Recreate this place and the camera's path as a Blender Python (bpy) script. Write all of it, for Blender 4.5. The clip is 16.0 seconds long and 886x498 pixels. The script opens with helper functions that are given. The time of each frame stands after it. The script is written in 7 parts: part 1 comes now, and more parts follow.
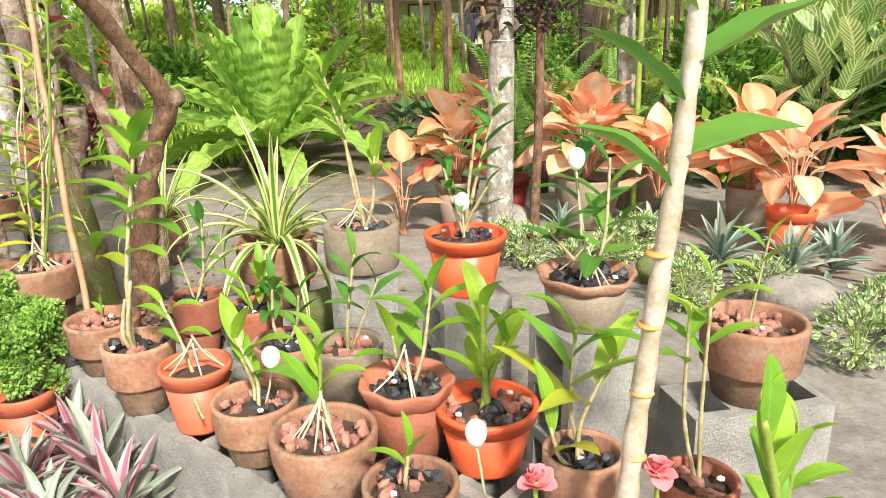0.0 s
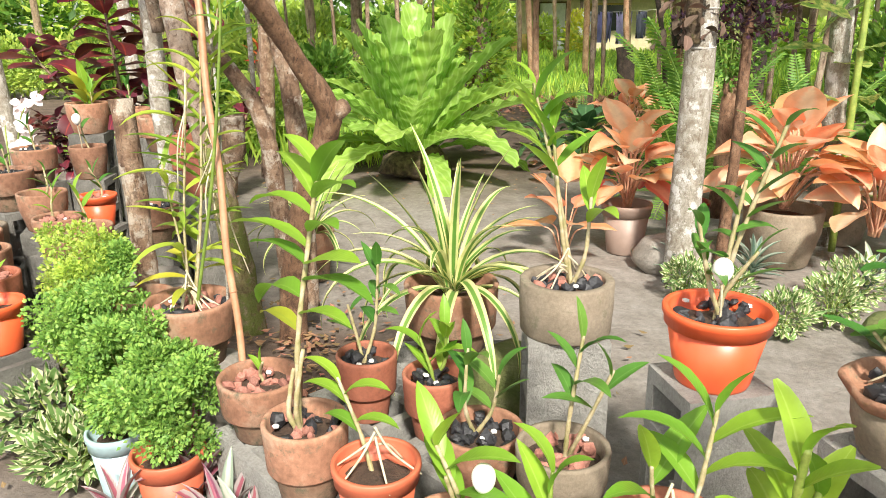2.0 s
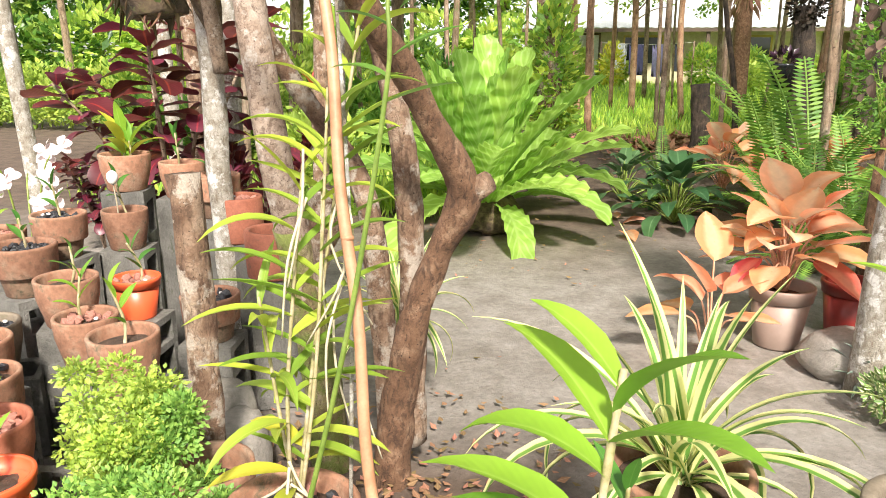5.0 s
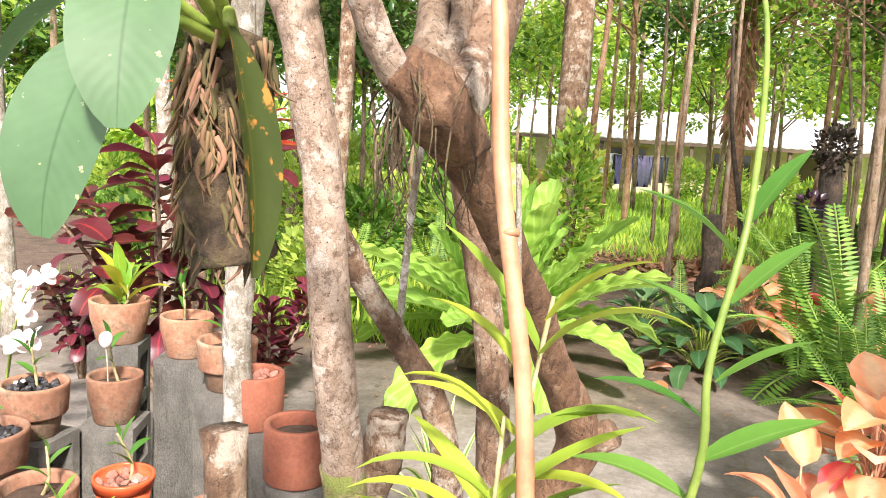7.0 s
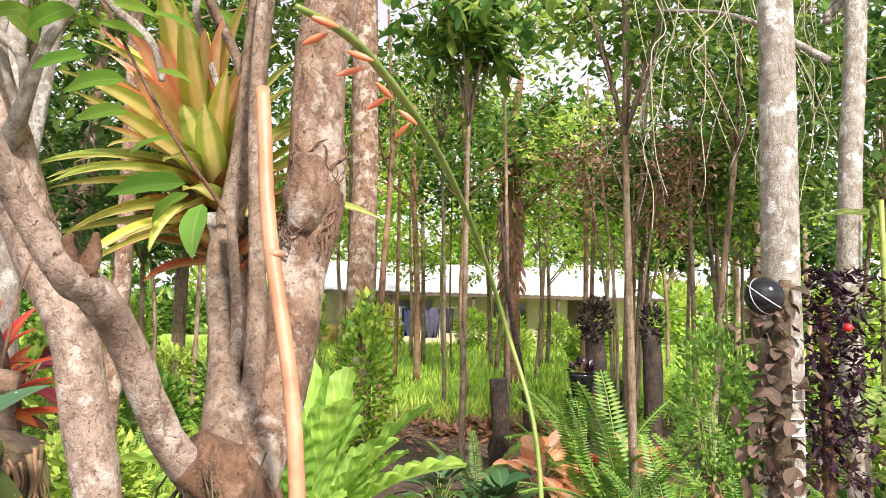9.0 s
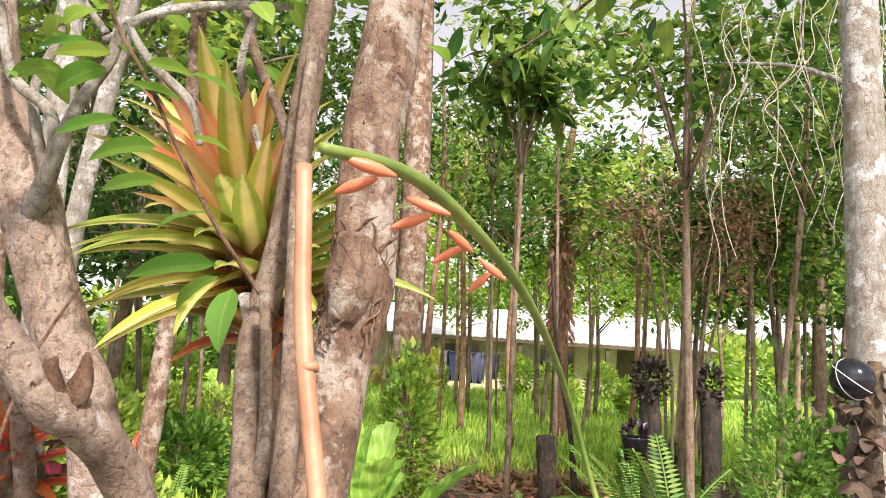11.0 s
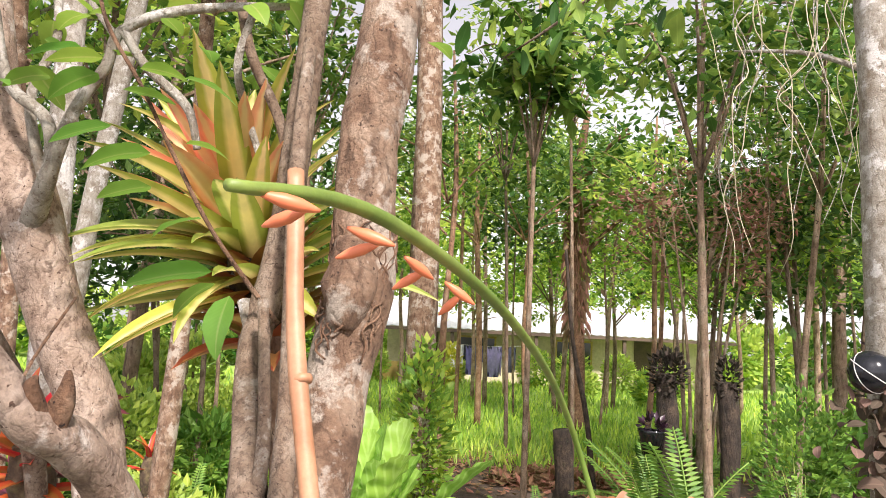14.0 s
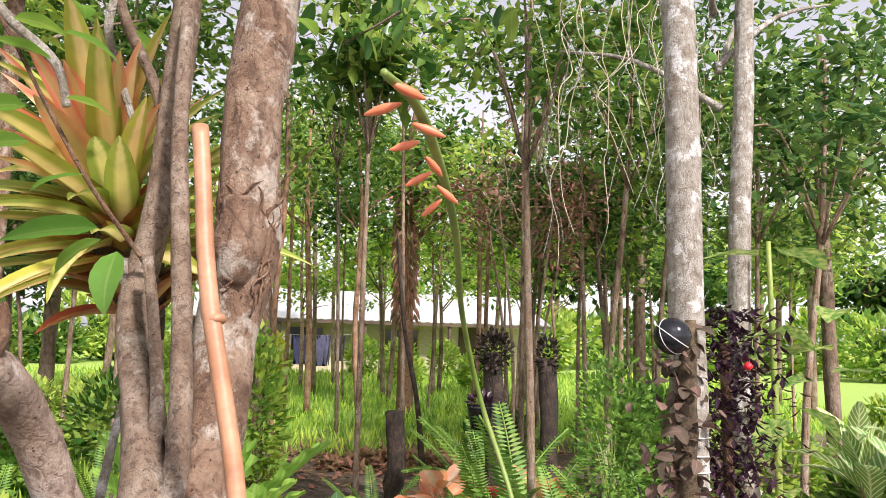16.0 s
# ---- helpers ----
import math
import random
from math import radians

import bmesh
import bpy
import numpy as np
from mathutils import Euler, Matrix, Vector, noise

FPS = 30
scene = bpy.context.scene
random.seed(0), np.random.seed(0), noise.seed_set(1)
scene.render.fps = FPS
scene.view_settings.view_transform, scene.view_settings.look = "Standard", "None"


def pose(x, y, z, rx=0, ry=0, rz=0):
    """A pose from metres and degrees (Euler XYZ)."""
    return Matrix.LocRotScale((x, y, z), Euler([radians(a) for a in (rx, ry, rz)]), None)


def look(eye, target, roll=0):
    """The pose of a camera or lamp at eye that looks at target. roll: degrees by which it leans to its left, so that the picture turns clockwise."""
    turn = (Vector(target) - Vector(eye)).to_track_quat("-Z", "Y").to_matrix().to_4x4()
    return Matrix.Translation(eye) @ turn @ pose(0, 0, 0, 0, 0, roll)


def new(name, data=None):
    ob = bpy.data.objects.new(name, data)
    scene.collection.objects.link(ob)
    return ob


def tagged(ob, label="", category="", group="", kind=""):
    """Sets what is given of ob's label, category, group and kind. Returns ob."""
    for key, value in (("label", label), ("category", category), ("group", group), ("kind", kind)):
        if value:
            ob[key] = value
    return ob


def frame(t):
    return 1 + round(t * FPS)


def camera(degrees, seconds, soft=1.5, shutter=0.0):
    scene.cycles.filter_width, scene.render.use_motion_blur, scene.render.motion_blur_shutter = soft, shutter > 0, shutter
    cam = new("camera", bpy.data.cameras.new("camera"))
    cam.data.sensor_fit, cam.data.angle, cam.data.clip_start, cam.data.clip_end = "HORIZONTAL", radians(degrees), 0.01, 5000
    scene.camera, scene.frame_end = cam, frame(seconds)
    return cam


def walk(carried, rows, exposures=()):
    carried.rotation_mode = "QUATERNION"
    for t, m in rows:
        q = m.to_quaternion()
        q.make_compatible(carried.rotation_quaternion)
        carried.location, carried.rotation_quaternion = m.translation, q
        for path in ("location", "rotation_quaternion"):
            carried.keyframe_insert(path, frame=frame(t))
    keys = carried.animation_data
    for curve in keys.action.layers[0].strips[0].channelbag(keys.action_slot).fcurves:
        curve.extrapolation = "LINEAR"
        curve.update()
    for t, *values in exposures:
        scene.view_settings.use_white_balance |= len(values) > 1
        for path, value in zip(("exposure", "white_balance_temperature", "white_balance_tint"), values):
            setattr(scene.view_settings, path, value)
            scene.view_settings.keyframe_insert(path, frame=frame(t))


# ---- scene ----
cam = camera(63.0, 16.0, soft=0.9)
PATH = [
    (0.0, -0.005, 0.017, 1.196, 72.79, 0.99, -0.05),
    (0.5, -0.072, 0.098, 1.198, 71.46, 1.02, 4.01),
    (1.0, -0.126, 0.270, 1.198, 72.16, 1.32, 6.75),
    (1.5, -0.167, 0.366, 1.202, 72.45, 0.33, 9.50),
    (2.0, -0.298, 0.452, 1.223, 72.72, 0.42, 9.25),
    (2.5, -0.448, 0.501, 1.243, 72.85, 2.04, 4.91),
    (3.0, -0.510, 0.576, 1.230, 71.12, 0.92, 4.72),
    (3.5, -0.588, 0.746, 1.245, 72.74, 3.37, 7.70),
    (4.0, -0.659, 0.877, 1.262, 73.73, 1.47, 12.11),
    (4.5, -0.738, 1.008, 1.250, 74.01, 0.73, 11.30),
    (7.0, -1.202, 1.565, 1.483, 81.94, -3.71, 9.48),
    (7.5, -1.246, 1.569, 1.564, 84.07, -3.75, 4.85),
    (8.0, -1.261, 1.522, 1.644, 88.54, -3.10, 0.58),
    (8.5, -1.241, 1.520, 1.699, 92.05, -3.10, -4.35),
    (9.0, -1.222, 1.548, 1.761, 94.43, -1.52, -6.95),
    (9.5, -1.237, 1.600, 1.814, 95.36, -3.00, -5.88),
    (12.0, -1.213, 1.703, 1.847, 98.43, -3.01, -2.54),
    (12.5, -1.202, 1.664, 1.842, 98.44, -2.77, -2.19),
    (13.0, -1.198, 1.585, 1.820, 97.40, -2.26, -1.22),
    (13.5, -1.200, 1.616, 1.841, 98.67, -2.45, -1.33),
    (14.0, -1.209, 1.708, 1.860, 97.03, -2.79, -2.07),
    (14.5, -1.217, 1.740, 1.857, 96.17, -3.13, -1.80),
    (15.0, -1.225, 1.698, 1.824, 96.37, -2.29, -2.80),
    (15.5, -1.283, 1.691, 1.810, 96.21, -1.61, -9.09),
    (16.0, -1.293, 1.638, 1.806, 96.71, -1.53, -15.64),
]
walk(cam, [(r[0], pose(*r[1:])) for r in PATH], [(0.0, 0.89, 6600, 10), (4.5, 0.99, 6600, 12), (7.0, 1.27, 6600, 17), (9.5, 0.9, 6500, 19), (14.5, 0.8, 6500, 20), (16.0, 0.67, 6300, 21)])

# ---- light ----
world = bpy.data.worlds.new("sky")
scene.world = world
world.use_nodes = True
wn = world.node_tree
sky = wn.nodes.new("ShaderNodeTexSky")
sky.sky_type = "NISHITA"
sky.sun_disc = False
sky.sun_elevation = radians(43)
sky.sun_rotation = radians(200)
sky.dust_density = 1.2
sky.air_density = 1.0
sky.ozone_density = 0.6
haze = wn.nodes.new("ShaderNodeHueSaturation")
haze.inputs["Saturation"].default_value = 0.12
haze.inputs["Value"].default_value = 1.6
wn.links.new(sky.outputs[0], haze.inputs["Color"])
wn.links.new(haze.outputs[0], wn.nodes["Background"].inputs[0])
wn.nodes["Background"].inputs[1].default_value = 0.08
sun_data = bpy.data.lights.new("sun", "SUN")
sun_data.energy = 4.4
sun_data.angle = radians(6)
sun_data.color = (1.0, 0.95, 0.86)
sun = new("sun", sun_data)
sun.matrix_world = look((3, -8.6, 8.4), (0, 0, 0))

# ---- materials ----
RND = random.Random(7)


def nodes_of(name):
    m = bpy.data.materials.new(name)
    m.use_nodes = True
    t = m.node_tree
    return m, t, t.nodes, t.links, t.nodes["Principled BSDF"]


def noise_node(t, scale, detail=4.0, coord="Object", rough=0.6):
    c = t.nodes.new("ShaderNodeTexCoord")
    n = t.nodes.new("ShaderNodeTexNoise")
    n.inputs["Scale"].default_value = scale
    n.inputs["Detail"].default_value = detail
    n.inputs["Roughness"].default_value = rough
    t.links.new(c.outputs[coord], n.inputs["Vector"])
    return n


def ramp(t, fac, stops):
    r = t.nodes.new("ShaderNodeValToRGB")
    e = r.color_ramp.elements
    while len(e) < len(stops):
        e.new(0.5)
    for el, (p, c) in zip(e, stops):
        el.position = p
        el.color = (*c, 1)
    t.links.new(fac, r.inputs[0])
    return r.outputs[0]


def mix(t, fac, a, b, mode="MIX"):
    n = t.nodes.new("ShaderNodeMix")
    n.data_type = "RGBA"
    n.blend_type = mode
    for s, v in ((n.inputs[0], fac), (n.inputs[6], a), (n.inputs[7], b)):
        if isinstance(v, (int, float)):
            s.default_value = v
        elif isinstance(v, tuple):
            s.default_value = (*v, 1)
        else:
            t.links.new(v, s)
    return n.outputs[2]


def math_node(t, op, a, b=0.0):
    n = t.nodes.new("ShaderNodeMath")
    n.operation = op
    for s, v in ((n.inputs[0], a), (n.inputs[1], b)):
        if isinstance(v, (int, float)):
            s.default_value = v
        else:
            t.links.new(v, s)
    return n.outputs[0]


def bumped(t, height, strength, distance, bsdf):
    b = t.nodes.new("ShaderNodeBump")
    b.inputs["Strength"].default_value = strength
    b.inputs["Distance"].default_value = distance
    t.links.new(height, b.inputs["Height"])
    t.links.new(b.outputs[0], bsdf.inputs["Normal"])


def rough_mat(name, stops, coarse, fine, rough=0.85, bump=0.4, dist=0.004, stain=None, vary=0.0, coord="Object"):
    """A surface with coarse blotches of the given stops and a fine grain."""
    m, t, ns, ls, p = nodes_of(name)
    a = noise_node(t, coarse, 5, coord)
    f = noise_node(t, fine, 6, coord, 0.7)
    c = ramp(t, a.outputs[0], stops)
    g = ramp(t, f.outputs[0], [(0.25, (0.62, 0.62, 0.62)), (0.75, (1.25, 1.25, 1.25))])
    c = mix(t, 0.75, c, g, "MULTIPLY")
    if stain:
        s = noise_node(t, coarse * 2.3, 7, coord, 0.75)
        k = ramp(t, s.outputs[0], [(stain[1], (0, 0, 0)), (stain[1] + 0.12, (1, 1, 1))])
        c = mix(t, k, c, stain[0])
    if vary:
        oi = ns.new("ShaderNodeObjectInfo")
        v = math_node(t, "ADD", math_node(t, "MULTIPLY", oi.outputs["Random"], 2 * vary), 1 - vary)
        h = ns.new("ShaderNodeHueSaturation")
        ls.new(v, h.inputs["Value"])
        ls.new(c, h.inputs["Color"])
        c = h.outputs[0]
    ls.new(c, p.inputs["Base Color"])
    p.inputs["Roughness"].default_value = rough
    bumped(t, f.outputs[0], bump, dist, p)
    return m


def leaf_mat(name, main, alt, pattern="mid", rough=0.42, thin=0.35, vary=0.25, hue=0.03, spots=None, sharp=0.12, foot=None):
    """Leaf blade; the UV map runs across (u) and along (v) the blade."""
    m, t, ns, ls, p = nodes_of(name)
    uv = ns.new("ShaderNodeUVMap")
    sep = ns.new("ShaderNodeSeparateXYZ")
    ls.new(uv.outputs[0], sep.inputs[0])
    d = math_node(t, "MULTIPLY", math_node(t, "ABSOLUTE", math_node(t, "SUBTRACT", sep.outputs[0], 0.5)), 2.0)
    if pattern == "mid":
        k = ramp(t, d, [(0.0, (1, 1, 1)), (sharp, (0, 0, 0))])
    elif pattern == "core":
        k = ramp(t, d, [(0.25, (1, 1, 1)), (0.55, (0, 0, 0))])
    elif pattern == "edge":
        k = ramp(t, d, [(0.34, (0, 0, 0)), (0.5, (1, 1, 1))])
    elif pattern == "vein":
        w = math_node(t, "SINE", math_node(t, "MULTIPLY", math_node(t, "SUBTRACT", math_node(t, "MULTIPLY", sep.outputs[1], 1.0), math_node(t, "MULTIPLY", d, 0.22)), 62.0))
        k1 = ramp(t, w, [(0.35, (0, 0, 0)), (0.9, (1, 1, 1))])
        k2 = ramp(t, d, [(0.0, (1, 1, 1)), (0.16, (0, 0, 0))])
        k = mix(t, 1.0, k1, k2, "LIGHTEN")
    else:
        n0 = noise_node(t, 26, 5)
        k = ramp(t, n0.outputs[0], [(0.42, (0, 0, 0)), (0.6, (1, 1, 1))])
    c = mix(t, k, main, alt)
    n1 = noise_node(t, 9, 4)
    c = mix(t, 0.8, c, ramp(t, n1.outputs[0], [(0.3, (0.7, 0.72, 0.7)), (0.7, (1.2, 1.2, 1.15))]), "MULTIPLY")
    if spots:
        n2 = noise_node(t, spots[1], 3)
        c = mix(t, ramp(t, n2.outputs[0], [(spots[2], (0, 0, 0)), (spots[2] + 0.06, (1, 1, 1))]), c, spots[0])
    if foot:
        c = mix(t, ramp(t, sep.outputs[1], [(foot[1], (1, 1, 1)), (foot[1] + 0.25, (0, 0, 0))]), c, foot[0])
    oi = ns.new("ShaderNodeObjectInfo")
    geo = ns.new("ShaderNodeNewGeometry")
    r = math_node(t, "FRACT", math_node(t, "ADD", oi.outputs["Random"], geo.outputs["Random Per Island"]))
    h = ns.new("ShaderNodeHueSaturation")
    ls.new(math_node(t, "ADD", math_node(t, "MULTIPLY", r, 2 * vary), 1 - vary), h.inputs["Value"])
    ls.new(math_node(t, "ADD", math_node(t, "MULTIPLY", r, -2 * hue), 0.5 + hue), h.inputs["Hue"])
    ls.new(c, h.inputs["Color"])
    ls.new(h.outputs[0], p.inputs["Base Color"])
    p.inputs["Roughness"].default_value = rough
    p.inputs["Specular IOR Level"].default_value = 0.4
    v = math_node(t, "SINE", math_node(t, "MULTIPLY", math_node(t, "ADD", sep.outputs[1], math_node(t, "MULTIPLY", d, -0.2)), 90.0))
    bumped(t, v, 0.05, 0.002, p)
    tr = ns.new("ShaderNodeBsdfTranslucent")
    ls.new(h.outputs[0], tr.inputs[0])
    mx = ns.new("ShaderNodeMixShader")
    mx.inputs[0].default_value = thin
    ls.new(p.outputs[0], mx.inputs[1])
    ls.new(tr.outputs[0], mx.inputs[2])
    ls.new(mx.outputs[0], ns["Material Output"].inputs[0])
    return m


def plain_mat(name, col, rough=0.5, metal=0.0, vary=0.12, scale=14):
    m, t, ns, ls, p = nodes_of(name)
    a = noise_node(t, scale, 5)
    c = ramp(t, a.outputs[0], [(0.3, tuple(x * (1 - vary) for x in col)), (0.7, tuple(min(1, x * (1 + vary)) for x in col))])
    ls.new(c, p.inputs["Base Color"])
    p.inputs["Roughness"].default_value = rough
    p.inputs["Metallic"].default_value = metal
    bumped(t, a.outputs[0], 0.1, 0.002, p)
    return m


TERRA = rough_mat("terracotta_weathered", [(0.3, (0.22, 0.105, 0.06)), (0.5, (0.33, 0.165, 0.1)), (0.72, (0.36, 0.26, 0.18))], 11, 90, 0.88, 0.5, 0.004, ((0.13, 0.105, 0.065), 0.55), 0.22)
TERRA_RED = rough_mat("terracotta_red", [(0.3, (0.28, 0.085, 0.045)), (0.6, (0.38, 0.135, 0.08)), (0.8, (0.3, 0.165, 0.105))], 9, 90, 0.8, 0.3, 0.003, ((0.14, 0.085, 0.055), 0.58), 0.18)
TERRA_DIRTY = rough_mat("terracotta_dirty", [(0.3, (0.11, 0.06, 0.036)), (0.5, (0.19, 0.11, 0.068)), (0.72, (0.26, 0.18, 0.12))], 12, 90, 0.9, 0.6, 0.004, ((0.085, 0.075, 0.045), 0.52), 0.2)
CLAY_GREY = rough_mat("clay_grey_brown", [(0.3, (0.19, 0.15, 0.105)), (0.55, (0.27, 0.22, 0.16)), (0.75, (0.34, 0.29, 0.22))], 8, 110, 0.9, 0.5, 0.004, ((0.15, 0.14, 0.085), 0.57), 0.1)
PLASTIC = plain_mat("orange_plastic", (0.72, 0.115, 0.04), 0.38, 0, 0.12, 9)
PLASTIC_DULL = plain_mat("dull_orange_plastic", (0.52, 0.13, 0.065), 0.5, 0, 0.2, 12)
PLASTIC_DARK = plain_mat("dark_red_plastic", (0.22, 0.025, 0.02), 0.4, 0, 0.2, 10)
PLASTIC_TAUPE = plain_mat("taupe_plastic", (0.3, 0.22, 0.18), 0.5, 0, 0.15, 10)
BLUE_RIM = plain_mat("pale_blue_plastic", (0.35, 0.48, 0.5), 0.4, 0, 0.15, 10)
CONCRETE = rough_mat("cement_block", [(0.3, (0.27, 0.26, 0.235)), (0.6, (0.42, 0.41, 0.375)), (0.8, (0.52, 0.51, 0.475))], 9, 120, 0.95, 1.0, 0.012, ((0.22, 0.21, 0.17), 0.62), 0.1)
SOIL = rough_mat("potting_soil", [(0.3, (0.05, 0.032, 0.022)), (0.7, (0.14, 0.085, 0.055))], 30, 180, 0.95, 1.0, 0.01)
CHIP = rough_mat("broken_brick_chip", [(0.3, (0.28, 0.11, 0.08)), (0.7, (0.42, 0.2, 0.15))], 30, 200, 0.9, 0.6, 0.003, None, 0.3)
COAL = rough_mat("charcoal_lump", [(0.3, (0.012, 0.012, 0.014)), (0.7, (0.045, 0.045, 0.05))], 30, 150, 0.45, 0.6, 0.003, None, 0.3)
PEBBLE = rough_mat("white_pebble", [(0.3, (0.6, 0.58, 0.54)), (0.7, (0.8, 0.78, 0.74))], 30, 150, 0.7, 0.3, 0.002)
STONE = rough_mat("garden_stone", [(0.3, (0.22, 0.2, 0.17)), (0.7, (0.36, 0.33, 0.29))], 6, 60, 0.9, 0.8, 0.01, ((0.1, 0.12, 0.05), 0.62))
MOSSY = rough_mat("mossy_stone", [(0.35, (0.11, 0.15, 0.035)), (0.6, (0.2, 0.22, 0.08)), (0.8, (0.26, 0.22, 0.15))], 12, 140, 0.95, 1.0, 0.01)
EGG = plain_mat("egg_shell", (0.82, 0.79, 0.74), 0.45, 0, 0.04, 20)
def bark_mat(name, stops, crack, patch, patch_at, scale=42.0, dist=0.009, vary=0.0, stretch=0.28):
    """Flaking bark: plates parted by dark cracks, lenticels and lichen patches."""
    m, t, ns, ls, p = nodes_of(name)
    c = ns.new("ShaderNodeTexCoord")
    mp = ns.new("ShaderNodeMapping")
    mp.inputs["Scale"].default_value = (1, 1, stretch)
    streak = ns.new("ShaderNodeTexNoise")
    streak.inputs["Scale"].default_value = scale * 1.6
    streak.inputs["Detail"].default_value = 6
    ls.new(mp.outputs[0], streak.inputs["Vector"])
    warp = noise_node(t, scale * 0.5, 4)
    add = ns.new("ShaderNodeVectorMath")
    add.operation = "MULTIPLY_ADD"
    ls.new(warp.outputs[1], add.inputs[0])
    add.inputs[1].default_value = (0.05, 0.05, 0.05)
    ls.new(c.outputs["Object"], add.inputs[2])
    ls.new(add.outputs[0], mp.inputs[0])
    vo = ns.new("ShaderNodeTexVoronoi")
    vo.feature = "DISTANCE_TO_EDGE"
    vo.inputs["Scale"].default_value = scale
    ls.new(mp.outputs[0], vo.inputs["Vector"])
    big = noise_node(t, scale * 0.45, 6)
    fine = noise_node(t, scale * 5, 7, rough=0.75)
    dots = noise_node(t, scale * 3.2, 2)
    col = ramp(t, big.outputs[0], stops)
    col = mix(t, ramp(t, vo.outputs[0], [(0.0, (0.4, 0.4, 0.4)), (0.05, (0, 0, 0))]), col, crack)
    col = mix(t, ramp(t, streak.outputs[0], [(0.34, (0.65, 0.65, 0.65)), (0.48, (0, 0, 0))]), col, crack)
    col = mix(t, ramp(t, dots.outputs[0], [(0.66, (0, 0, 0)), (0.7, (1, 1, 1))]), col, crack)
    pt = noise_node(t, scale * 0.3, 7, rough=0.7)
    col = mix(t, ramp(t, pt.outputs[0], [(patch_at, (0, 0, 0)), (patch_at + 0.06, (0.85, 0.85, 0.85))]), col, patch)
    col = mix(t, 0.85, col, ramp(t, fine.outputs[0], [(0.25, (0.55, 0.55, 0.55)), (0.75, (1.3, 1.3, 1.3))]), "MULTIPLY")
    if vary:
        oi = ns.new("ShaderNodeObjectInfo")
        h = ns.new("ShaderNodeHueSaturation")
        ls.new(math_node(t, "ADD", math_node(t, "MULTIPLY", oi.outputs["Random"], 2 * vary), 1 - vary), h.inputs["Value"])
        ls.new(col, h.inputs["Color"])
        col = h.outputs[0]
    ls.new(col, p.inputs["Base Color"])
    p.inputs["Roughness"].default_value = 0.9
    hgt = math_node(t, "ADD", math_node(t, "ADD", math_node(t, "MULTIPLY", math_node(t, "MINIMUM", vo.outputs[0], 0.1), 2.0), streak.outputs[0]), math_node(t, "MULTIPLY", fine.outputs[0], 0.7))
    bumped(t, hgt, 0.9, dist, p)
    return m


BARK_TAN = bark_mat("tan_bark", [(0.32, (0.13, 0.068, 0.038)), (0.5, (0.26, 0.16, 0.1)), (0.68, (0.42, 0.31, 0.22))], (0.06, 0.03, 0.016), (0.5, 0.43, 0.35), 0.525, 34.0, 0.011)
BARK_STEM = bark_mat("dotted_stem_bark", [(0.32, (0.15, 0.095, 0.06)), (0.5, (0.225, 0.16, 0.11)), (0.68, (0.31, 0.245, 0.185))], (0.05, 0.028, 0.017), (0.38, 0.33, 0.27), 0.58, 60.0, 0.004, 0.0, 0.55)
BARK_SMOOTH = bark_mat("pale_dotted_bark", [(0.3, (0.25, 0.17, 0.12)), (0.5, (0.36, 0.27, 0.205)), (0.7, (0.48, 0.39, 0.32))], (0.09, 0.05, 0.032), (0.53, 0.47, 0.41), 0.56, 46.0, 0.005, 0.0, 0.6)
BARK_WARM = bark_mat("warm_sapling_bark", [(0.32, (0.25, 0.13, 0.07)), (0.5, (0.38, 0.22, 0.13)), (0.7, (0.48, 0.33, 0.22))], (0.08, 0.045, 0.025), (0.26, 0.27, 0.12), 0.62, 14.0, 0.012, 0.25)
# near-black colour gives stumps and sapling their backlit silhouette
BARK_BLACK = bark_mat("silhouette_black_bark", [(0.32, (0.03, 0.022, 0.016)), (0.5, (0.06, 0.042, 0.03)), (0.7, (0.13, 0.09, 0.06))], (0.012, 0.01, 0.008), (0.09, 0.11, 0.04), 0.62, 20.0, 0.02)
BARK_DARK = bark_mat("wet_brown_bark", [(0.32, (0.12, 0.06, 0.03)), (0.55, (0.23, 0.125, 0.07)), (0.72, (0.38, 0.245, 0.155))], (0.04, 0.02, 0.012), (0.36, 0.25, 0.16), 0.64)
BARK_PALE = bark_mat("pale_lichen_bark", [(0.32, (0.24, 0.2, 0.15)), (0.5, (0.36, 0.33, 0.27)), (0.68, (0.5, 0.47, 0.42))], (0.16, 0.12, 0.08), (0.66, 0.64, 0.6), 0.53)
BARK_MOSS = bark_mat("mossy_bark", [(0.32, (0.2, 0.14, 0.07)), (0.5, (0.25, 0.22, 0.085)), (0.7, (0.4, 0.32, 0.22))], (0.09, 0.06, 0.03), (0.16, 0.2, 0.04), 0.47)
BARK_FAR = bark_mat("forest_bark", [(0.32, (0.2, 0.13, 0.08)), (0.5, (0.3, 0.21, 0.14)), (0.7, (0.42, 0.34, 0.26))], (0.06, 0.035, 0.02), (0.2, 0.23, 0.1), 0.6, 12.0, 0.02, 0.3)
BAMBOO = rough_mat("orange_bamboo", [(0.3, (0.37, 0.17, 0.085)), (0.6, (0.48, 0.25, 0.14)), (0.8, (0.5, 0.33, 0.21))], 14, 60, 0.5, 0.3, 0.002, ((0.4, 0.17, 0.08), 0.63))
CANE = rough_mat("orchid_cane", [(0.3, (0.2, 0.2, 0.06)), (0.5, (0.36, 0.3, 0.16)), (0.7, (0.5, 0.44, 0.32))], 26, 120, 0.55, 0.2, 0.002, ((0.38, 0.3, 0.18), 0.62))
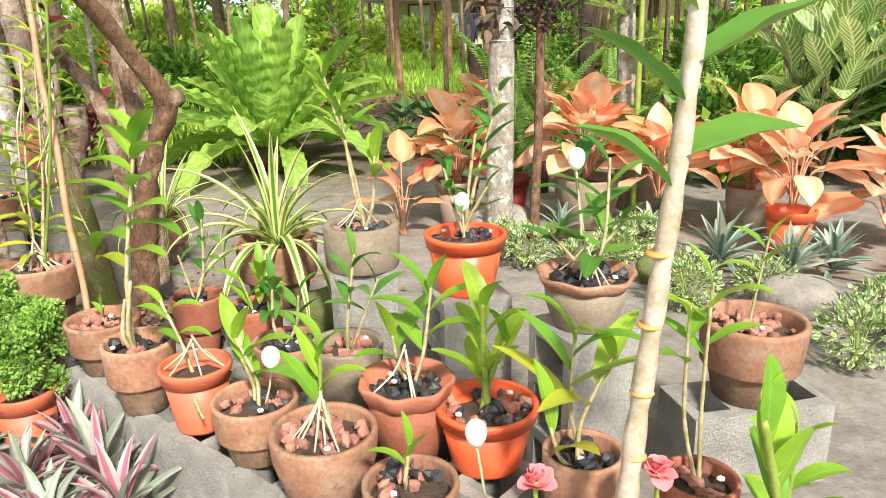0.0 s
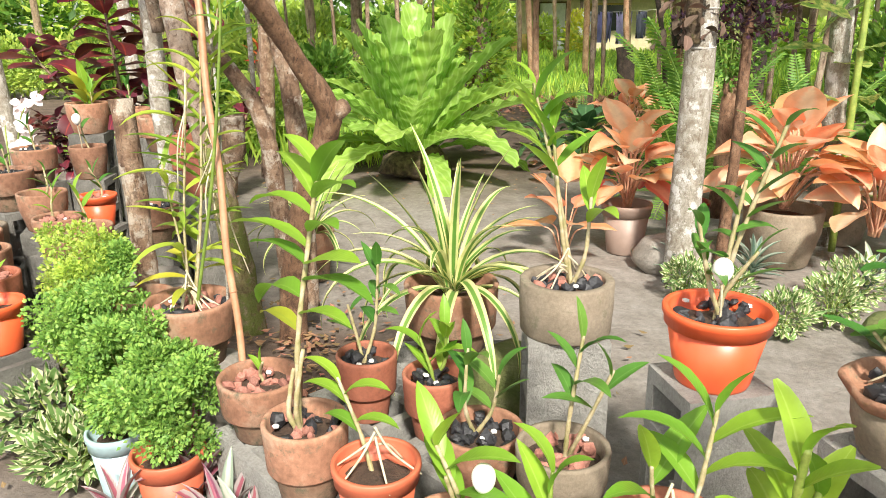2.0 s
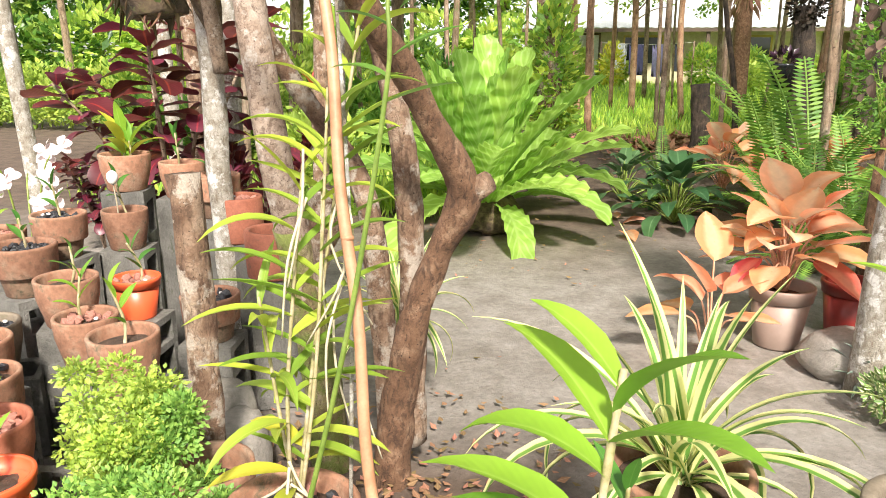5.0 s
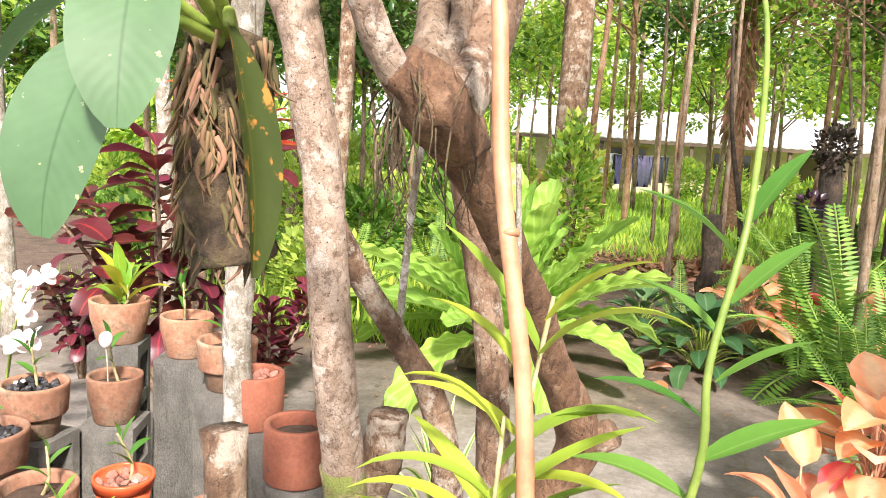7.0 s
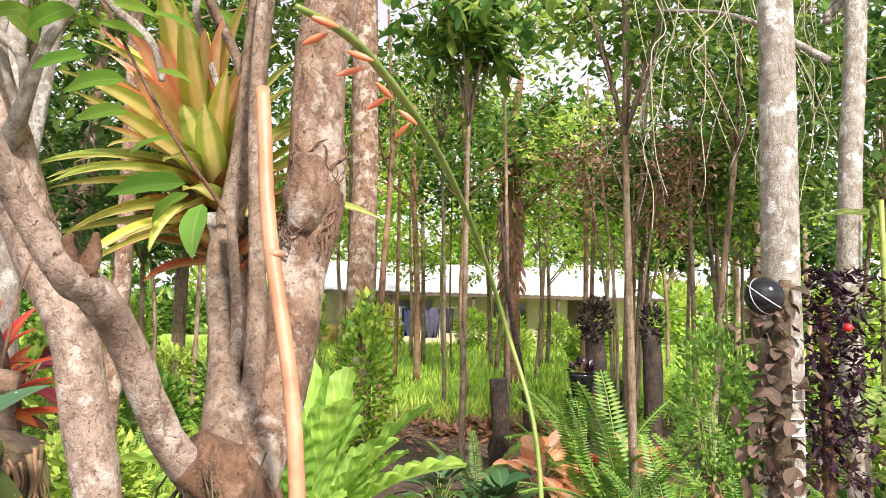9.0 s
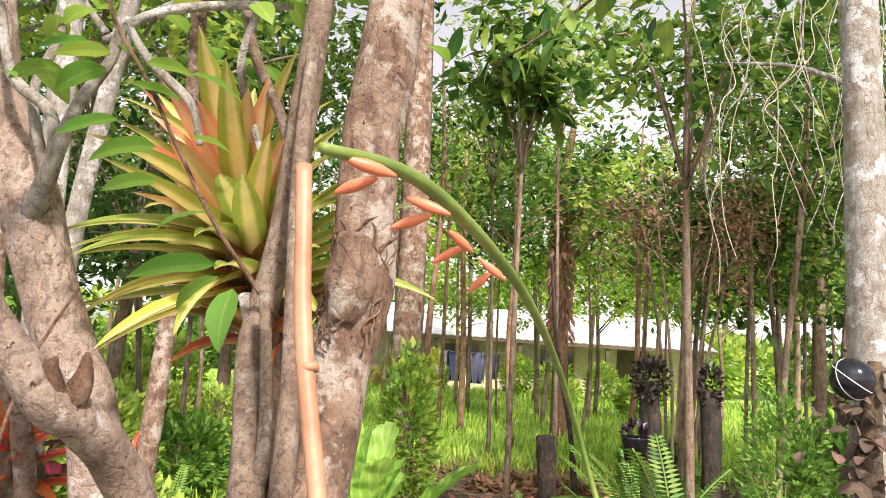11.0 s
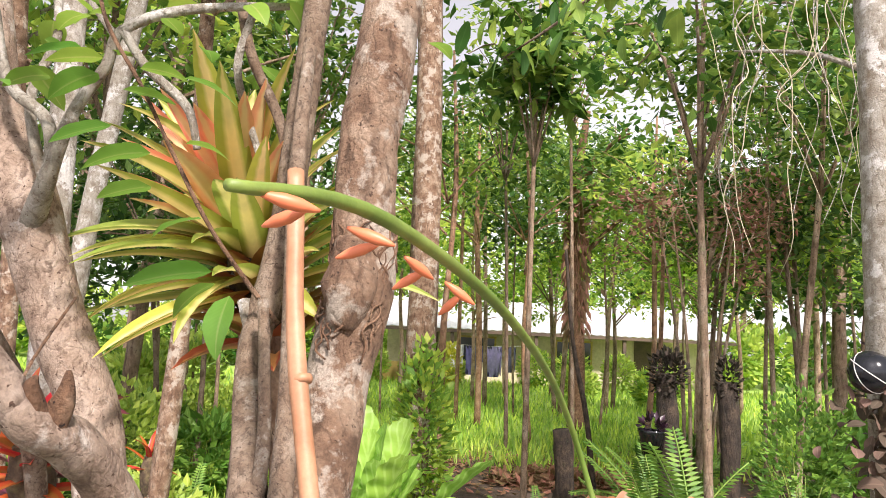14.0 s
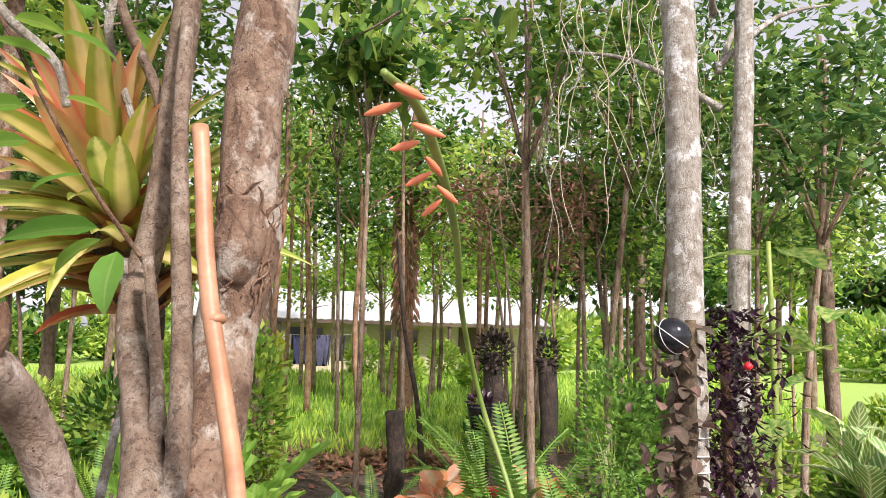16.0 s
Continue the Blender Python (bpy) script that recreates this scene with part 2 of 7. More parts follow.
CANE_GREEN = rough_mat("green_cane", [(0.3, (0.15, 0.24, 0.03)), (0.7, (0.3, 0.36, 0.08))], 18, 90, 0.5, 0.2, 0.002)
ROOT = rough_mat("pale_root", [(0.3, (0.42, 0.35, 0.22)), (0.7, (0.6, 0.54, 0.4))], 30, 120, 0.8, 0.3, 0.002)
HUSK = rough_mat("fibrous_husk", [(0.3, (0.035, 0.024, 0.016)), (0.5, (0.11, 0.075, 0.045)), (0.7, (0.22, 0.17, 0.085))], 24, 90, 0.95, 1.0, 0.012, ((0.12, 0.13, 0.04), 0.56))
STEM_DARK = rough_mat("olive_flower_stem", [(0.3, (0.11, 0.19, 0.025)), (0.7, (0.22, 0.29, 0.06))], 18, 90, 0.5, 0.2, 0.002)
PETIOLE = rough_mat("pink_petiole", [(0.3, (0.5, 0.24, 0.16)), (0.7, (0.62, 0.36, 0.22))], 20, 80, 0.5, 0.2, 0.002)
DRY = leaf_mat("dry_fallen_leaf", (0.3, 0.17, 0.09), (0.42, 0.27, 0.16), "mid", 0.8, 0.15, 0.45, 0.04)
G_ORCHID = leaf_mat("orchid_leaf", (0.25, 0.45, 0.045), (0.33, 0.52, 0.09), "mid", 0.36, 0.38, 0.22, 0.02)
G_DARKORCH = leaf_mat("dark_orchid_leaf", (0.1, 0.25, 0.04), (0.15, 0.31, 0.065), "mid", 0.35, 0.33, 0.25, 0.02)
G_CLIMB = leaf_mat("climbing_orchid_leaf", (0.34, 0.47, 0.06), (0.44, 0.52, 0.1), "mid", 0.4, 0.4, 0.28, 0.025)
G_YELLOW = leaf_mat("yellowing_leaf", (0.5, 0.5, 0.05), (0.42, 0.47, 0.06), "mid", 0.4, 0.35, 0.15, 0.02)
G_FERN = leaf_mat("nest_fern_frond", (0.35, 0.57, 0.1), (0.46, 0.67, 0.18), "vein", 0.36, 0.52, 0.2, 0.012)
G_SPIDER = leaf_mat("striped_blade", (0.16, 0.32, 0.06), (0.8, 0.78, 0.36), "edge", 0.4, 0.3, 0.15, 0.01)
G_AGLAO = leaf_mat("aglaonema_leaf", (0.85, 0.36, 0.19), (0.9, 0.56, 0.36), "core", 0.4, 0.45, 0.2, 0.018, ((0.62, 0.43, 0.17), 16, 0.62))
G_AGLAO_PALE = leaf_mat("pale_aglaonema_leaf", (0.88, 0.5, 0.32), (0.88, 0.68, 0.5), "core", 0.4, 0.42, 0.15, 0.015, ((0.78, 0.5, 0.26), 14, 0.62))
G_AGLAO_RED = leaf_mat("red_aglaonema_leaf", (0.7, 0.13, 0.11), (0.82, 0.3, 0.22), "core", 0.4, 0.3, 0.15, 0.01)
G_CROTON_RED = leaf_mat("dark_red_croton", (0.12, 0.022, 0.026), (0.34, 0.055, 0.035), "mid", 0.35, 0.25, 0.5, 0.03, ((0.42, 0.1, 0.03), 9, 0.66))
G_CROTON_GREEN = leaf_mat("veined_croton", (0.27, 0.44, 0.12), (0.88, 0.88, 0.55), "vein", 0.4, 0.3, 0.2, 0.02)
G_CALADIUM = leaf_mat("dark_green_leaf", (0.055, 0.13, 0.05), (0.14, 0.24, 0.12), "mid", 0.35, 0.2, 0.3, 0.02)
G_PARSLEY = leaf_mat("curly_green_leaf", (0.25, 0.44, 0.09), (0.37, 0.54, 0.15), "mid", 0.5, 0.35, 0.3, 0.02)
G_LIME = leaf_mat("lime_leaf", (0.42, 0.56, 0.1), (0.54, 0.66, 0.2), "mid", 0.5, 0.42, 0.25, 0.02)
G_CREAM = leaf_mat("cream_variegated_leaf", (0.2, 0.33, 0.1), (0.74, 0.73, 0.46), "edge", 0.5, 0.3, 0.2, 0.02)
G_RHOEO = leaf_mat("rhoeo_leaf", (0.23, 0.29, 0.22), (0.42, 0.42, 0.36), "core", 0.4, 0.2, 0.25, 0.02)
G_RHOEO_PINK = leaf_mat("rhoeo_pink_leaf", (0.36, 0.11, 0.16), (0.4, 0.33, 0.33), "edge", 0.4, 0.2, 0.25, 0.02)
G_AGAVE = leaf_mat("blue_grey_blade", (0.13, 0.22, 0.17), (0.3, 0.37, 0.3), "edge", 0.45, 0.2, 0.25, 0.02)
G_FOREST = leaf_mat("forest_leaf", (0.15, 0.28, 0.05), (0.2, 0.34, 0.07), "mid", 0.32, 0.42, 0.62, 0.045)
# forest leaf with backlit brightness put into its colour
G_FOREST_LIT = leaf_mat("lit_forest_leaf", (0.36, 0.53, 0.09), (0.46, 0.6, 0.15), "mid", 0.45, 0.62, 0.4, 0.04)
# the same leaf with shade put into its colour
G_FOREST_DARK = leaf_mat("shaded_forest_leaf", (0.09, 0.19, 0.045), (0.12, 0.23, 0.06), "mid", 0.3, 0.38, 0.6, 0.035)
G_BROWN = leaf_mat("brown_hanging_leaf", (0.34, 0.19, 0.13), (0.42, 0.27, 0.18), "mid", 0.7, 0.3, 0.4, 0.03)
G_GRASS = leaf_mat("grass_blade", (0.42, 0.62, 0.1), (0.5, 0.68, 0.15), "mid", 0.5, 0.5, 0.35, 0.03)
G_PLUMERIA = leaf_mat("broad_tree_leaf", (0.22, 0.4, 0.06), (0.36, 0.47, 0.13), "mid", 0.4, 0.45, 0.2, 0.03)
G_BROM = leaf_mat("bromeliad_leaf", (0.42, 0.47, 0.08), (0.88, 0.74, 0.3), "core", 0.35, 0.4, 0.2, 0.03, foot=((0.34, 0.11, 0.04), 0.12))
G_BROM_PINK = leaf_mat("pink_bromeliad_leaf", (0.85, 0.36, 0.2), (0.84, 0.58, 0.3), "core", 0.35, 0.35, 0.2, 0.02, foot=((0.36, 0.1, 0.04), 0.1))
G_BROM_RED = leaf_mat("red_bromeliad_leaf", (0.55, 0.07, 0.03), (0.5, 0.16, 0.04), "core", 0.35, 0.3, 0.2, 0.02)
G_PHAL = leaf_mat("moth_orchid_leaf", (0.075, 0.16, 0.075), (0.045, 0.105, 0.045), "mid", 0.55, 0.22, 0.12, 0.015, ((0.6, 0.64, 0.34), 42, 0.66), 0.05)
G_PHAL_OLD = leaf_mat("old_moth_orchid_leaf", (0.045, 0.065, 0.012), (0.08, 0.09, 0.02), "mid", 0.45, 0.1, 0.12, 0.015, ((0.45, 0.19, 0.04), 34, 0.57), 0.06)
G_BUD = plain_mat("salmon_bud", (0.72, 0.2, 0.09), 0.45, 0, 0.25, 40)
PINK = plain_mat("pink_petal", (0.85, 0.2, 0.22), 0.5, 0, 0.3, 20)
WHITE_PINK = leaf_mat("blush_petal", (0.86, 0.72, 0.72), (0.88, 0.82, 0.8), "mid", 0.5, 0.3, 0.08, 0.01)


# ---- mesh building ----
class Shape:
    """Vertices, faces and UVs of one mesh."""

    def __init__(self):
        self.v, self.f, self.uv = [], [], []

    def face(self, idx, uvs=None):
        self.f.append(tuple(idx))
        self.uv.extend(uvs or [(0.5, 0.5)] * len(idx))

    def tube(self, pts, radii, n=8, rough=0.0, seed=0, cap=True, steps=4):
        """A round limb along a smooth line through pts."""
        P, R = smooth(pts, radii, steps)
        base = len(self.v)
        for i, (p, r) in enumerate(zip(P, R)):
            a = P[max(i - 1, 0)]
            b = P[min(i + 1, len(P) - 1)]
            d = (b - a).normalized()
            s = d.cross(Vector((0.13, 0.97, 0.21))).normalized()
            u = d.cross(s)
            for k in range(n):
                an = 2 * math.pi * k / n
                rr = r
                if rough:
                    q = p * 9 + Vector((math.cos(an), math.sin(an), seed)) * 1.3
                    rr = r * (1 + rough * noise.noise(q) + rough * 0.6 * noise.noise(q * 3.1))
                self.v.append(p + (s * math.cos(an) + u * math.sin(an)) * rr)
        for i in range(len(P) - 1):
            for k in range(n):
                a, b = base + i * n + k, base + i * n + (k + 1) % n
                self.face((a, b, b + n, a + n))
        if cap:
            self.face([base + k for k in range(n)][::-1])
            self.face([base + (len(P) - 1) * n + k for k in range(n)])

    def lathe(self, profile, n=28, wave=0.0, lobes=0, center=(0, 0, 0)):
        """A turned body; profile of (radius, z). wave and lobes scallop it where radius is largest."""
        base = len(self.v)
        rmax = max(r for r, z in profile)
        for r, z in profile:
            for k in range(n):
                an = 2 * math.pi * k / n
                g = (r / rmax) ** 6 if wave else 0
                rr = r * (1 + wave * g * math.cos(lobes * an))
                self.v.append(Vector((center[0] + rr * math.cos(an), center[1] + rr * math.sin(an), center[2] + z - wave * 0.05 * g * math.cos(lobes * an))))
        for i in range(len(profile) - 1):
            for k in range(n):
                a, b = base + i * n + k, base + i * n + (k + 1) % n
                self.face((a, b, b + n, a + n))
        self.face([base + k for k in range(n)][::-1])
        self.face([base + (len(profile) - 1) * n + k for k in range(n)])

    def box(self, x0, y0, z0, x1, y1, z1):
        b = len(self.v)
        for z in (z0, z1):
            for x, y in ((x0, y0), (x1, y0), (x1, y1), (x0, y1)):
                self.v.append(Vector((x, y, z)))
        for q in ((3, 2, 1, 0), (4, 5, 6, 7), (0, 1, 5, 4), (1, 2, 6, 5), (2, 3, 7, 6), (3, 0, 4, 7)):
            self.face([b + i for i in q])

    def blade(self, m, length, width, profile, droop=0.6, fold=0.25, wave=0.0, waves=5, n=8, twist=0.0, across=2):
        """A leaf along +Y of m, bending down; profile gives the half-width from 0 to 1 along it."""
        b = len(self.v)
        y = z = 0.0
        row = 2 * across + 1
        for i in range(n + 1):
            t = i / n
            w = profile(t) * width / 2
            an = -droop * t ** 1.2
            nrm = Vector((0, -math.sin(an), math.cos(an)))
            tw = twist * t
            for k in range(row):
                s = (k - across) / across
                rip = wave * math.sin(waves * 6.283 * t + (1.5 if s > 0 else 0)) * abs(s) * w
                side = Vector((math.cos(tw), 0, math.sin(tw)))
                p = Vector((0, y, z)) + side * (s * w) + nrm * (abs(s) * w * fold + rip)
                self.v.append(m @ p)
            an2 = -droop * ((i + 0.5) / n) ** 1.2
            y += math.cos(an2) * length / n
            z += math.sin(an2) * length / n
        for i in range(n):
            for k in range(row - 1):
                a = b + i * row + k
                u0, u1 = k / (row - 1), (k + 1) / (row - 1)
                self.face((a, a + 1, a + row + 1, a + row), [(u0, i / n), (u1, i / n), (u1, (i + 1) / n), (u0, (i + 1) / n)])

    def flake(self, p, d, s, length, width):
        """A small leaf of two triangles, folded on its midrib."""
        b = len(self.v)
        q = d.cross(s) * width * 0.18
        self.v += [p, p + d * length * 0.45 + s * width / 2 + q, p + d * length, p + d * length * 0.45 - s * width / 2 + q]
        self.face((b, b + 1, b + 2), [(0.5, 0), (1, 0.45), (0.5, 1)])
        self.face((b, b + 2, b + 3), [(0.5, 0), (0.5, 1), (0, 0.45)])

    def mesh(self, name, mat, shade=True):
        me = bpy.data.meshes.new(name)
        me.from_pydata([tuple(p) for p in self.v], [], self.f)
        layer = me.uv_layers.new(name="UVMap")
        layer.data.foreach_set("uv", [c for q in self.uv for c in q])
        me.polygons.foreach_set("use_smooth", [shade] * len(me.polygons))
        me.materials.append(mat)
        me.update()
        return me


def smooth(pts, radii, steps):
    P = [Vector(p) for p in pts]
    if len(P) < 3 or steps < 2:
        return P, list(radii)
    out, rad = [], []
    for i in range(len(P) - 1):
        a, b, c, d = P[max(i - 1, 0)], P[i], P[i + 1], P[min(i + 2, len(P) - 1)]
        for k in range(steps):
            t = k / steps
            out.append(0.5 * ((2 * b) + (c - a) * t + (2 * a - 5 * b + 4 * c - d) * t * t + (3 * b - a - 3 * c + d) * t ** 3))
            rad.append(radii[i] + (radii[i + 1] - radii[i]) * t)
    return out + [P[-1]], rad + [radii[-1]]


def thing(name, loc, label, category, group="", rz=0.0):
    e = new(name)
    e.empty_display_size = 0.05
    e.location = loc
    e.rotation_euler = (0, 0, radians(rz))
    return tagged(e, label, category, group)


def part(name, shape, material, parent, label="", shade=True, m=None):
    me = shape if isinstance(shape, bpy.types.Mesh) else shape.mesh(name, material, shade)
    ob = new(name, me)
    ob.parent = parent
    if m is not None:
        ob.matrix_local = m
    if label:
        ob["label"] = label
    return ob


def aim(loc, az, el, roll=0.0, s=1.0):
    """A leaf's pose: from loc towards azimuth az, raised by el."""
    return Matrix.Translation(loc) @ pose(0, 0, 0, 0, 0, az) @ pose(0, 0, 0, el, 0, 0) @ pose(0, 0, 0, 0, roll, 0) @ Matrix.Diagonal((s, s, s, 1))


def lance(t):
    return max(0.0, math.sin(math.pi * min(1, t * 0.97 + 0.03)) ** 0.75) * (1.12 - 0.3 * t)


def strap(t):
    return min(1, 0.45 + 2.2 * t) * max(0.02, 1 - t ** 3.5)


def oval(t):
    return max(0.03, math.sin(math.pi * (t * 0.96 + 0.02)) ** 0.62)


def teardrop(t):
    return max(0.02, math.sin(math.pi * t ** 0.72) ** 0.8) if 0 < t < 1 else 0.02


def spatula(t):
    return max(0.05, 0.15 + 0.85 * math.sin(math.pi * min(1, t * 0.9) ** 1.5) ** 0.8) * (1 if t < 0.97 else 0.6)


def blades(name, mat, profile, length, width, droops, fold=0.25, wave=0.0, waves=5, n=8, across=1, twist=0.0):
    """A few shared leaf meshes of one kind."""
    out = []
    for d in droops:
        s = Shape()
        s.blade(Matrix(), length, width, profile, d, fold, wave, waves, n, twist, across)
        out.append(s.mesh(name, mat))
    return out


def leaves_on(parent, meshes, spec, name="leaf", label=""):
    for loc, az, el, roll, s in spec:
        part(name, RND.choice(meshes), None, parent, label, m=aim(Vector(loc), az, el, roll, s))


def lump(size, seed, mat, name, squash=0.7):
    """A broken, faceted piece."""
    s = Shape()
    bm = bmesh.new()
    bmesh.ops.create_icosphere(bm, subdivisions=1, radius=size)
    for i, v in enumerate(bm.verts):
        k = 1 + 0.45 * noise.noise(v.co * (1.1 / size) + Vector((seed * 3.7, seed, 0)))
        v.co = v.co * k
        v.co.z *= squash
    s.v = [v.co.copy() for v in bm.verts]
    for f in bm.faces:
        s.face([v.index for v in f.verts])
    bm.free()
    return s.mesh(name, mat, False)

# ---- ground ----
def ground_material():
    m, t, ns, ls, p = nodes_of("packed_earth_and_grass")
    c = ns.new("ShaderNodeTexCoord")
    sep = ns.new("ShaderNodeSeparateXYZ")
    ls.new(c.outputs["Object"], sep.inputs[0])
    wide = noise_node(t, 0.9, 6)
    fine = noise_node(t, 34, 8, rough=0.75)
    mid = noise_node(t, 6, 6)
    grey = mix(t, ramp(t, mid.outputs[0], [(0.3, (0, 0, 0)), (0.7, (1, 1, 1))]), (0.19, 0.165, 0.14), (0.31, 0.285, 0.255))
    soil = mix(t, ramp(t, mid.outputs[0], [(0.3, (0, 0, 0)), (0.7, (1, 1, 1))]), (0.075, 0.05, 0.036), (0.17, 0.12, 0.09))
    grass = mix(t, mid.outputs[0], (0.28, 0.45, 0.07), (0.4, 0.56, 0.12))
    jitter = math_node(t, "MULTIPLY", math_node(t, "SUBTRACT", wide.outputs[0], 0.5), 2.6)
    # bare earth under the trees, grey trodden earth in the yard
    yy = math_node(t, "ADD", sep.outputs[1], jitter)
    far = ramp(t, math_node(t, "MULTIPLY", math_node(t, "SUBTRACT", yy, 5.0), 0.6), [(0.0, (0, 0, 0)), (1.0, (1, 1, 1))])
    xx = math_node(t, "ADD", sep.outputs[0], jitter)
    near_tree = ramp(t, math_node(t, "ABSOLUTE", math_node(t, "ADD", xx, 1.4)), [(0.6, (1, 1, 1)), (1.0, (0, 0, 0))])
    band = ramp(t, math_node(t, "ABSOLUTE", math_node(t, "SUBTRACT", sep.outputs[1], 2.6)), [(0.45, (1, 1, 1)), (0.9, (0, 0, 0))])
    col = mix(t, math_node(t, "MULTIPLY", near_tree, band), grey, soil)
    col = mix(t, far, col, soil)
    lawn = ramp(t, math_node(t, "MULTIPLY", math_node(t, "SUBTRACT", yy, 13.0), 0.5), [(0.0, (0, 0, 0)), (1.0, (1, 1, 1))])
    col = mix(t, lawn, col, grass)
    col = mix(t, 0.8, col, ramp(t, fine.outputs[0], [(0.28, (0.55, 0.55, 0.55)), (0.72, (1.25, 1.25, 1.25))]), "MULTIPLY")
    speck = noise_node(t, 120, 3)
    col = mix(t, ramp(t, speck.outputs[0], [(0.66, (0, 0, 0)), (0.72, (1, 1, 1))]), col, (0.13, 0.09, 0.06))
    ls.new(col, p.inputs["Base Color"])
    p.inputs["Roughness"].default_value = 0.92
    bumped(t, fine.outputs[0], 0.8, 0.012, p)
    return m


def axis(lo, hi, near_lo, near_hi, step):
    out = [lo, lo * 0.5 + near_lo * 0.5]
    n = int((near_hi - near_lo) / step)
    out += [near_lo + i * step for i in range(n + 1)]
    return out + [near_hi * 0.5 + hi * 0.5, hi]


gs = Shape()
gx, gy = axis(-400, 400, -8, 8, 0.16), axis(-400, 400, -4, 12, 0.16)
for y in gy:
    for x in gx:
        near = max(0.0, 1 - max(abs(x) / 9, abs(y - 4) / 9))
        gs.v.append(Vector((x, y, near ** 0.3 * 0.016 * noise.noise(Vector((x * 1.7, y * 1.7, 0))) - 0.008)))
for j in range(len(gy) - 1):
    for i in range(len(gx) - 1):
        a = j * len(gx) + i
        gs.face((a, a + 1, a + len(gx) + 1, a + len(gx)))
tagged(part("ground", gs, ground_material(), None), "grey trodden garden earth turning to soil and grass", "ground", kind="structure")


# ---- the house beyond the grass ----
WALL = rough_mat("ochre_plaster", [(0.3, (0.5, 0.42, 0.27)), (0.7, (0.62, 0.55, 0.4))], 0.6, 6, 0.9, 0.2, 0.01)
WALL_WHITE = rough_mat("white_plaster", [(0.3, (0.6, 0.6, 0.58)), (0.7, (0.75, 0.75, 0.73))], 0.6, 6, 0.9, 0.2, 0.01)
ROOF = rough_mat("pale_metal_roof", [(0.3, (0.5, 0.52, 0.54)), (0.7, (0.66, 0.67, 0.68))], 0.5, 4, 0.35, 0.2, 0.01)
DARK_WOOD = rough_mat("dark_timber", [(0.3, (0.06, 0.04, 0.03)), (0.7, (0.13, 0.09, 0.06))], 2, 20, 0.8, 0.4, 0.01)
GLASS_DARK = plain_mat("dim_window", (0.05, 0.055, 0.06), 0.1, 0, 0.1, 2)
YELLOW_PAINT = plain_mat("yellow_paint", (0.45, 0.32, 0.09), 0.6, 0, 0.15, 1)


def house():
    h = thing("house", (3.5, 34, 0), "low ochre house with a pale metal roof beyond the grass", "house")
    w = Shape()
    w.box(-6.0, 0, 0, 8.0, 0.2, 2.5)
    w.box(-6.0, 0.2, 0, -5.8, 6.2, 2.5)
    w.box(7.8, 0.2, 0, 8.0, 6.2, 2.5)
    w.box(-6.0, 6.0, 0, 8.0, 6.2, 2.5)
    part("wall", w, WALL, h, shade=False)
    r = Shape()
    n = 90
    for row, (y, z) in enumerate(((-1.5, 2.3), (3.0, 3.75), (7.5, 2.3))):
        for i in range(n + 1):
            x = -7.0 + 16.0 * i / n
            r.v.append(Vector((x, y, z + 0.035 * (i % 2))))
    for row in range(2):
        for i in range(n):
            a = row * (n + 1) + i
            r.face((a, a + 1, a + n + 2, a + n + 1))
    roof = part("roof", r, ROOF, h, "pale corrugated metal roof", shade=False)
    sol = roof.modifiers.new("thickness", "SOLIDIFY")
    sol.thickness = 0.03
    f = Shape()
    f.box(-7.0, -1.5, 2.14, 9.0, -1.42, 2.27)
    part("fascia", f, DARK_WOOD, h, shade=False)
    for x in (-6.6, -3.2, 0.4, 4.2, 8.2):
        s = Shape()
        s.box(x - 0.07, -1.4, 0, x + 0.07, -1.26, 2.25)
        part("post", s, DARK_WOOD, h, shade=False)
    for x, wd, z0, z1, mt in ((-4.4, 1.1, 0.05, 2.05, WALL_WHITE), (-2.0, 1.5, 0.9, 1.95, GLASS_DARK), (2.3, 1.5, 0.9, 1.95, GLASS_DARK), (5.6, 1.0, 0.05, 2.05, DARK_WOOD)):
        is_win = mt is GLASS_DARK
        s = Shape()
        s.box(x - wd / 2, -0.03, z0, x + wd / 2, -0.004, z1)
        o = part("window" if is_win else "door", s, mt, h, shade=False)
        s = Shape()
        for a in ((x - wd / 2 - 0.08, z0, x - wd / 2, z1), (x + wd / 2, z0, x + wd / 2 + 0.08, z1), (x - wd / 2 - 0.08, z1, x + wd / 2 + 0.08, z1 + 0.08)):
            s.box(a[0], -0.06, a[1], a[2], -0.004, a[3])
        part("frame", s, YELLOW_PAINT if is_win else DARK_WOOD, o, shade=False)
    ba = Shape()
    ba.box(-6.4, -1.38, 0.0, -4.4, -1.3, 0.8)
    part("parapet", ba, YELLOW_PAINT, h, "low yellow porch wall", shade=False)


house()


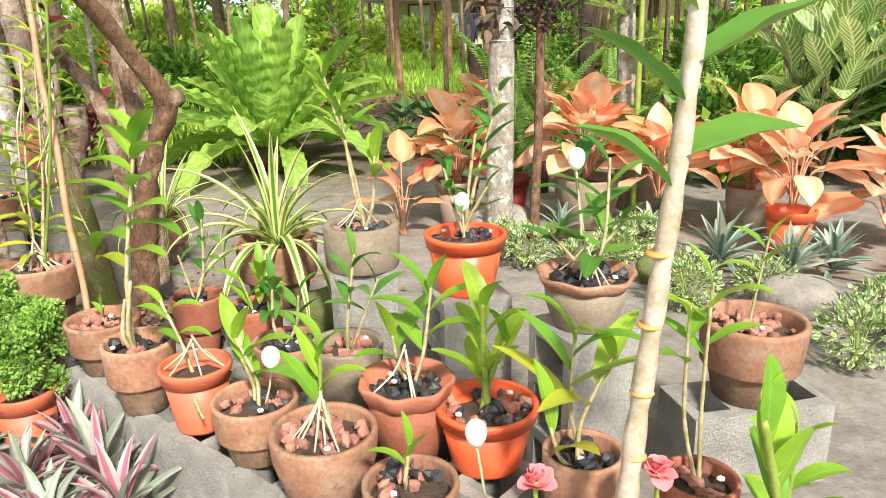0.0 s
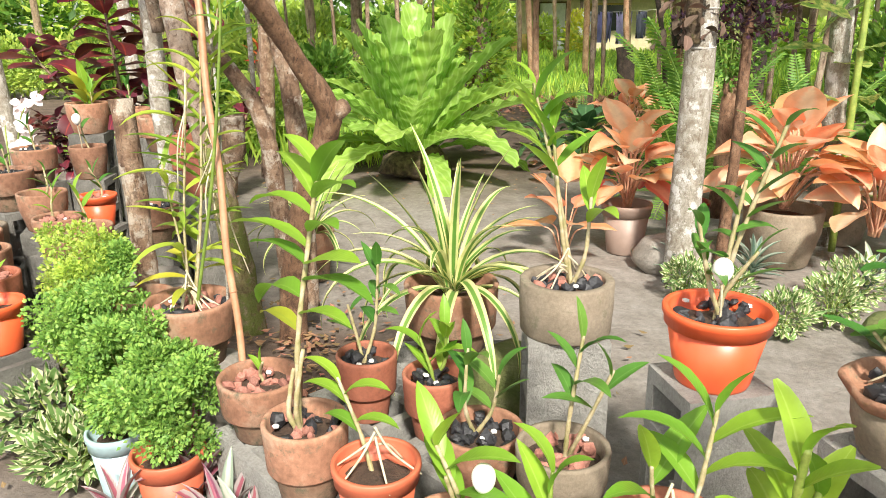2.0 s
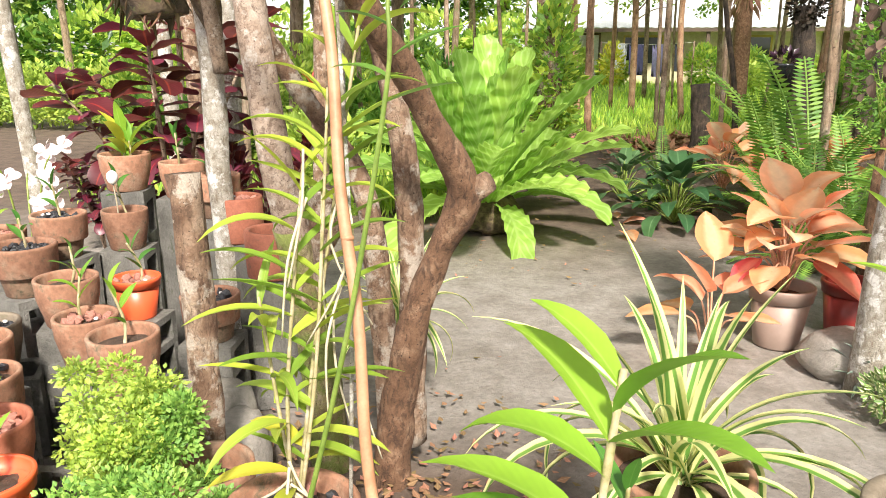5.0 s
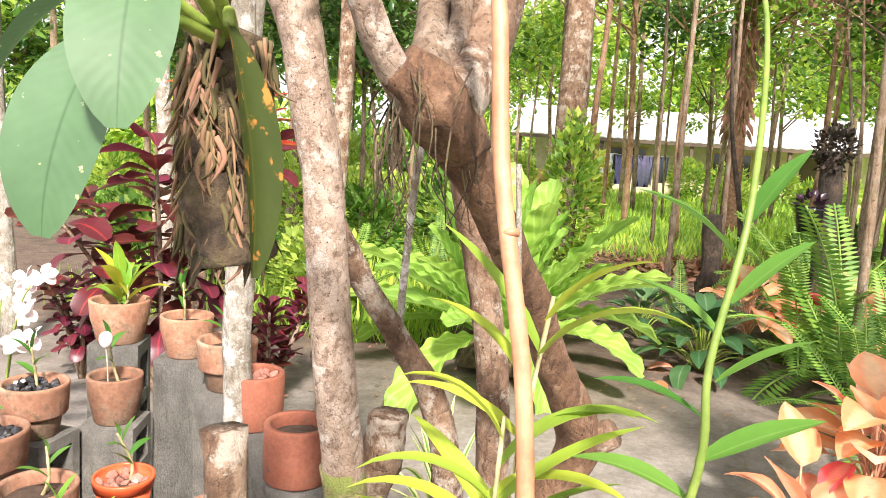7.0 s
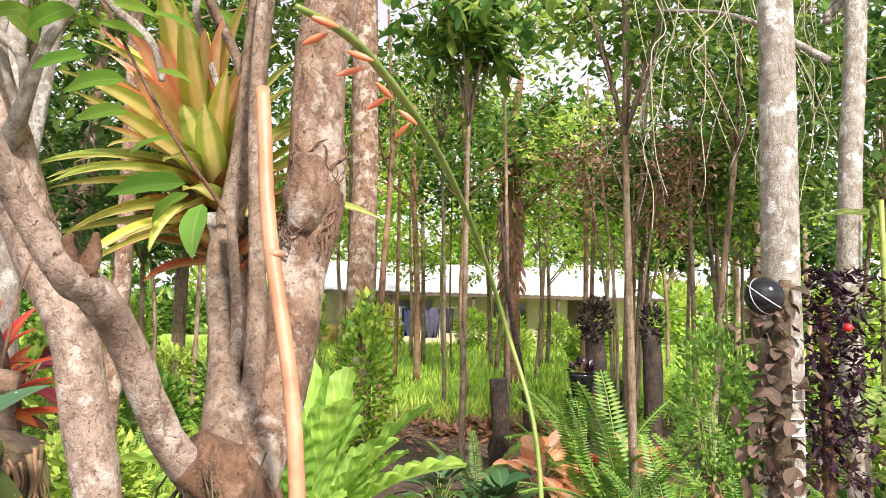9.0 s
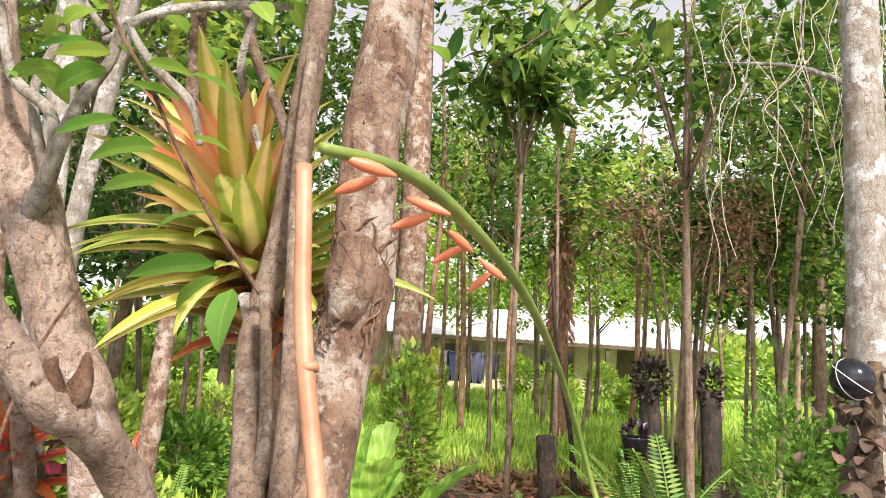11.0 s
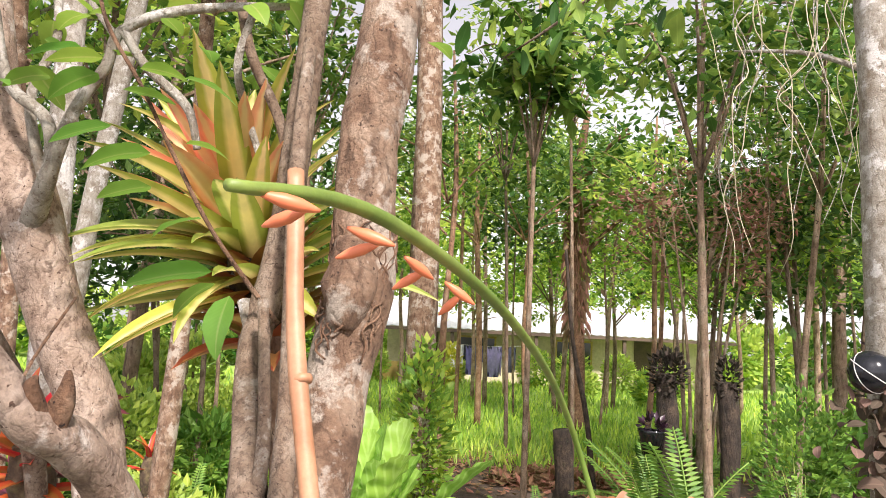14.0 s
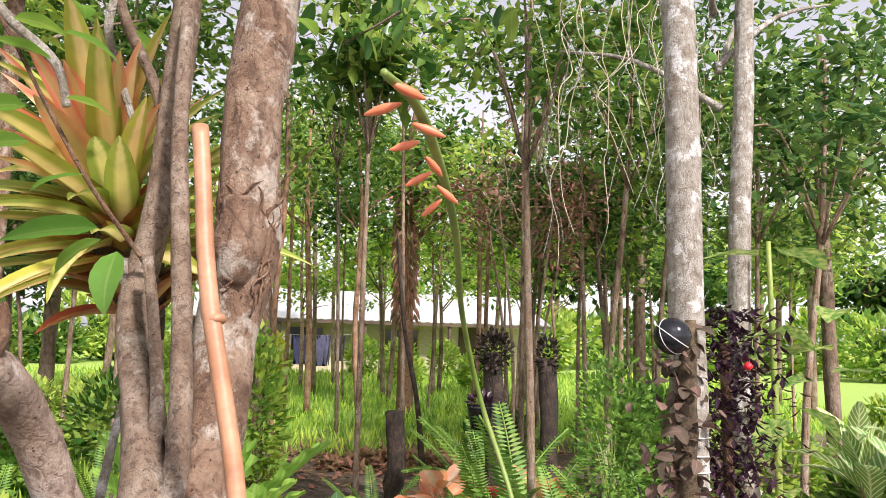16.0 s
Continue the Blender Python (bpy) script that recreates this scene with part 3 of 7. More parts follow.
def cloth_line():
    line = thing("clothes_line", (1.4, 30.5, 0), "clothes line hung between two thin posts", "clothes line")
    for x in (-1.7, 1.7):
        s = Shape()
        s.tube([(x, 0, 0), (x, 0, 1.75)], [0.035, 0.03], 8)
        part("post", s, BARK_FAR, line)
    s = Shape()
    s.tube([(-1.7, 0, 1.7), (0, 0, 1.62), (1.7, 0, 1.7)], [0.008, 0.008, 0.008], 5)
    part("rope", s, PEBBLE, line)
    for x, w, h, col, nm in ((-1.0, 0.55, 0.95, (0.62, 0.62, 0.68), "shirt"), (-0.3, 0.7, 1.15, (0.13, 0.12, 0.3), "shirt"), (0.5, 0.6, 1.2, (0.3, 0.26, 0.5), "towel"), (1.15, 0.4, 1.0, (0.1, 0.1, 0.16), "trousers")):
        s = Shape()
        for i in range(7):
            for j in range(6):
                u = i / 6 - 0.5
                s.v.append(Vector((u * w * (1 - 0.1 * j / 5), 0.05 * math.sin(i * 1.9 + j * 0.3) * j / 5, -h * j / 5)))
        for j in range(5):
            for i in range(6):
                a = j * 7 + i
                s.face((a, a + 1, a + 8, a + 7))
        o = part(nm, s, plain_mat(nm + "_cloth", col, 0.9, 0, 0.2, 6), None)
        o.location = (1.4 + x, 30.5, 1.635)
        o.modifiers.new("thickness", "SOLIDIFY").thickness = 0.006
        tagged(o, "dark cloth hanging on the clothes line" if col[0] < 0.4 else "pale shirt hanging on the clothes line", "laundry", "washing on the line")


cloth_line()


# ---- trees ----
def crown(rnd, center, radius, count, leaf, mat, squash=0.75, clumps=14, gap=0.55):
    """Many small leaves in uneven clumps round center."""
    s = Shape()
    cs = []
    for _ in range(clumps):
        d = Vector((rnd.gauss(0, 1), rnd.gauss(0, 1), rnd.gauss(0, 1))).normalized() * radius * rnd.uniform(0.25, 1.0)
        d.z *= squash
        cs.append((Vector(center) + d, radius * rnd.uniform(0.25, gap)))
    for _ in range(count):
        c, r = rnd.choice(cs)
        d = Vector((rnd.gauss(0, 1), rnd.gauss(0, 1), rnd.gauss(0, 0.7)))
        p = c + d * r * 0.45
        dr = Vector((rnd.uniform(-1, 1), rnd.uniform(-1, 1), rnd.uniform(-0.9, 0.35))).normalized()
        sd = dr.cross(Vector((rnd.uniform(-0.6, 0.6), rnd.uniform(-0.6, 0.6), 1))).normalized()
        k = leaf * rnd.uniform(0.6, 1.3)
        s.flake(p, dr, sd, k, k * 0.5)
    return s


def forest_tree(rnd, x, y, h, r, crown_r, count, leaf, mat, bark, lean=0.0, label="", trunk_name="trunk", crown_z=None, clumps=14):
    t = thing("tree", (x, y, 0), label or "tall slender forest tree with a loose leafy crown", "tree", "trees of the grove")
    top = Vector((lean * h + rnd.uniform(-0.2, 0.2), rnd.uniform(-0.3, 0.3), h))
    pts = [Vector((0, 0, -0.05)), Vector((lean * h * 0.3 + rnd.uniform(-0.08, 0.08), 0, h * 0.3)), Vector((lean * h * 0.65 + rnd.uniform(-0.12, 0.12), 0, h * 0.65)), top]
    s = Shape()
    s.tube(pts, [r * 1.15, r, r * 0.8, r * 0.35], 9, 0.18, x)
    cz = crown_z or h * 0.85
    for i in range(5):
        a, z0 = rnd.uniform(0, 6.28), cz * rnd.uniform(0.62, 0.95)
        q = pts[1].lerp(top, min(1, max(0, (z0 / h - 0.3) / 0.7)))
        e = q + Vector((math.cos(a), math.sin(a), rnd.uniform(0.35, 1.0))) * crown_r * rnd.uniform(0.5, 0.9)
        s.tube([q, q.lerp(e, 0.5) + Vector((0, 0, 0.1)), e], [r * 0.4, r * 0.25, r * 0.1], 6, 0.1, i)
    part(trunk_name, s, bark, t)
    part("crown", crown(rnd, (top.x, top.y, cz), crown_r, count, leaf, mat, 0.7, clumps), mat, t)
    return t


rnd = random.Random(21)
# slender trunks that stand in the grass between the yard and the house
for x, y, h, r, lean, cz in ((-0.75, 13.0, 6.5, 0.07, -0.01, 5.2), (-0.95, 16.0, 7, 0.08, -0.045, 5.6), (0.15, 17.2, 6.8, 0.09, -0.02, 5.6), (-0.25, 18.2, 7.5, 0.06, -0.03, 6.2), (0.95, 15.2, 6.0, 0.07, -0.05, 5.0), (3.2, 15.5, 6.5, 0.07, 0.05, 5.0), (2.7, 13.0, 5.0, 0.05, -0.03, 4.6)):
    forest_tree(rnd, x, y, h, r * 0.75, 1.7, 650, 0.17, rnd.choice([G_FOREST, G_FOREST_LIT, G_FOREST]), BARK_WARM, lean, crown_z=cz)
# the grove further back and to the sides
spots = [(-4.6, 9.5), (-6.2, 11.5), (-3.9, 13.5), (-5.6, 16), (-8.5, 14), (-10.5, 10.5), (-11, 17), (-4.2, 21), (-9.5, 23), (-15, 20), (-2.4, 26), (5.6, 13.5), (7.2, 10.5), (8.3, 18.5), (11.5, 16), (13, 12), (14, 20), (7.5, 25.5), (16, 27), (5.8, 7.6)]
for x, y in spots:
    near = y < 14
    forest_tree(rnd, x + rnd.uniform(-0.4, 0.4), y, rnd.uniform(6, 9.5), rnd.uniform(0.05, 0.11), rnd.uniform(2.0, 2.9), 1700 if near else 1100, 0.17 if near else 0.26, rnd.choice([G_FOREST, G_FOREST_DARK, G_FOREST, G_FOREST_LIT]), BARK_FAR, rnd.uniform(-0.06, 0.06), crown_z=rnd.uniform(4.2, 6.8), clumps=24)
for x, y in ((-1.6, 22), (0.6, 24.5), (2.6, 21.5), (4.6, 23), (6.4, 20.5), (-3.4, 24), (3.6, 27.5), (8.4, 23)):
    forest_tree(rnd, x, y, rnd.uniform(4.5, 6), 0.06, 1.6, 700, 0.2, G_FOREST_LIT, BARK_FAR, rnd.uniform(-0.05, 0.05), "young tree with yellow-green leaves on the grass", crown_z=rnd.uniform(3.5, 4.4))
# the far wood behind the house
for i in range(30):
    a = radians(-62 + 124 * i / 29 + rnd.uniform(-1.5, 1.5))
    d = rnd.uniform(46, 60)
    forest_tree(rnd, d * math.sin(a), d * math.cos(a), rnd.uniform(10, 15), 0.22, rnd.uniform(4.2, 6.2), 1500, 0.75, rnd.choice([G_FOREST_LIT, G_FOREST, G_FOREST_DARK]), BARK_FAR, 0, "distant leafy tree behind the house", crown_z=rnd.uniform(5.0, 9.0), clumps=22)
# lower trees that close the view under the tall crowns
for i, (x, y, z) in enumerate(((-4.0, 12.2, 3.3), (-5.6, 14.4, 3.7), (-7.2, 12.6, 3.2), (-3.1, 16.2, 3.9), (-6.2, 18.5, 4.2), (-2.0, 19.5, 4.4), (-8.6, 17, 3.8), (3.6, 11.6, 3.7), (5.1, 12.6, 3.9), (4.5, 15.2, 4.3), (6.6, 14.4, 4.0), (3.0, 18.2, 4.8), (7.2, 17.2, 4.4), (1.3, 20.0, 4.9), (5.4, 19.4, 4.6), (9.2, 13.6, 3.8), (2.6, 20.8, 6.6), (0.8, 22.4, 7.2), (4.2, 22.2, 6.6), (1.8, 26.0, 8.2), (3.4, 24.5, 7.4), (-0.6, 25.0, 7.6))):
    forest_tree(rnd, x, y, z + 1.6, 0.028 if z < 6 else 0.06, 1.55 if z < 6 else 2.2, 1300 if z < 6 else 1700, 0.13 + 0.004 * y, (G_FOREST, G_FOREST_DARK, G_FOREST_LIT)[i % 3], BARK_FAR, rnd.uniform(-0.06, 0.06), "low leafy tree under the grove", crown_z=z, clumps=26)


# ---- concrete blocks ----
def hollow_block_mesh():
    s = Shape()
    xs = (-0.2, -0.17, -0.085, -0.055, 0.055, 0.085, 0.17, 0.2)
    ys = (-0.095, -0.063, 0.063, 0.095)
    zs = (0.0, 0.12, 0.24)
    at = {}

    def vert(i, j, k):
        if (i, j, k) not in at:
            at[i, j, k] = len(s.v)
            p = Vector((xs[i], ys[j], zs[k]))
            s.v.append(p + Vector((1, 1, 0.4 if k else 0)) * 0.005 * noise.noise(p * 14))
        return at[i, j, k]

    def solid(i, j):
        return 0 <= i < 7 and 0 <= j < 3 and not (j == 1 and i in (1, 3, 5))

    for i in range(7):
        for j in range(3):
            if not solid(i, j):
                continue
            s.face([vert(i, j, 2), vert(i + 1, j, 2), vert(i + 1, j + 1, 2), vert(i, j + 1, 2)])
            s.face([vert(i, j + 1, 0), vert(i + 1, j + 1, 0), vert(i + 1, j, 0), vert(i, j, 0)])
            for k in (0, 1):
                for di, dj, a, b in ((0, -1, (i, j), (i + 1, j)), (1, 0, (i + 1, j), (i + 1, j + 1)), (0, 1, (i + 1, j + 1), (i, j + 1)), (-1, 0, (i, j + 1), (i, j))):
                    if not solid(i + di, j + dj):
                        s.face([vert(*a, k), vert(*b, k), vert(*b, k + 1), vert(*a, k + 1)])
    return s.mesh("cement", CONCRETE, False)


BLOCK = hollow_block_mesh()
# weathered cement, also darkened for the shadowed gaps among the back pots
CONCRETE_OLD_SHADED = rough_mat("weathered_shaded_cement_block", [(0.3, (0.12, 0.115, 0.1)), (0.6, (0.23, 0.22, 0.195)), (0.8, (0.36, 0.35, 0.32))], 9, 120, 0.95, 1.0, 0.012, ((0.09, 0.1, 0.06), 0.56), 0.2)
BLOCK_OLD_SHADED = BLOCK.copy()
BLOCK_OLD_SHADED.materials[0] = CONCRETE_OLD_SHADED


def block(x, y, z=0.0, rz=0.0, upright=False):
    t = thing("hollow_block", (x, y, z), "rough grey hollow concrete block standing on end" if upright else "rough grey hollow concrete block under flower pots", "concrete block", "blocks that carry the pots", rz)
    m = pose(0, 0, 0.235, 0, 90, 0) @ Matrix.Diagonal((1.175, 1.0, 0.85, 1)) @ pose(0, 0, -0.12) if upright else Matrix()
    part("cement_body", BLOCK, None, t, m=m)


for x, y in ((-0.93, 1.90), (-0.61, 1.64), (-0.29, 1.375), (0.03, 1.11), (-0.75, 2.12), (-0.43, 1.86), (-0.12, 1.585), (0.2, 1.31), (0.5, 1.06), (0.3, 0.93)):
    block(x, y, 0, -39.5)
for x, y, rz in ((0.05, 1.97, 20), (-0.27, 2.2, 8), (0.34, 1.71, 25)):
    block(x, y, 0, rz, True)
block(0.79, 1.75, 0, 12)
block(-0.61, 2.49, 0, 10)

# ---- pots ----
CHIPS = [lump(0.02, i, CHIP, "brick_chip") for i in range(5)]
COALS = [lump(0.023, i + 9, COAL, "charcoal", 0.6) for i in range(5)]
PEBBLES = [lump(0.008, i + 20, PEBBLE, "pebble") for i in range(3)]


def soil_disc(r, z):
    s = Shape()
    n = 22
    for ring in range(5):
        q = r * ring / 4
        for k in range(n):
            a = 6.283 * k / n
            p = Vector((q * math.cos(a), q * math.sin(a), z + 0.012 * (1 - (ring / 4) ** 2)))
            p.z += 0.005 * noise.noise(p * 40)
            s.v.append(p)
    for ring in range(4):
        for k in range(n):
            a, b = ring * n + k, ring * n + (k + 1) % n
            s.face((a, b, b + n, a + n))
    return s


def pot(x, y, rim, d, base, kind="stepped", mat=None, fill="chips", label="", name="flower_pot"):
    """A flower pot with its filling; rim and base are heights over the ground, d the width over the rim."""
    r, h = d / 2, rim - base
    mat = mat or TERRA
    words = {"stepped": "weathered terracotta flower pot with a collar rim", "plastic": "orange plastic flower pot with a rolled rim", "tub": "thick grey-brown clay cylinder pot", "scallop": "clay flower pot with a scalloped rim", "bowl": "wide clay flower pot with a plain rim"}
    p = thing(name, (x, y, base), label or words[kind], "flower pot", "potted garden plants")
    s = Shape()
    fz = h * 0.84
    if kind == "stepped":
        s.lathe([(r * 0.62, 0), (r * 0.66, 0.004), (r * 0.79, h * 0.44), (r * 0.8, h * 0.5), (r * 0.72, h * 0.5), (r * 0.6, 0.02)])
        part("body", s, TERRA_DIRTY if mat is TERRA else mat, p)
        c = Shape()
        c.lathe([(r * 0.81, h * 0.42), (r * 0.91, h * 0.42), (r * 0.94, h * 0.45), (r * 0.99, h * 0.93), (r, h * 0.97), (r * 0.97, h), (r * 0.9, h), (r * 0.87, h * 0.96), (r * 0.84, h * 0.75), (r * 0.805, h * 0.45)], 36)
        part("rim", c, mat, p)
    elif kind == "plastic":
        s.lathe([(r * 0.66, 0), (r * 0.68, 0.006), (r * 0.9, h * 0.8), (r * 0.87, h * 0.8), (r * 0.64, 0.012)], 36)
        part("body", s, mat, p)
        c = Shape()
        c.lathe([(r * 0.9, h * 0.78), (r * 0.95, h * 0.78), (r * 0.965, h * 0.9), (r, h * 0.92), (r, h * 0.985), (r * 0.985, h), (r * 0.9, h), (r * 0.89, h * 0.98), (r * 0.88, h * 0.8)], 40)
        part("rim", c, mat, p)
    elif kind == "tub":
        s.lathe([(r * 0.93, 0), (r * 0.97, 0.006), (r, h * 0.5), (r, h * 0.97), (r * 0.97, h), (r * 0.82, h), (r * 0.8, h * 0.97), (r * 0.78, h * 0.7), (r * 0.8, 0.03)], 40)
        part("body", s, mat, p)
    elif kind == "scallop":
        s.lathe([(r * 0.6, 0), (r * 0.64, 0.004), (r * 0.8, h * 0.45), (r * 0.84, h * 0.8), (r * 0.8, h * 0.8), (r * 0.58, 0.02)], 40)
        part("body", s, mat, p)
        c = Shape()
        c.lathe([(r * 0.835, h * 0.77), (r * 0.88, h * 0.78), (r * 1.0, h * 0.95), (r * 0.99, h), (r * 0.92, h * 0.99), (r * 0.82, h * 0.82)], 56, 0.045, 7)
        part("rim", c, TERRA_RED if mat is TERRA_RED else TERRA, p)
    else:
        s.lathe([(r * 0.7, 0), (r * 0.74, 0.005), (r * 0.95, h * 0.6), (r * 0.99, h * 0.96), (r * 0.975, h), (r * 0.88, h), (r * 0.86, h * 0.95), (r * 0.8, h * 0.5), (r * 0.66, 0.02)], 36)
        part("body", s, mat, p)
    ri = r * {"stepped": 0.845, "plastic": 0.885, "tub": 0.785, "scallop": 0.825, "bowl": 0.84}[kind]
    bed = part("soil", soil_disc(ri, fz - 0.012), SOIL, p)
    if fill in ("chips", "coal", "mixed"):
        n = int(26 * (d / 0.2) ** 2)
        for i in range(n):
            a, q = RND.uniform(0, 6.283), ri * 0.9 * math.sqrt(RND.random())
            kinds = CHIPS if fill == "chips" else COALS if fill == "coal" else (CHIPS + COALS)
            me = RND.choice(kinds)
            sc = RND.uniform(0.55, 1.0)
            part("charcoal" if me in COALS else "brick_chip", me, None, bed, m=Matrix.Translation((q * math.cos(a), q * math.sin(a), fz + RND.uniform(-0.004, 0.014))) @ pose(0, 0, 0, RND.uniform(0, 360), RND.uniform(0, 360), 0) @ Matrix.Diagonal((sc, sc, sc, 1)))
        for i in range(2 if fill != "chips" else 1):
            a, q = RND.uniform(0, 6.283), ri * 0.8 * math.sqrt(RND.random())
            part("pebble", RND.choice(PEBBLES), None, bed, m=Matrix.Translation((q * math.cos(a), q * math.sin(a), fz + 0.018)))
    return Vector((x, y, base + fz))


# ---- orchids ----
L_ORCH = blades("orchid_blade", G_ORCHID, lance, 0.155, 0.047, (0.35, 0.8, 1.3), 0.35, 0.03, 3)
L_DARK = blades("dark_orchid_blade", G_DARKORCH, lance, 0.14, 0.042, (0.3, 0.7, 1.1), 0.3, 0.03, 3)
L_WIDE = blades("wide_orchid_blade", G_ORCHID, oval, 0.18, 0.062, (0.25, 0.6, 0.9), 0.35, 0.05, 2)
L_DARKW = blades("wide_dark_orchid_blade", G_DARKORCH, oval, 0.18, 0.058, (0.4, 0.8, 1.1), 0.35, 0.05, 2)
L_YEL = blades("yellow_blade", G_YELLOW, lance, 0.16, 0.04, (0.5, 0.9), 0.3)


def cane_shape(pts, r, nodes=7):
    """A jointed cane: swollen between its rings."""
    P, _ = smooth(pts, [r] * len(pts), 6)
    s = Shape()
    n = len(P) - 1
    Q, R = [], []
    for i in range(nodes * 3 + 1):
        f = i / (nodes * 3) * n
        k = min(n - 1, int(f))
        Q.append(P[k].lerp(P[k + 1], f - k))
        ph = i % 3
        R.append(r * (0.86 if ph == 0 else 1.08) * (1 - 0.35 * i / (nodes * 3)))
    s.tube(Q, R, 9, 0, 0, True, 1)
    return s


def orchid(base, tops, leaves, az=30, length=1.0, kind=None, r=0.0052, bare=0.35, el=48, label="", roots=0, cane=None, yellow=0, name="orchid"):
    """tops: offsets of the cane tips from base; leaves: how many on each cane."""
    kind = kind or L_ORCH
    o = thing(name, base, label or "green cane orchid with strap leaves growing in a pot", "orchid", "potted garden plants")
    for i, top in enumerate(tops):
        top = Vector(top)
        st = Vector((RND.uniform(-0.015, 0.015), RND.uniform(-0.015, 0.015), -0.01))
        bend = Vector((RND.uniform(-0.02, 0.02), RND.uniform(-0.02, 0.02), 0))
        pts = [st, st.lerp(top, 0.35) + bend, st.lerp(top, 0.7) + bend * 0.6, top]
        part("cane", cane_shape(pts, r, 5 if top.z < 0.25 else 8), cane or CANE, o)
        n = leaves if isinstance(leaves, int) else leaves[i]
        P, _ = smooth(pts, [0] * 4, 6)
        a0 = az + 67 * i
        for k in range(n):
            f = bare + (1 - bare) * (k + 0.5) / n
            q = P[min(len(P) - 1, int(f * (len(P) - 1)))]
            side = a0 + (180 if k % 2 else 0) + RND.uniform(-22, 22)
            e = el + 34 * (k / max(1, n - 1)) ** 2 + RND.uniform(-9, 9)
            part("leaf", RND.choice(L_YEL if k < yellow else kind), None, o, m=aim(q, side, e, RND.uniform(-14, 14), length * RND.uniform(0.82, 1.12) * (0.8 if k == n - 1 else 1)))
    for _ in range(roots):
        s = Shape()
        a = RND.uniform(0, 6.283)
        d = Vector((math.cos(a), math.sin(a), 0))
        s.tube([Vector((0, 0, RND.uniform(0.03, 0.12))), d * 0.03 + Vector((0, 0, 0.05)), d * RND.uniform(0.06, 0.1) + Vector((0, 0, 0.004))], [0.003, 0.003, 0.002], 5)
        part("root", s, ROOT, o)
    return o


def eggshell(p, stick_to):
    """An empty egg shell set upside down on a stick."""
    s = Shape()
    n = 10
    s.lathe([(max(0.0006, 0.021 * math.sin(math.pi * i / n) * (1 - 0.12 * math.cos(math.pi * i / n))), -0.028 * math.cos(math.pi * i / n)) for i in range(n + 1)], 18)
    t = thing("egg_shell", p, "white egg shell stuck on a thin stick", "egg shell", "egg shells on sticks")
    part("shell", s, EGG, t)
    b = Shape()
    d = Vector(stick_to) - Vector(p)
    b.tube([Vector((0, 0, -0.02)), d * 0.5 + Vector((0.003, 0, -0.01)), d], [0.0025, 0.0028, 0.003], 6)
    part("stick", b, ROOT, t)


# the front row on the blocks
g = pot(-1.01, 1.97, 0.40, 0.21, 0.24, "stepped", TERRA, "chips")
orchid(g, [(0.02, -0.02, 0.07)], 2, 80, 0.4, el=70, label="short orchid shoot among brick chips in a pot")
g = pot(-0.81, 1.74, 0.43, 0.185, 0.24, "stepped", TERRA, "mixed")
orchid(g, [(0.03, 0.1, 0.56), (0.015, -0.02, 0.2), (-0.02, 0.01, 0.14)], (13, 0, 0), 62, 1.28, r=0.0065, bare=0.42, el=22, yellow=1, label="tall cane orchid with pale canes and spreading light green leaves")
g = pot(-0.63, 1.64, 0.41, 0.178, 0.24, "plastic", PLASTIC_DULL, "soil", "faded orange plastic flower pot with a rolled rim")
orchid(g, [(-0.09, 0.06, 0.17), (0.05, -0.12, -0.06)], (5, 0), 60, 0.75, el=35, roots=5)
g = pot(-0.45, 1.5, 0.39, 0.20, 0.24, "stepped", TERRA, "mixed")
orchid(g, [(-0.05, 0.05, 0.16), (-0.02, 0.0, 0.12)], (6, 0), 40, 1.0, L_ORCH, el=38, bare=0.3)
eggshell((-0.405, 1.505, 0.485), (-0.43, 1.51, 0.36))
g = pot(-0.27, 1.36, 0.39, 0.233, 0.24, "bowl", TERRA, "chips", "round terracotta bowl pot filled with broken brick")
orchid(g, [(0.0, 0.02, 0.08), (-0.03, 0.01, 0.05)], (0, 0), roots=9, label="bare dry orchid stems on brick chips")
orchid((-0.29, 1.47, 0.36), [(0.0, 0.02, 0.16)], 5, 75, 0.95, el=60, bare=0.1, cane=CANE_GREEN)
g = pot(-0.45, 1.86, 0.37, 0.2, 0.24, "bowl", TERRA, "coal")
orchid(g, [(-0.03, 0.02, 0.2), (0.04, 0.0, 0.15)], (5, 4), 20, 0.85, L_DARK, el=40)
g = pot(-0.27, 1.75, 0.41, 0.195, 0.24, "bowl", CLAY_GREY, "chips", "tall mossy clay pot with vertical ribs")
orchid(g, [(0.03, 0.02, 0.26), (0.09, 0.0, 0.2)], (5, 3), 45, 0.8, L_DARK, el=45, bare=0.5)
g = pot(-0.1, 1.49, 0.44, 0.215, 0.24, "scallop", TERRA_RED, "coal", "red clay flower pot with a scalloped rim and charcoal")
orchid(g, [(0.06, 0.02, 0.24), (-0.03, 0.03, 0.12)], (6, 3), 55, 1.05, el=42, bare=0.35, roots=4)
g = pot(0.08, 1.46, 0.39, 0.235, 0.24, "plastic", PLASTIC, "mixed", "glossy orange plastic flower pot with charcoal")
orchid(g, [(-0.01, -0.03, 0.27), (0.05, 0.04, 0.17)], (6, 3), 35, 0.85, L_WIDE, el=46, bare=0.2, cane=CANE_GREEN, r=0.009)
g = pot(-0.08, 1.2, 0.37, 0.19, 0.24, "bowl", TERRA, "mixed")
orchid(g, [(0.0, 0.02, 0.09)], 3, 70, 0.6, el=55, bare=0.5)
g = pot(0.25, 1.22, 0.42, 0.158, 0.24, "bowl", TERRA, "coal")
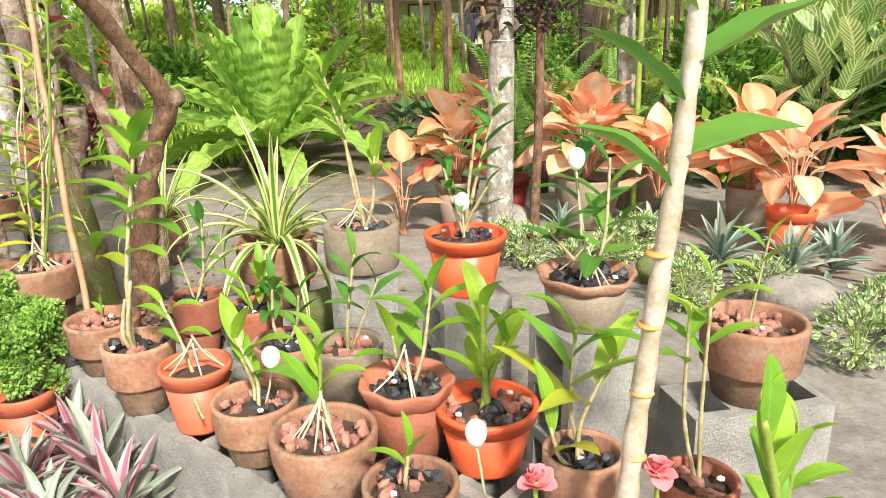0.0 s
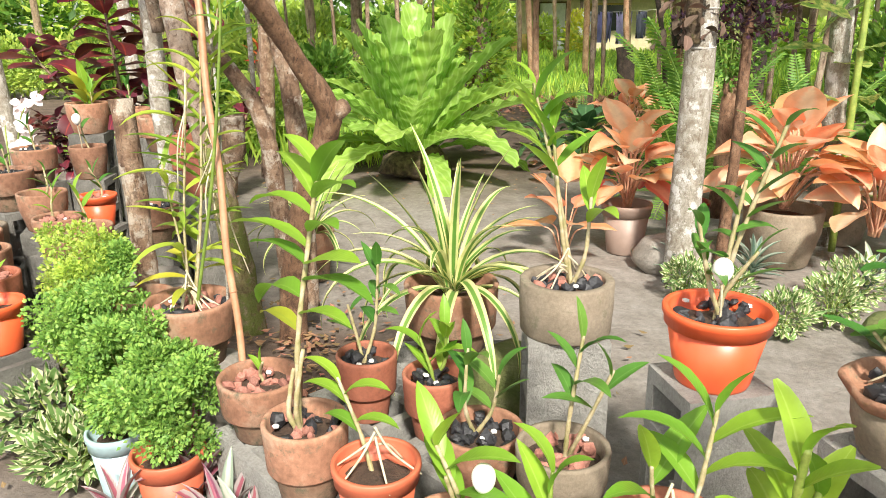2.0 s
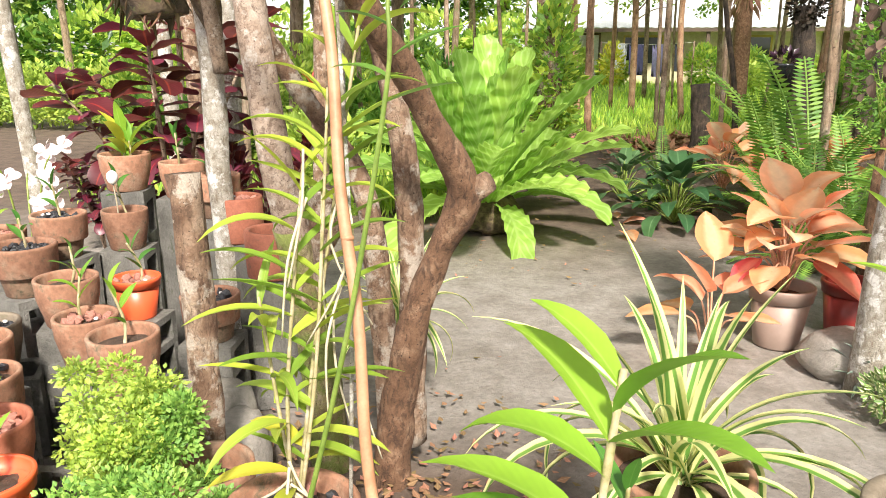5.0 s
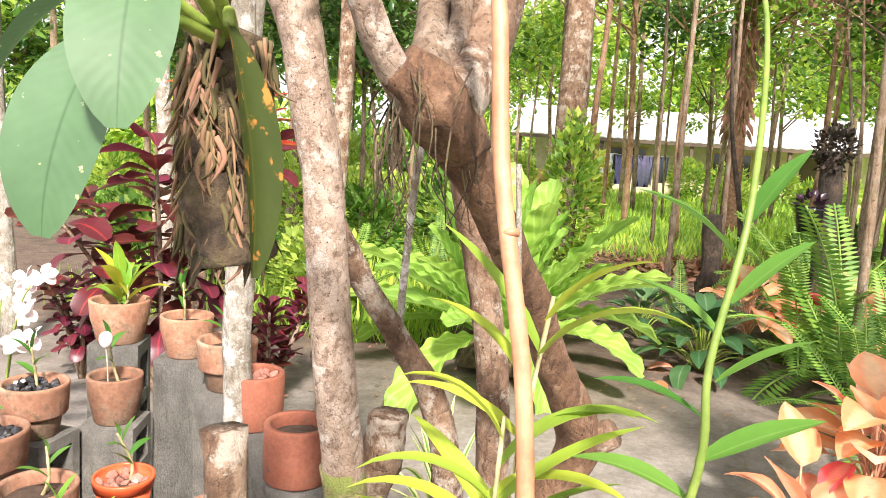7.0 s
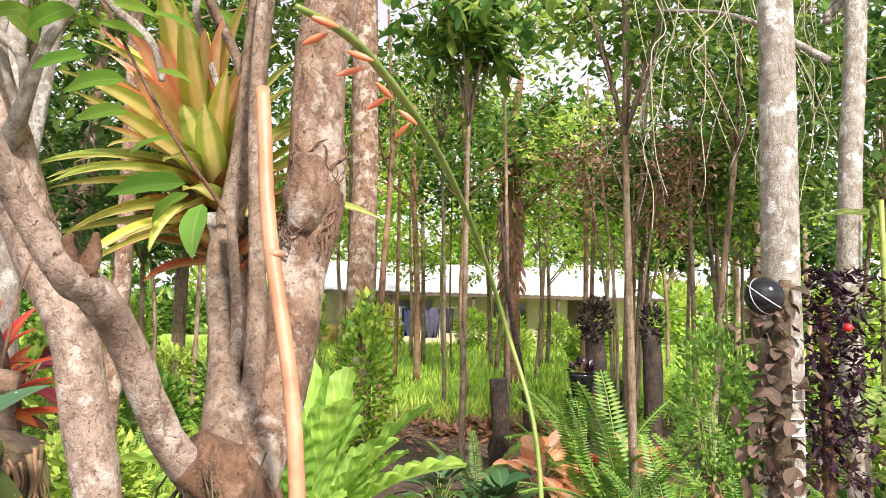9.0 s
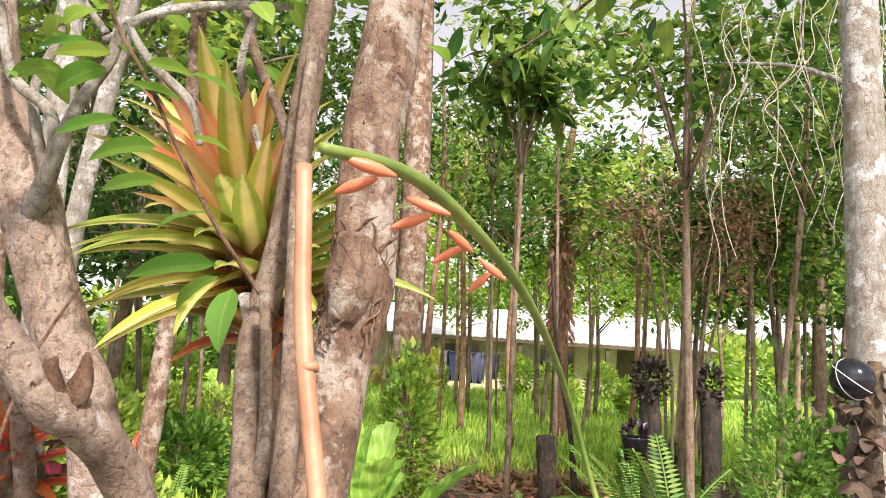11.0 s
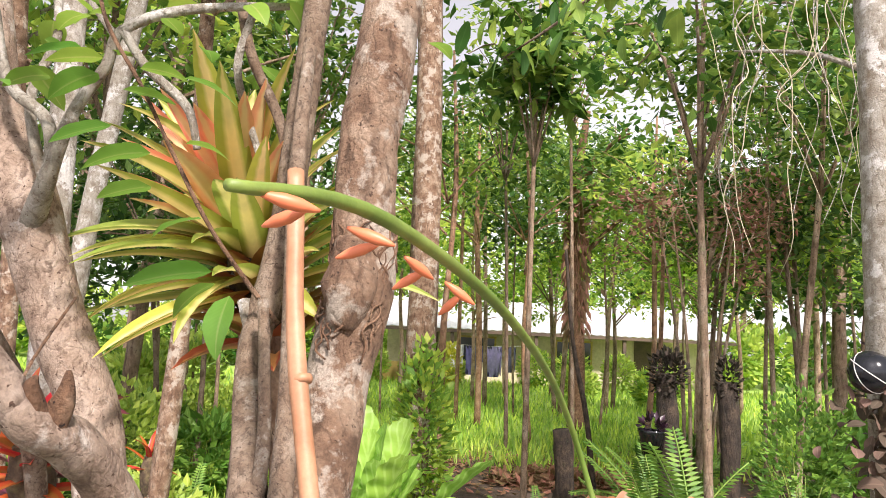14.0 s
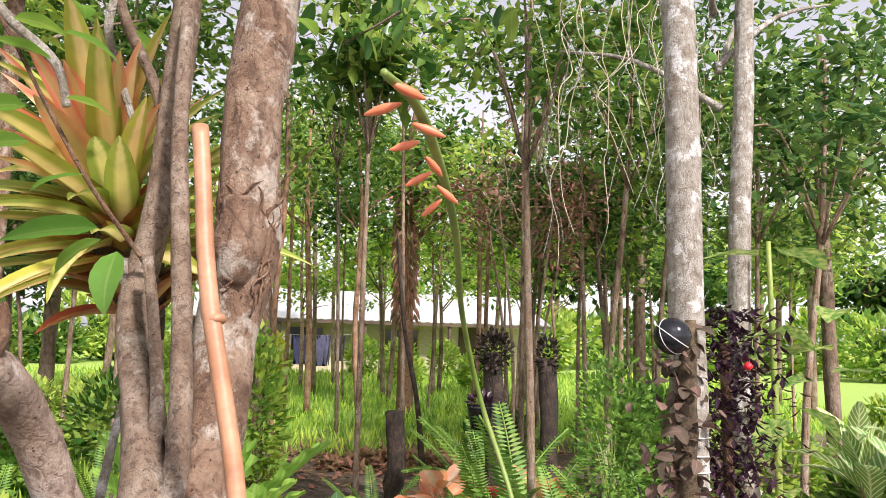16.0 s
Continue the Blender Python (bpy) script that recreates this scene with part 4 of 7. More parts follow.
orchid(g, [(-0.02, 0.02, 0.26), (0.06, 0.03, 0.22), (-0.07, -0.04, 0.1)], (5, 3, 2), 70, 1.15, el=45, bare=0.4, r=0.005, yellow=1)
eggshell((0.045, 1.2, 0.47), (0.075, 1.19, 0.2))
g = pot(0.47, 1.2, 0.37, 0.15, 0.24, "bowl", TERRA_RED, "chips")
orchid(g, [(0.0, 0.03, 0.4), (-0.04, 0.02, 0.36)], (5, 3), 60, 0.85, el=40, bare=0.6, r=0.0045)
CANE_PALE = rough_mat("pale_papery_cane", [(0.3, (0.27, 0.24, 0.11)), (0.5, (0.42, 0.35, 0.26)), (0.7, (0.55, 0.48, 0.42))], 18, 120, 0.6, 0.3, 0.002)
RING = plain_mat("orange_ring", (0.5, 0.26, 0.06), 0.5, 0, 0.3, 30)
# the thick cane close by
g = pot(0.3, 0.95, 0.37, 0.2, 0.24, "bowl", TERRA, "coal")
L_BIG = blades("broad_cane_blade", G_DARKORCH, lance, 0.17, 0.078, (0.1, 0.35, 0.6), 0.45, 0.06, 2, 12, 2)
o = thing("orchid", g, "thick jointed orchid cane with broad dull green leaves", "orchid", "potted garden plants")
part("cane", cane_shape([Vector((-0.03, 0.04, 0)), Vector((-0.02, 0.05, 0.2)), Vector((0.0, 0.05, 0.46)), Vector((0.02, 0.05, 0.72)), Vector((0.03, 0.05, 0.98))], 0.0185, 9), CANE_PALE, o)
for z in (0.09, 0.2, 0.31, 0.42, 0.53):
    sh = Shape()
    sh.lathe([(0.0165, -0.003), (0.0192, 0), (0.0165, 0.003)], 14)
    part("ring", sh, RING, o, "orange leaf scar ring", m=pose(-0.024 + 0.04 * z, 0.05, z))
leaves_on(o, L_BIG, [((0.004, 0.04, 0.63), 78, 46, 0, 0.95), ((0.012, 0.05, 0.665), -82, 20, 10, 1.15), ((0.014, 0.045, 0.745), 80, 44, 0, 1.0), ((0.022, 0.05, 0.785), -80, 28, 0, 1.2), ((0.026, 0.05, 0.85), 72, 52, 0, 0.95), ((0.03, 0.05, 0.9), -70, 48, 0, 1.0)])
# fresh shoots at the near corner
g = pot(0.54, 1.0, 0.36, 0.17, 0.24, "plastic", PLASTIC, "coal")
orchid(g, [(-0.09, -0.06, 0.3)], 7, 20, 0.85, L_WIDE, el=62, bare=0.05, cane=CANE_GREEN, r=0.009, label="bright young orchid shoot with overlapping broad leaves")
orchid((0.55, 1.05, 0.34), [(0.02, 0.02, 0.22)], 5, 60, 0.7, el=50, bare=0.2, cane=CANE_GREEN)


def rose_like(p):
    f = thing("pink_flower", p, "deep pink double desert rose flower with pale folds", "flower", "pink flowers")
    ms = blades("petal", PINK, oval, 0.035, 0.034, (0.3, -0.5, 1.0), 0.3, 0.15, 2, 6)
    for ring, (n, e) in enumerate(((6, 15), (6, 45), (4, 72))):
        for k in range(n):
            part("petal", RND.choice(ms), None, f, m=aim(Vector((0, 0, 0.004 * ring)), 360 * k / n + 25 * ring, e, RND.uniform(-12, 12), RND.uniform(0.85, 1.1) * (1 - 0.15 * ring)))
    s = Shape()
    s.tube([(0, 0, 0.005), (0.005, 0.01, -0.1), (0.01, -0.02, -0.3), (0.01, -0.03, -0.51)], [0.004, 0.004, 0.005, 0.007], 6)
    part("stalk", s, CANE_GREEN, f)


rose_like((0.13, 1.0, 0.5))
rose_like((0.33, 1.02, 0.5))

# pots on upright blocks behind
g = pot(-0.27, 2.2, 0.61, 0.238, 0.47, "tub", CLAY_GREY, "mixed")
orchid(g, [(-0.1, 0.03, 0.5), (-0.05, 0.02, 0.4), (0.05, 0.02, 0.24)], (7, 4, 3), 70, 1.0, L_ORCH, el=45, bare=0.62, r=0.006, roots=6, label="tall cane orchid with a few bright leaves high up")
g = pot(0.05, 1.97, 0.64, 0.235, 0.47, "plastic", PLASTIC, "coal", "bright orange plastic flower pot with charcoal")
orchid(g, [(0.1, 0.03, 0.42), (0.03, 0.02, 0.3), (-0.06, 0.0, 0.22), (0.06, -0.02, 0.16)], (8, 4, 5, 3), 40, 0.8, L_DARK, el=32, bare=0.4, r=0.006)
eggshell((0.04, 1.93, 0.735), (0.045, 1.935, 0.58))
g = pot(0.34, 1.71, 0.61, 0.245, 0.47, "scallop", CLAY_GREY, "coal", "grey clay pot with a scalloped rim and bleached stems")
orchid(g, [(0.05, 0.02, 0.3), (-0.03, 0.03, 0.27), (0.1, 0.0, 0.16), (-0.09, 0.0, 0.12)], (5, 4, 3, 3), 55, 0.85, L_DARKW, el=34, bare=0.25, roots=7)
eggshell((0.31, 1.73, 0.885), (0.335, 1.72, 0.58))
g = pot(0.79, 1.75, 0.46, 0.27, 0.24, "stepped", TERRA, "chips", "large terracotta pot with a double collar")
orchid(g, [(0.03, 0.03, 0.26)], 4, 60, 0.8, el=35, bare=0.55, r=0.004)
g = pot(-0.77, 2.09, 0.42, 0.158, 0.24, "stepped", TERRA_RED, "coal")
orchid(g, [(0.03, 0.03, 0.26), (-0.05, 0.02, 0.15)], (6, 2), 30, 0.75, L_DARK, el=30, r=0.005)
g = pot(-0.58, 2.03, 0.41, 0.165, 0.24, "stepped", TERRA_RED, "coal")
orchid(g, [(0.02, 0.02, 0.14), (-0.04, 0.0, 0.12)], (5, 4), 20, 0.8, L_ORCH, el=50, bare=0.15, cane=CANE_GREEN)

# ---- striped spider plant ----
L_SPIDER = blades("striped_blade", G_SPIDER, strap, 0.44, 0.026, (0.5, 1.2, 2.0, 2.6), 0.5, 0, 5, 14)


def spider_plant(p, n, size, label="spider plant with yellow-edged green arching blades"):
    o = thing("spider_plant", p, label, "spider plant", "potted garden plants")
    for i in range(n):
        el = 82 - 55 * (i / n) + RND.uniform(-8, 8)
        part("blade", L_SPIDER[min(3, int(4 * i / n + RND.uniform(0, 0.8)))], None, o, m=aim(Vector((RND.uniform(-0.02, 0.02), RND.uniform(-0.02, 0.02), 0)), 137.5 * i, el, RND.uniform(-10, 10), size * RND.uniform(0.75, 1.1)))


g = pot(-0.61, 2.49, 0.48, 0.29, 0.24, "stepped", TERRA, "soil")
spider_plant(g, 40, 1.18)
g = pot(-1.5, 3.75, 0.26, 0.22, 0.0, "stepped", TERRA, "soil")
spider_plant(g, 26, 1.0)


# ---- foliage kinds of the beds ----
L_AGL = blades("aglaonema_blade", G_AGLAO, teardrop, 0.25, 0.165, (0.2, 0.6, 1.1), 0.3, 0.06, 2, 9)
L_AGLP = blades("pale_aglaonema_blade", G_AGLAO_PALE, teardrop, 0.25, 0.165, (0.1, 0.5), 0.3, 0.06, 2, 9)
L_AGLR = blades("red_aglaonema_blade", G_AGLAO_RED, teardrop, 0.25, 0.14, (0.5, 0.9), 0.3, 0.06, 2, 9)


def aglaonema(p, n, size, spread=0.15, red=0, pale=0.42, label="aglaonema with large salmon and orange leaves", low=0.0):
    """A clump of large leaves on thin stalks that rise from p."""
    o = thing("aglaonema", p, label, "aglaonema", "orange-leaved aglaonemas")
    st = Shape()
    for i in range(n):
        az = 137.5 * i + RND.uniform(-15, 15)
        f = i / n
        el = 58 - 70 * f + RND.uniform(-14, 14)
        h = (0.34 - 0.22 * f - low) * size * RND.uniform(0.8, 1.2)
        out = spread * size * (0.25 + 0.9 * f) * RND.uniform(0.7, 1.2)
        a = radians(az)
        q = Vector((-math.sin(a) * out, math.cos(a) * out, h))
        st = Shape()
        st.tube([(RND.uniform(-0.02, 0.02), RND.uniform(-0.02, 0.02), -0.02), q * 0.55 + Vector((0, 0, 0.05)), q], [0.006, 0.005, 0.004], 5)
        part("stalk", st, PETIOLE, o)
        kind = L_AGLR if i >= n - red else L_AGLP if RND.random() < pale else L_AGL
        part("leaf", RND.choice(kind), None, o, m=aim(q, az, el, RND.uniform(-20, 20), size * RND.uniform(0.75, 1.15)))


g = pot(0.07, 4.43, 0.28, 0.28, 0.0, "plastic", PLASTIC_TAUPE, "soil", "taupe plastic flower pot under an aglaonema")
aglaonema(g + Vector((0, 0, 0.04)), 36, 1.0, red=3)
aglaonema(Vector((-0.26, 4.2, 0.0)), 9, 0.95, 0.12, pale=0.0, label="drooping salmon aglaonema beside the path", low=-0.04)
pot(0.42, 4.62, 0.26, 0.26, 0.0, "plastic", PLASTIC_DARK, "soil", "dark red plastic flower pot on the ground")
g = pot(0.86, 4.35, 0.3, 0.4, 0.0, "bowl", CLAY_GREY, "soil", "wide grey clay bowl on the ground")
aglaonema(g + Vector((0, 0, 0.06)), 38, 1.1, 0.2)
aglaonema(Vector((1.25, 4.2, 0.22)), 24, 1.05)
g = pot(1.8, 4.2, 0.26, 0.28, 0.0, "bowl", CLAY_GREY, "soil")
aglaonema(g + Vector((0, 0, 0.03)), 40, 1.05, pale=0.2)
g = pot(1.82, 3.72, 0.24, 0.26, 0.0, "plastic", PLASTIC, "soil", "red plastic flower pot on the ground")
aglaonema(g + Vector((0, 0, 0.08)), 18, 1.0, pale=0.6)
aglaonema(Vector((2.35, 3.7, 0.1)), 24, 1.15, pale=0.5)

# ---- veined croton shrub ----
L_CROT = blades("veined_blade", G_CROTON_GREEN, oval, 0.26, 0.085, (0.2, 0.6, 1.1), 0.25, 0.05, 3, 9)


def shrub(name, p, stems, meshes, label, category, height, spread, per, size=1.0, bark=None, bare=0.25, el0=20):
    o = thing(name, p, label, category)
    st = Shape()
    spec = []
    for i in range(stems):
        a = 6.283 * i / stems + RND.uniform(-0.4, 0.4)
        top = Vector((math.cos(a) * spread * RND.uniform(0.5, 1), math.sin(a) * spread * RND.uniform(0.5, 1), height * RND.uniform(0.75, 1.05)))
        st = Shape()
        st.tube([(0, 0, -0.02), top * 0.5 + Vector((0, 0, height * 0.1)), top], [0.016, 0.012, 0.007], 6, 0.1, i)
        part("stem", st, bark or BARK_FAR, o)
        for k in range(per):
            f = bare + (1 - bare) * (k + 0.5) / per
            spec.append((top * f + Vector((0, 0, height * 0.1 * math.sin(f * 3))), 137.5 * k + 40 * i, el0 + 60 * f * RND.uniform(0.6, 1.1), RND.uniform(-20, 20), size * RND.uniform(0.75, 1.15)))
    leaves_on(o, meshes, spec)
    return o


shrub("croton", (2.75, 5.3, 0), 7, L_CROT, "tall croton with yellow-veined green leaves", "croton", 1.2, 0.5, 12, 1.85)
shrub("croton", (3.5, 4.9, 0), 5, L_CROT, "tall croton with yellow-veined green leaves", "croton", 1.1, 0.45, 11, 1.7)
L_CROTR = blades("dark_red_blade", G_CROTON_RED, spatula, 0.22, 0.125, (0.2, 0.7, 1.2), 0.25, 0.08, 2, 8)
shrub("red_croton", (-3.2, 5.0, 0), 6, L_CROTR, "dark red croton shrub with broad glossy leaves", "croton", 1.4, 0.72, 26, 1.05, el0=-25)
shrub("red_croton", (-3.9, 5.3, 0), 6, L_CROTR, "low dark red croton with small leaves", "croton", 0.75, 0.35, 30, 0.55, el0=-20)
shrub("red_croton", (-2.7, 5.2, 0), 5, L_CROTR, "low dark red croton with small leaves", "croton", 0.7, 0.3, 28, 0.55)

# ---- rosettes: boat lilies and grey-green blades ----
L_RHO = blades("rhoeo_blade", G_RHOEO, strap, 0.2, 0.036, (0.2, 0.6, 1.0), 0.6, 0, 5, 8)
L_RHOP = blades("rhoeo_pink_blade", G_RHOEO_PINK, strap, 0.2, 0.036, (0.2, 0.6), 0.6, 0, 5, 8)
L_AGAVE = blades("grey_blade", G_AGAVE, strap, 0.2, 0.034, (0.3, 0.8), 0.6, 0, 5, 8)


def rosette(name, p, n, size, kinds, label):
    o = thing(name, p, label, "plant", "rosette plants in the beds")
    for i in range(n):
        f = i / n
        part("leaf", RND.choice(RND.choice(kinds)), None, o, m=aim(Vector((0, 0, 0.03 + 0.05 * (1 - f))), 137.5 * i, 80 - 68 * f + RND.uniform(-8, 8), RND.uniform(-15, 15), size * RND.uniform(0.8, 1.15)))


for x, y, sz in ((-1.2, 1.95, 1.0), (-1.05, 1.8, 0.95), (-0.92, 1.66, 1.05), (-1.1, 1.62, 0.9), (-0.8, 1.5, 1.0), (-1.32, 1.8, 0.8), (-0.95, 1.45, 0.9)):
    rosette("boat_lily", (x, y, 0), 22, sz, (L_RHO, L_RHOP), "boat lily rosette with grey-green and purple leaves")
for x, y, sz in ((1.35, 3.42, 1.3), (1.6, 3.2, 1.2), (1.85, 3.3, 1.2), (2.05, 2.95, 1.1), (0.65, 4.0, 0.9), (1.12, 3.85, 1.0), (0.3, 4.0, 0.8), (2.3, 3.2, 1.1)):
    rosette("grey_boat_lily", (x, y, 0), 24, sz, (L_AGAVE, L_AGAVE, L_RHO), "blue-grey boat lily rosette with narrow leaves")

# ---- small cream-leaved clumps ----


def clump_shape(n, r, h, leaf, mats, squash=1.0, seed=0, spread=1.0):
    rn = random.Random(seed)
    s = Shape()
    for _ in range(n):
        d = Vector((rn.gauss(0, 1), rn.gauss(0, 1), rn.gauss(0, 1))).normalized()
        k = rn.uniform(0.55, 1.0)
        p = Vector((d.x * r * k, d.y * r * k, max(0.004, h * 0.55 + d.z * h * 0.5 * k)))
        dr = (d + Vector((rn.uniform(-1, 1), rn.uniform(-1, 1), rn.uniform(-0.3, 1))) * 0.9).normalized()
        sd = dr.cross(Vector((rn.uniform(-1, 1), rn.uniform(-1, 1), 1))).normalized()
        q = leaf * rn.uniform(0.6, 1.3)
        s.flake(p, dr, sd, q, q * 0.6)
    return s


def stem_bundle(n, r, h, seed):
    rn = random.Random(seed)
    s = Shape()
    for _ in range(n):
        a = rn.uniform(0, 6.28)
        e = Vector((math.cos(a) * r * rn.uniform(0.2, 0.8), math.sin(a) * r * rn.uniform(0.2, 0.8), h * rn.uniform(0.5, 0.9)))
        s.tube([(0, 0, -0.01), e * 0.5 + Vector((0, 0, h * 0.1)), e], [0.004, 0.003, 0.002], 5)
    return s


def clump(name, p, r, h, n, leaf, mat, label, category, seed):
    o = thing(name, p, label, category, "leafy clumps in the beds")
    tagged(part("stem", stem_bundle(9, r, h, seed), CANE_GREEN, o), kind="stuff")
    tagged(part("foliage", clump_shape(n, r, h, leaf, None, 1, seed), mat, o), kind="stuff")


for i, (x, y, r, h) in enumerate(((1.04, 2.95, 0.13, 0.24), (0.42, 3.57, 0.13, 0.2), (0.3, 3.75, 0.1, 0.18), (1.0, 3.7, 0.15, 0.22), (0.85, 3.5, 0.12, 0.2), (1.45, 2.36, 0.15, 0.26), (1.41, 3.04, 0.13, 0.18), (0.62, 3.35, 0.11, 0.18), (1.75, 2.7, 0.13, 0.2))):
    clump("cream_bush", (x, y, 0), r, h, 420, 0.035, G_CREAM, "small clump with cream-edged pale green leaves", "bush", i)
for i, (x, y, r, h) in enumerate(((-1.78, 2.2, 0.2, 0.22), (-1.62, 2.05, 0.14, 0.16), (-1.95, 2.3, 0.18, 0.2))):
    clump("cream_bush", (x, y, 0), r, h, 520, 0.045, G_CREAM, "low pale clump with cream-edged leaves on the soil", "bush", 20 + i)

# ---- curly green mound ----
g = pot(-1.24, 1.9, 0.21, 0.185, 0.0, "plastic", PLASTIC_DULL, "soil", "dull red plastic flower pot on the ground")
pot(-1.44, 1.99, 0.2, 0.16, 0.0, "plastic", BLUE_RIM, "soil", "pale blue plastic pot on the ground")


def curly(p, r, h, n, mat, seed, label):
    """A dense mound of tiny ruffled leaves in tiers of small tufts."""
    rn = random.Random(seed)
    o = thing("curly_fern", p, label, "fern", "curly green ferns")
    tagged(part("stem", stem_bundle(14, r, h, seed), CANE_GREEN, o), kind="stuff")
    s = Shape()
    lobes = [(Vector((0, 0, h * 0.4)), 0.75)]
    for _ in range(30):
        a, k = rn.uniform(0, 6.283), rn.uniform(0.4, 1.12)
        lobes.append((Vector((math.cos(a) * r * k, math.sin(a) * r * k, h * rn.uniform(0.1, 0.98))), rn.uniform(0.14, 0.32)))
    for _ in range(int(n * 1.8)):
        q, k = rn.choice(lobes)
        d = Vector((rn.gauss(0, 1), rn.gauss(0, 1), rn.gauss(0, 1) + 0.2)).normalized()
        c = q + Vector((d.x * r * k, d.y * r * k, d.z * r * k * 0.7))
        c.z = max(0.01, c.z)
        tr = rn.uniform(0.012, 0.026)
        for _k in range(9):
            e = Vector((rn.gauss(0, 1), rn.gauss(0, 1), rn.gauss(0, 1))).normalized()
            q = (e + d * 0.8).normalized()
            sd = q.cross(Vector((rn.uniform(-1, 1), rn.uniform(-1, 1), rn.uniform(-1, 1)))).normalized()
            s.flake(c + e * tr, q, sd, 0.0135, 0.010)
    tagged(part("foliage", s, mat, o), kind="stuff")


curly(Vector((-1.27, 1.93, 0.17)), 0.12, 0.26, 620, G_PARSLEY, 1, "dense curly green fern spilling from a pot")
curly(Vector((-1.42, 2.08, 0.12)), 0.14, 0.38, 760, G_PARSLEY, 2, "dense curly green fern in a mound")
curly(Vector((-1.6, 2.25, 0.1)), 0.15, 0.48, 760, G_PARSLEY, 3, "dense curly green fern in a mound")
curly(Vector((-1.76, 2.36, 0.2)), 0.13, 0.42, 560, G_LIME, 4, "pale lime curly fern at the top of the mound")
for x, y, z in ((-1.42, 2.08, 0.16), (-1.6, 2.25, 0.14), (-1.76, 2.36, 0.24)):
    pot(x, y, z, 0.18, 0.0, "bowl", TERRA, "soil")

# ---- the stake, the pot with the climbing orchid, the cut post ----
s = Shape()
a, b = Vector((-1.085, 2.035, 0.37)), Vector((-1.352, 2.475, 2.03))
n = 24
P = [a.lerp(b, i / n) + Vector((0.004 * math.sin(i * 1.1), 0, 0)) for i in range(n + 1)]
s.tube(P, [0.0094 * (1.03 if i % 6 == 3 else 1) for i in range(n + 1)], 10, 0.05, 3)
st = thing("bamboo_stake", (0, 0, 0), "orange-brown bamboo stake leaning on the tree from a pot", "stake")
part("pole", s, BAMBOO, st)
for f in (0.12, 0.37, 0.62, 0.87):
    sh = Shape()
    sh.lathe([(0.0094, -0.004), (0.0106, -0.001), (0.0106, 0.001), (0.0094, 0.004)], 14)
    part("node", sh, BAMBOO, st, m=Matrix.Translation(a.lerp(b, f)) @ (b - a).to_track_quat("Z", "Y").to_matrix().to_4x4())


def boulder(name, p, size, mat, seed, label):
    o = thing(name, p, label, "stone", "stones under and between pots")
    bm = bmesh.new()
    bmesh.ops.create_icosphere(bm, subdivisions=3, radius=1)
    sh = Shape()
    for v in bm.verts:
        k = 1 + 0.22 * noise.noise(v.co * 1.4 + Vector((seed * 5.1, 0, 0))) + 0.06 * noise.noise(v.co * 5)
        sh.v.append(Vector((v.co.x * size[0] * k, v.co.y * size[1] * k, max(-0.02, min(size[2], size[2] * 0.45 + v.co.z * size[2] * 0.75 * k)))))
    for f in bm.faces:
        sh.face([v.index for v in f.verts])
    bm.free()
    part("rock", sh, mat, o)


boulder("cement_lump", (-1.3, 2.2, 0), (0.16, 0.15, 0.315), STONE, 1, "rounded cement lump carrying a clay pot")
boulder("mossy_stone", (-0.42, 2.42, 0), (0.13, 0.11, 0.3), MOSSY, 2, "moss-covered stone between the pots")
boulder("stone", (0.3, 4.15, 0), (0.2, 0.15, 0.17), STONE, 3, "grey rounded garden stone on the ground")
boulder("stone", (1.5, 2.9, 0), (0.17, 0.13, 0.14), STONE, 4, "grey rounded garden stone on the ground")
boulder("stone", (1.05, 3.3, 0), (0.14, 0.12, 0.12), MOSSY, 5, "mossy rounded garden stone on the ground")
boulder("stone", (1.9, 2.45, 0), (0.2, 0.15, 0.2), STONE, 6, "grey rounded garden stone on the ground")

g = pot(-1.3, 2.19, 0.50, 0.245, 0.31, "stepped", TERRA, "mixed", "weathered terracotta pot with a wide collar holding a climbing orchid")
L_CLIMB = blades("climbing_blade", G_CLIMB, strap, 0.17, 0.026, (0.4, 0.9, 1.4), 0.5, 0.02, 2)
o = orchid(g, [(0.1, 0.16, 0.86), (0.02, 0.08, 0.62), (-0.05, 0.03, 0.4), (0.06, 0.1, 0.74)], (22, 16, 8, 18), 70, 1.0, L_CLIMB, r=0.004, bare=0.15, el=25, roots=12, yellow=1, label="climbing orchid with narrow leaves and pale hanging roots")
for i in range(9):
    sh = Shape()
    q = Vector((0.04 + RND.uniform(-0.03, 0.05), 0.08 + RND.uniform(-0.03, 0.05), RND.uniform(0.3, 0.66)))
    sh.tube([q, q + Vector((RND.uniform(-0.04, 0.04), -0.03, -0.1)), q + Vector((RND.uniform(-0.06, 0.06), -0.02, -0.24))], [0.0025, 0.0025, 0.0015], 5)
    part("root", sh, ROOT, o)
g0 = Vector(g)
tall = [Vector(q) - g0 for q in ((-1.27, 2.17, 0.48), (-1.17, 2.14, 0.85), (-1.09, 2.1, 1.22), (-1.085, 2.1, 1.34), (-1.06, 2.14, 1.46), (-1.03, 2.29, 1.62), (-1.055, 2.34, 1.74), (-1.098, 2.27, 1.822), (-1.163, 2.08, 1.873), (-1.22, 1.935, 1.896), (-1.252, 1.865, 1.891))]
sh = Shape()
sh.tube(tall, [0.005, 0.0045, 0.0035, 0.003, 0.0028, 0.0025, 0.0025, 0.0026, 0.0027, 0.0026, 0.0015], 8, 0, 0, True, 6)
part("flower_stem", sh, STEM_DARK, o, "long thin green flower stem")
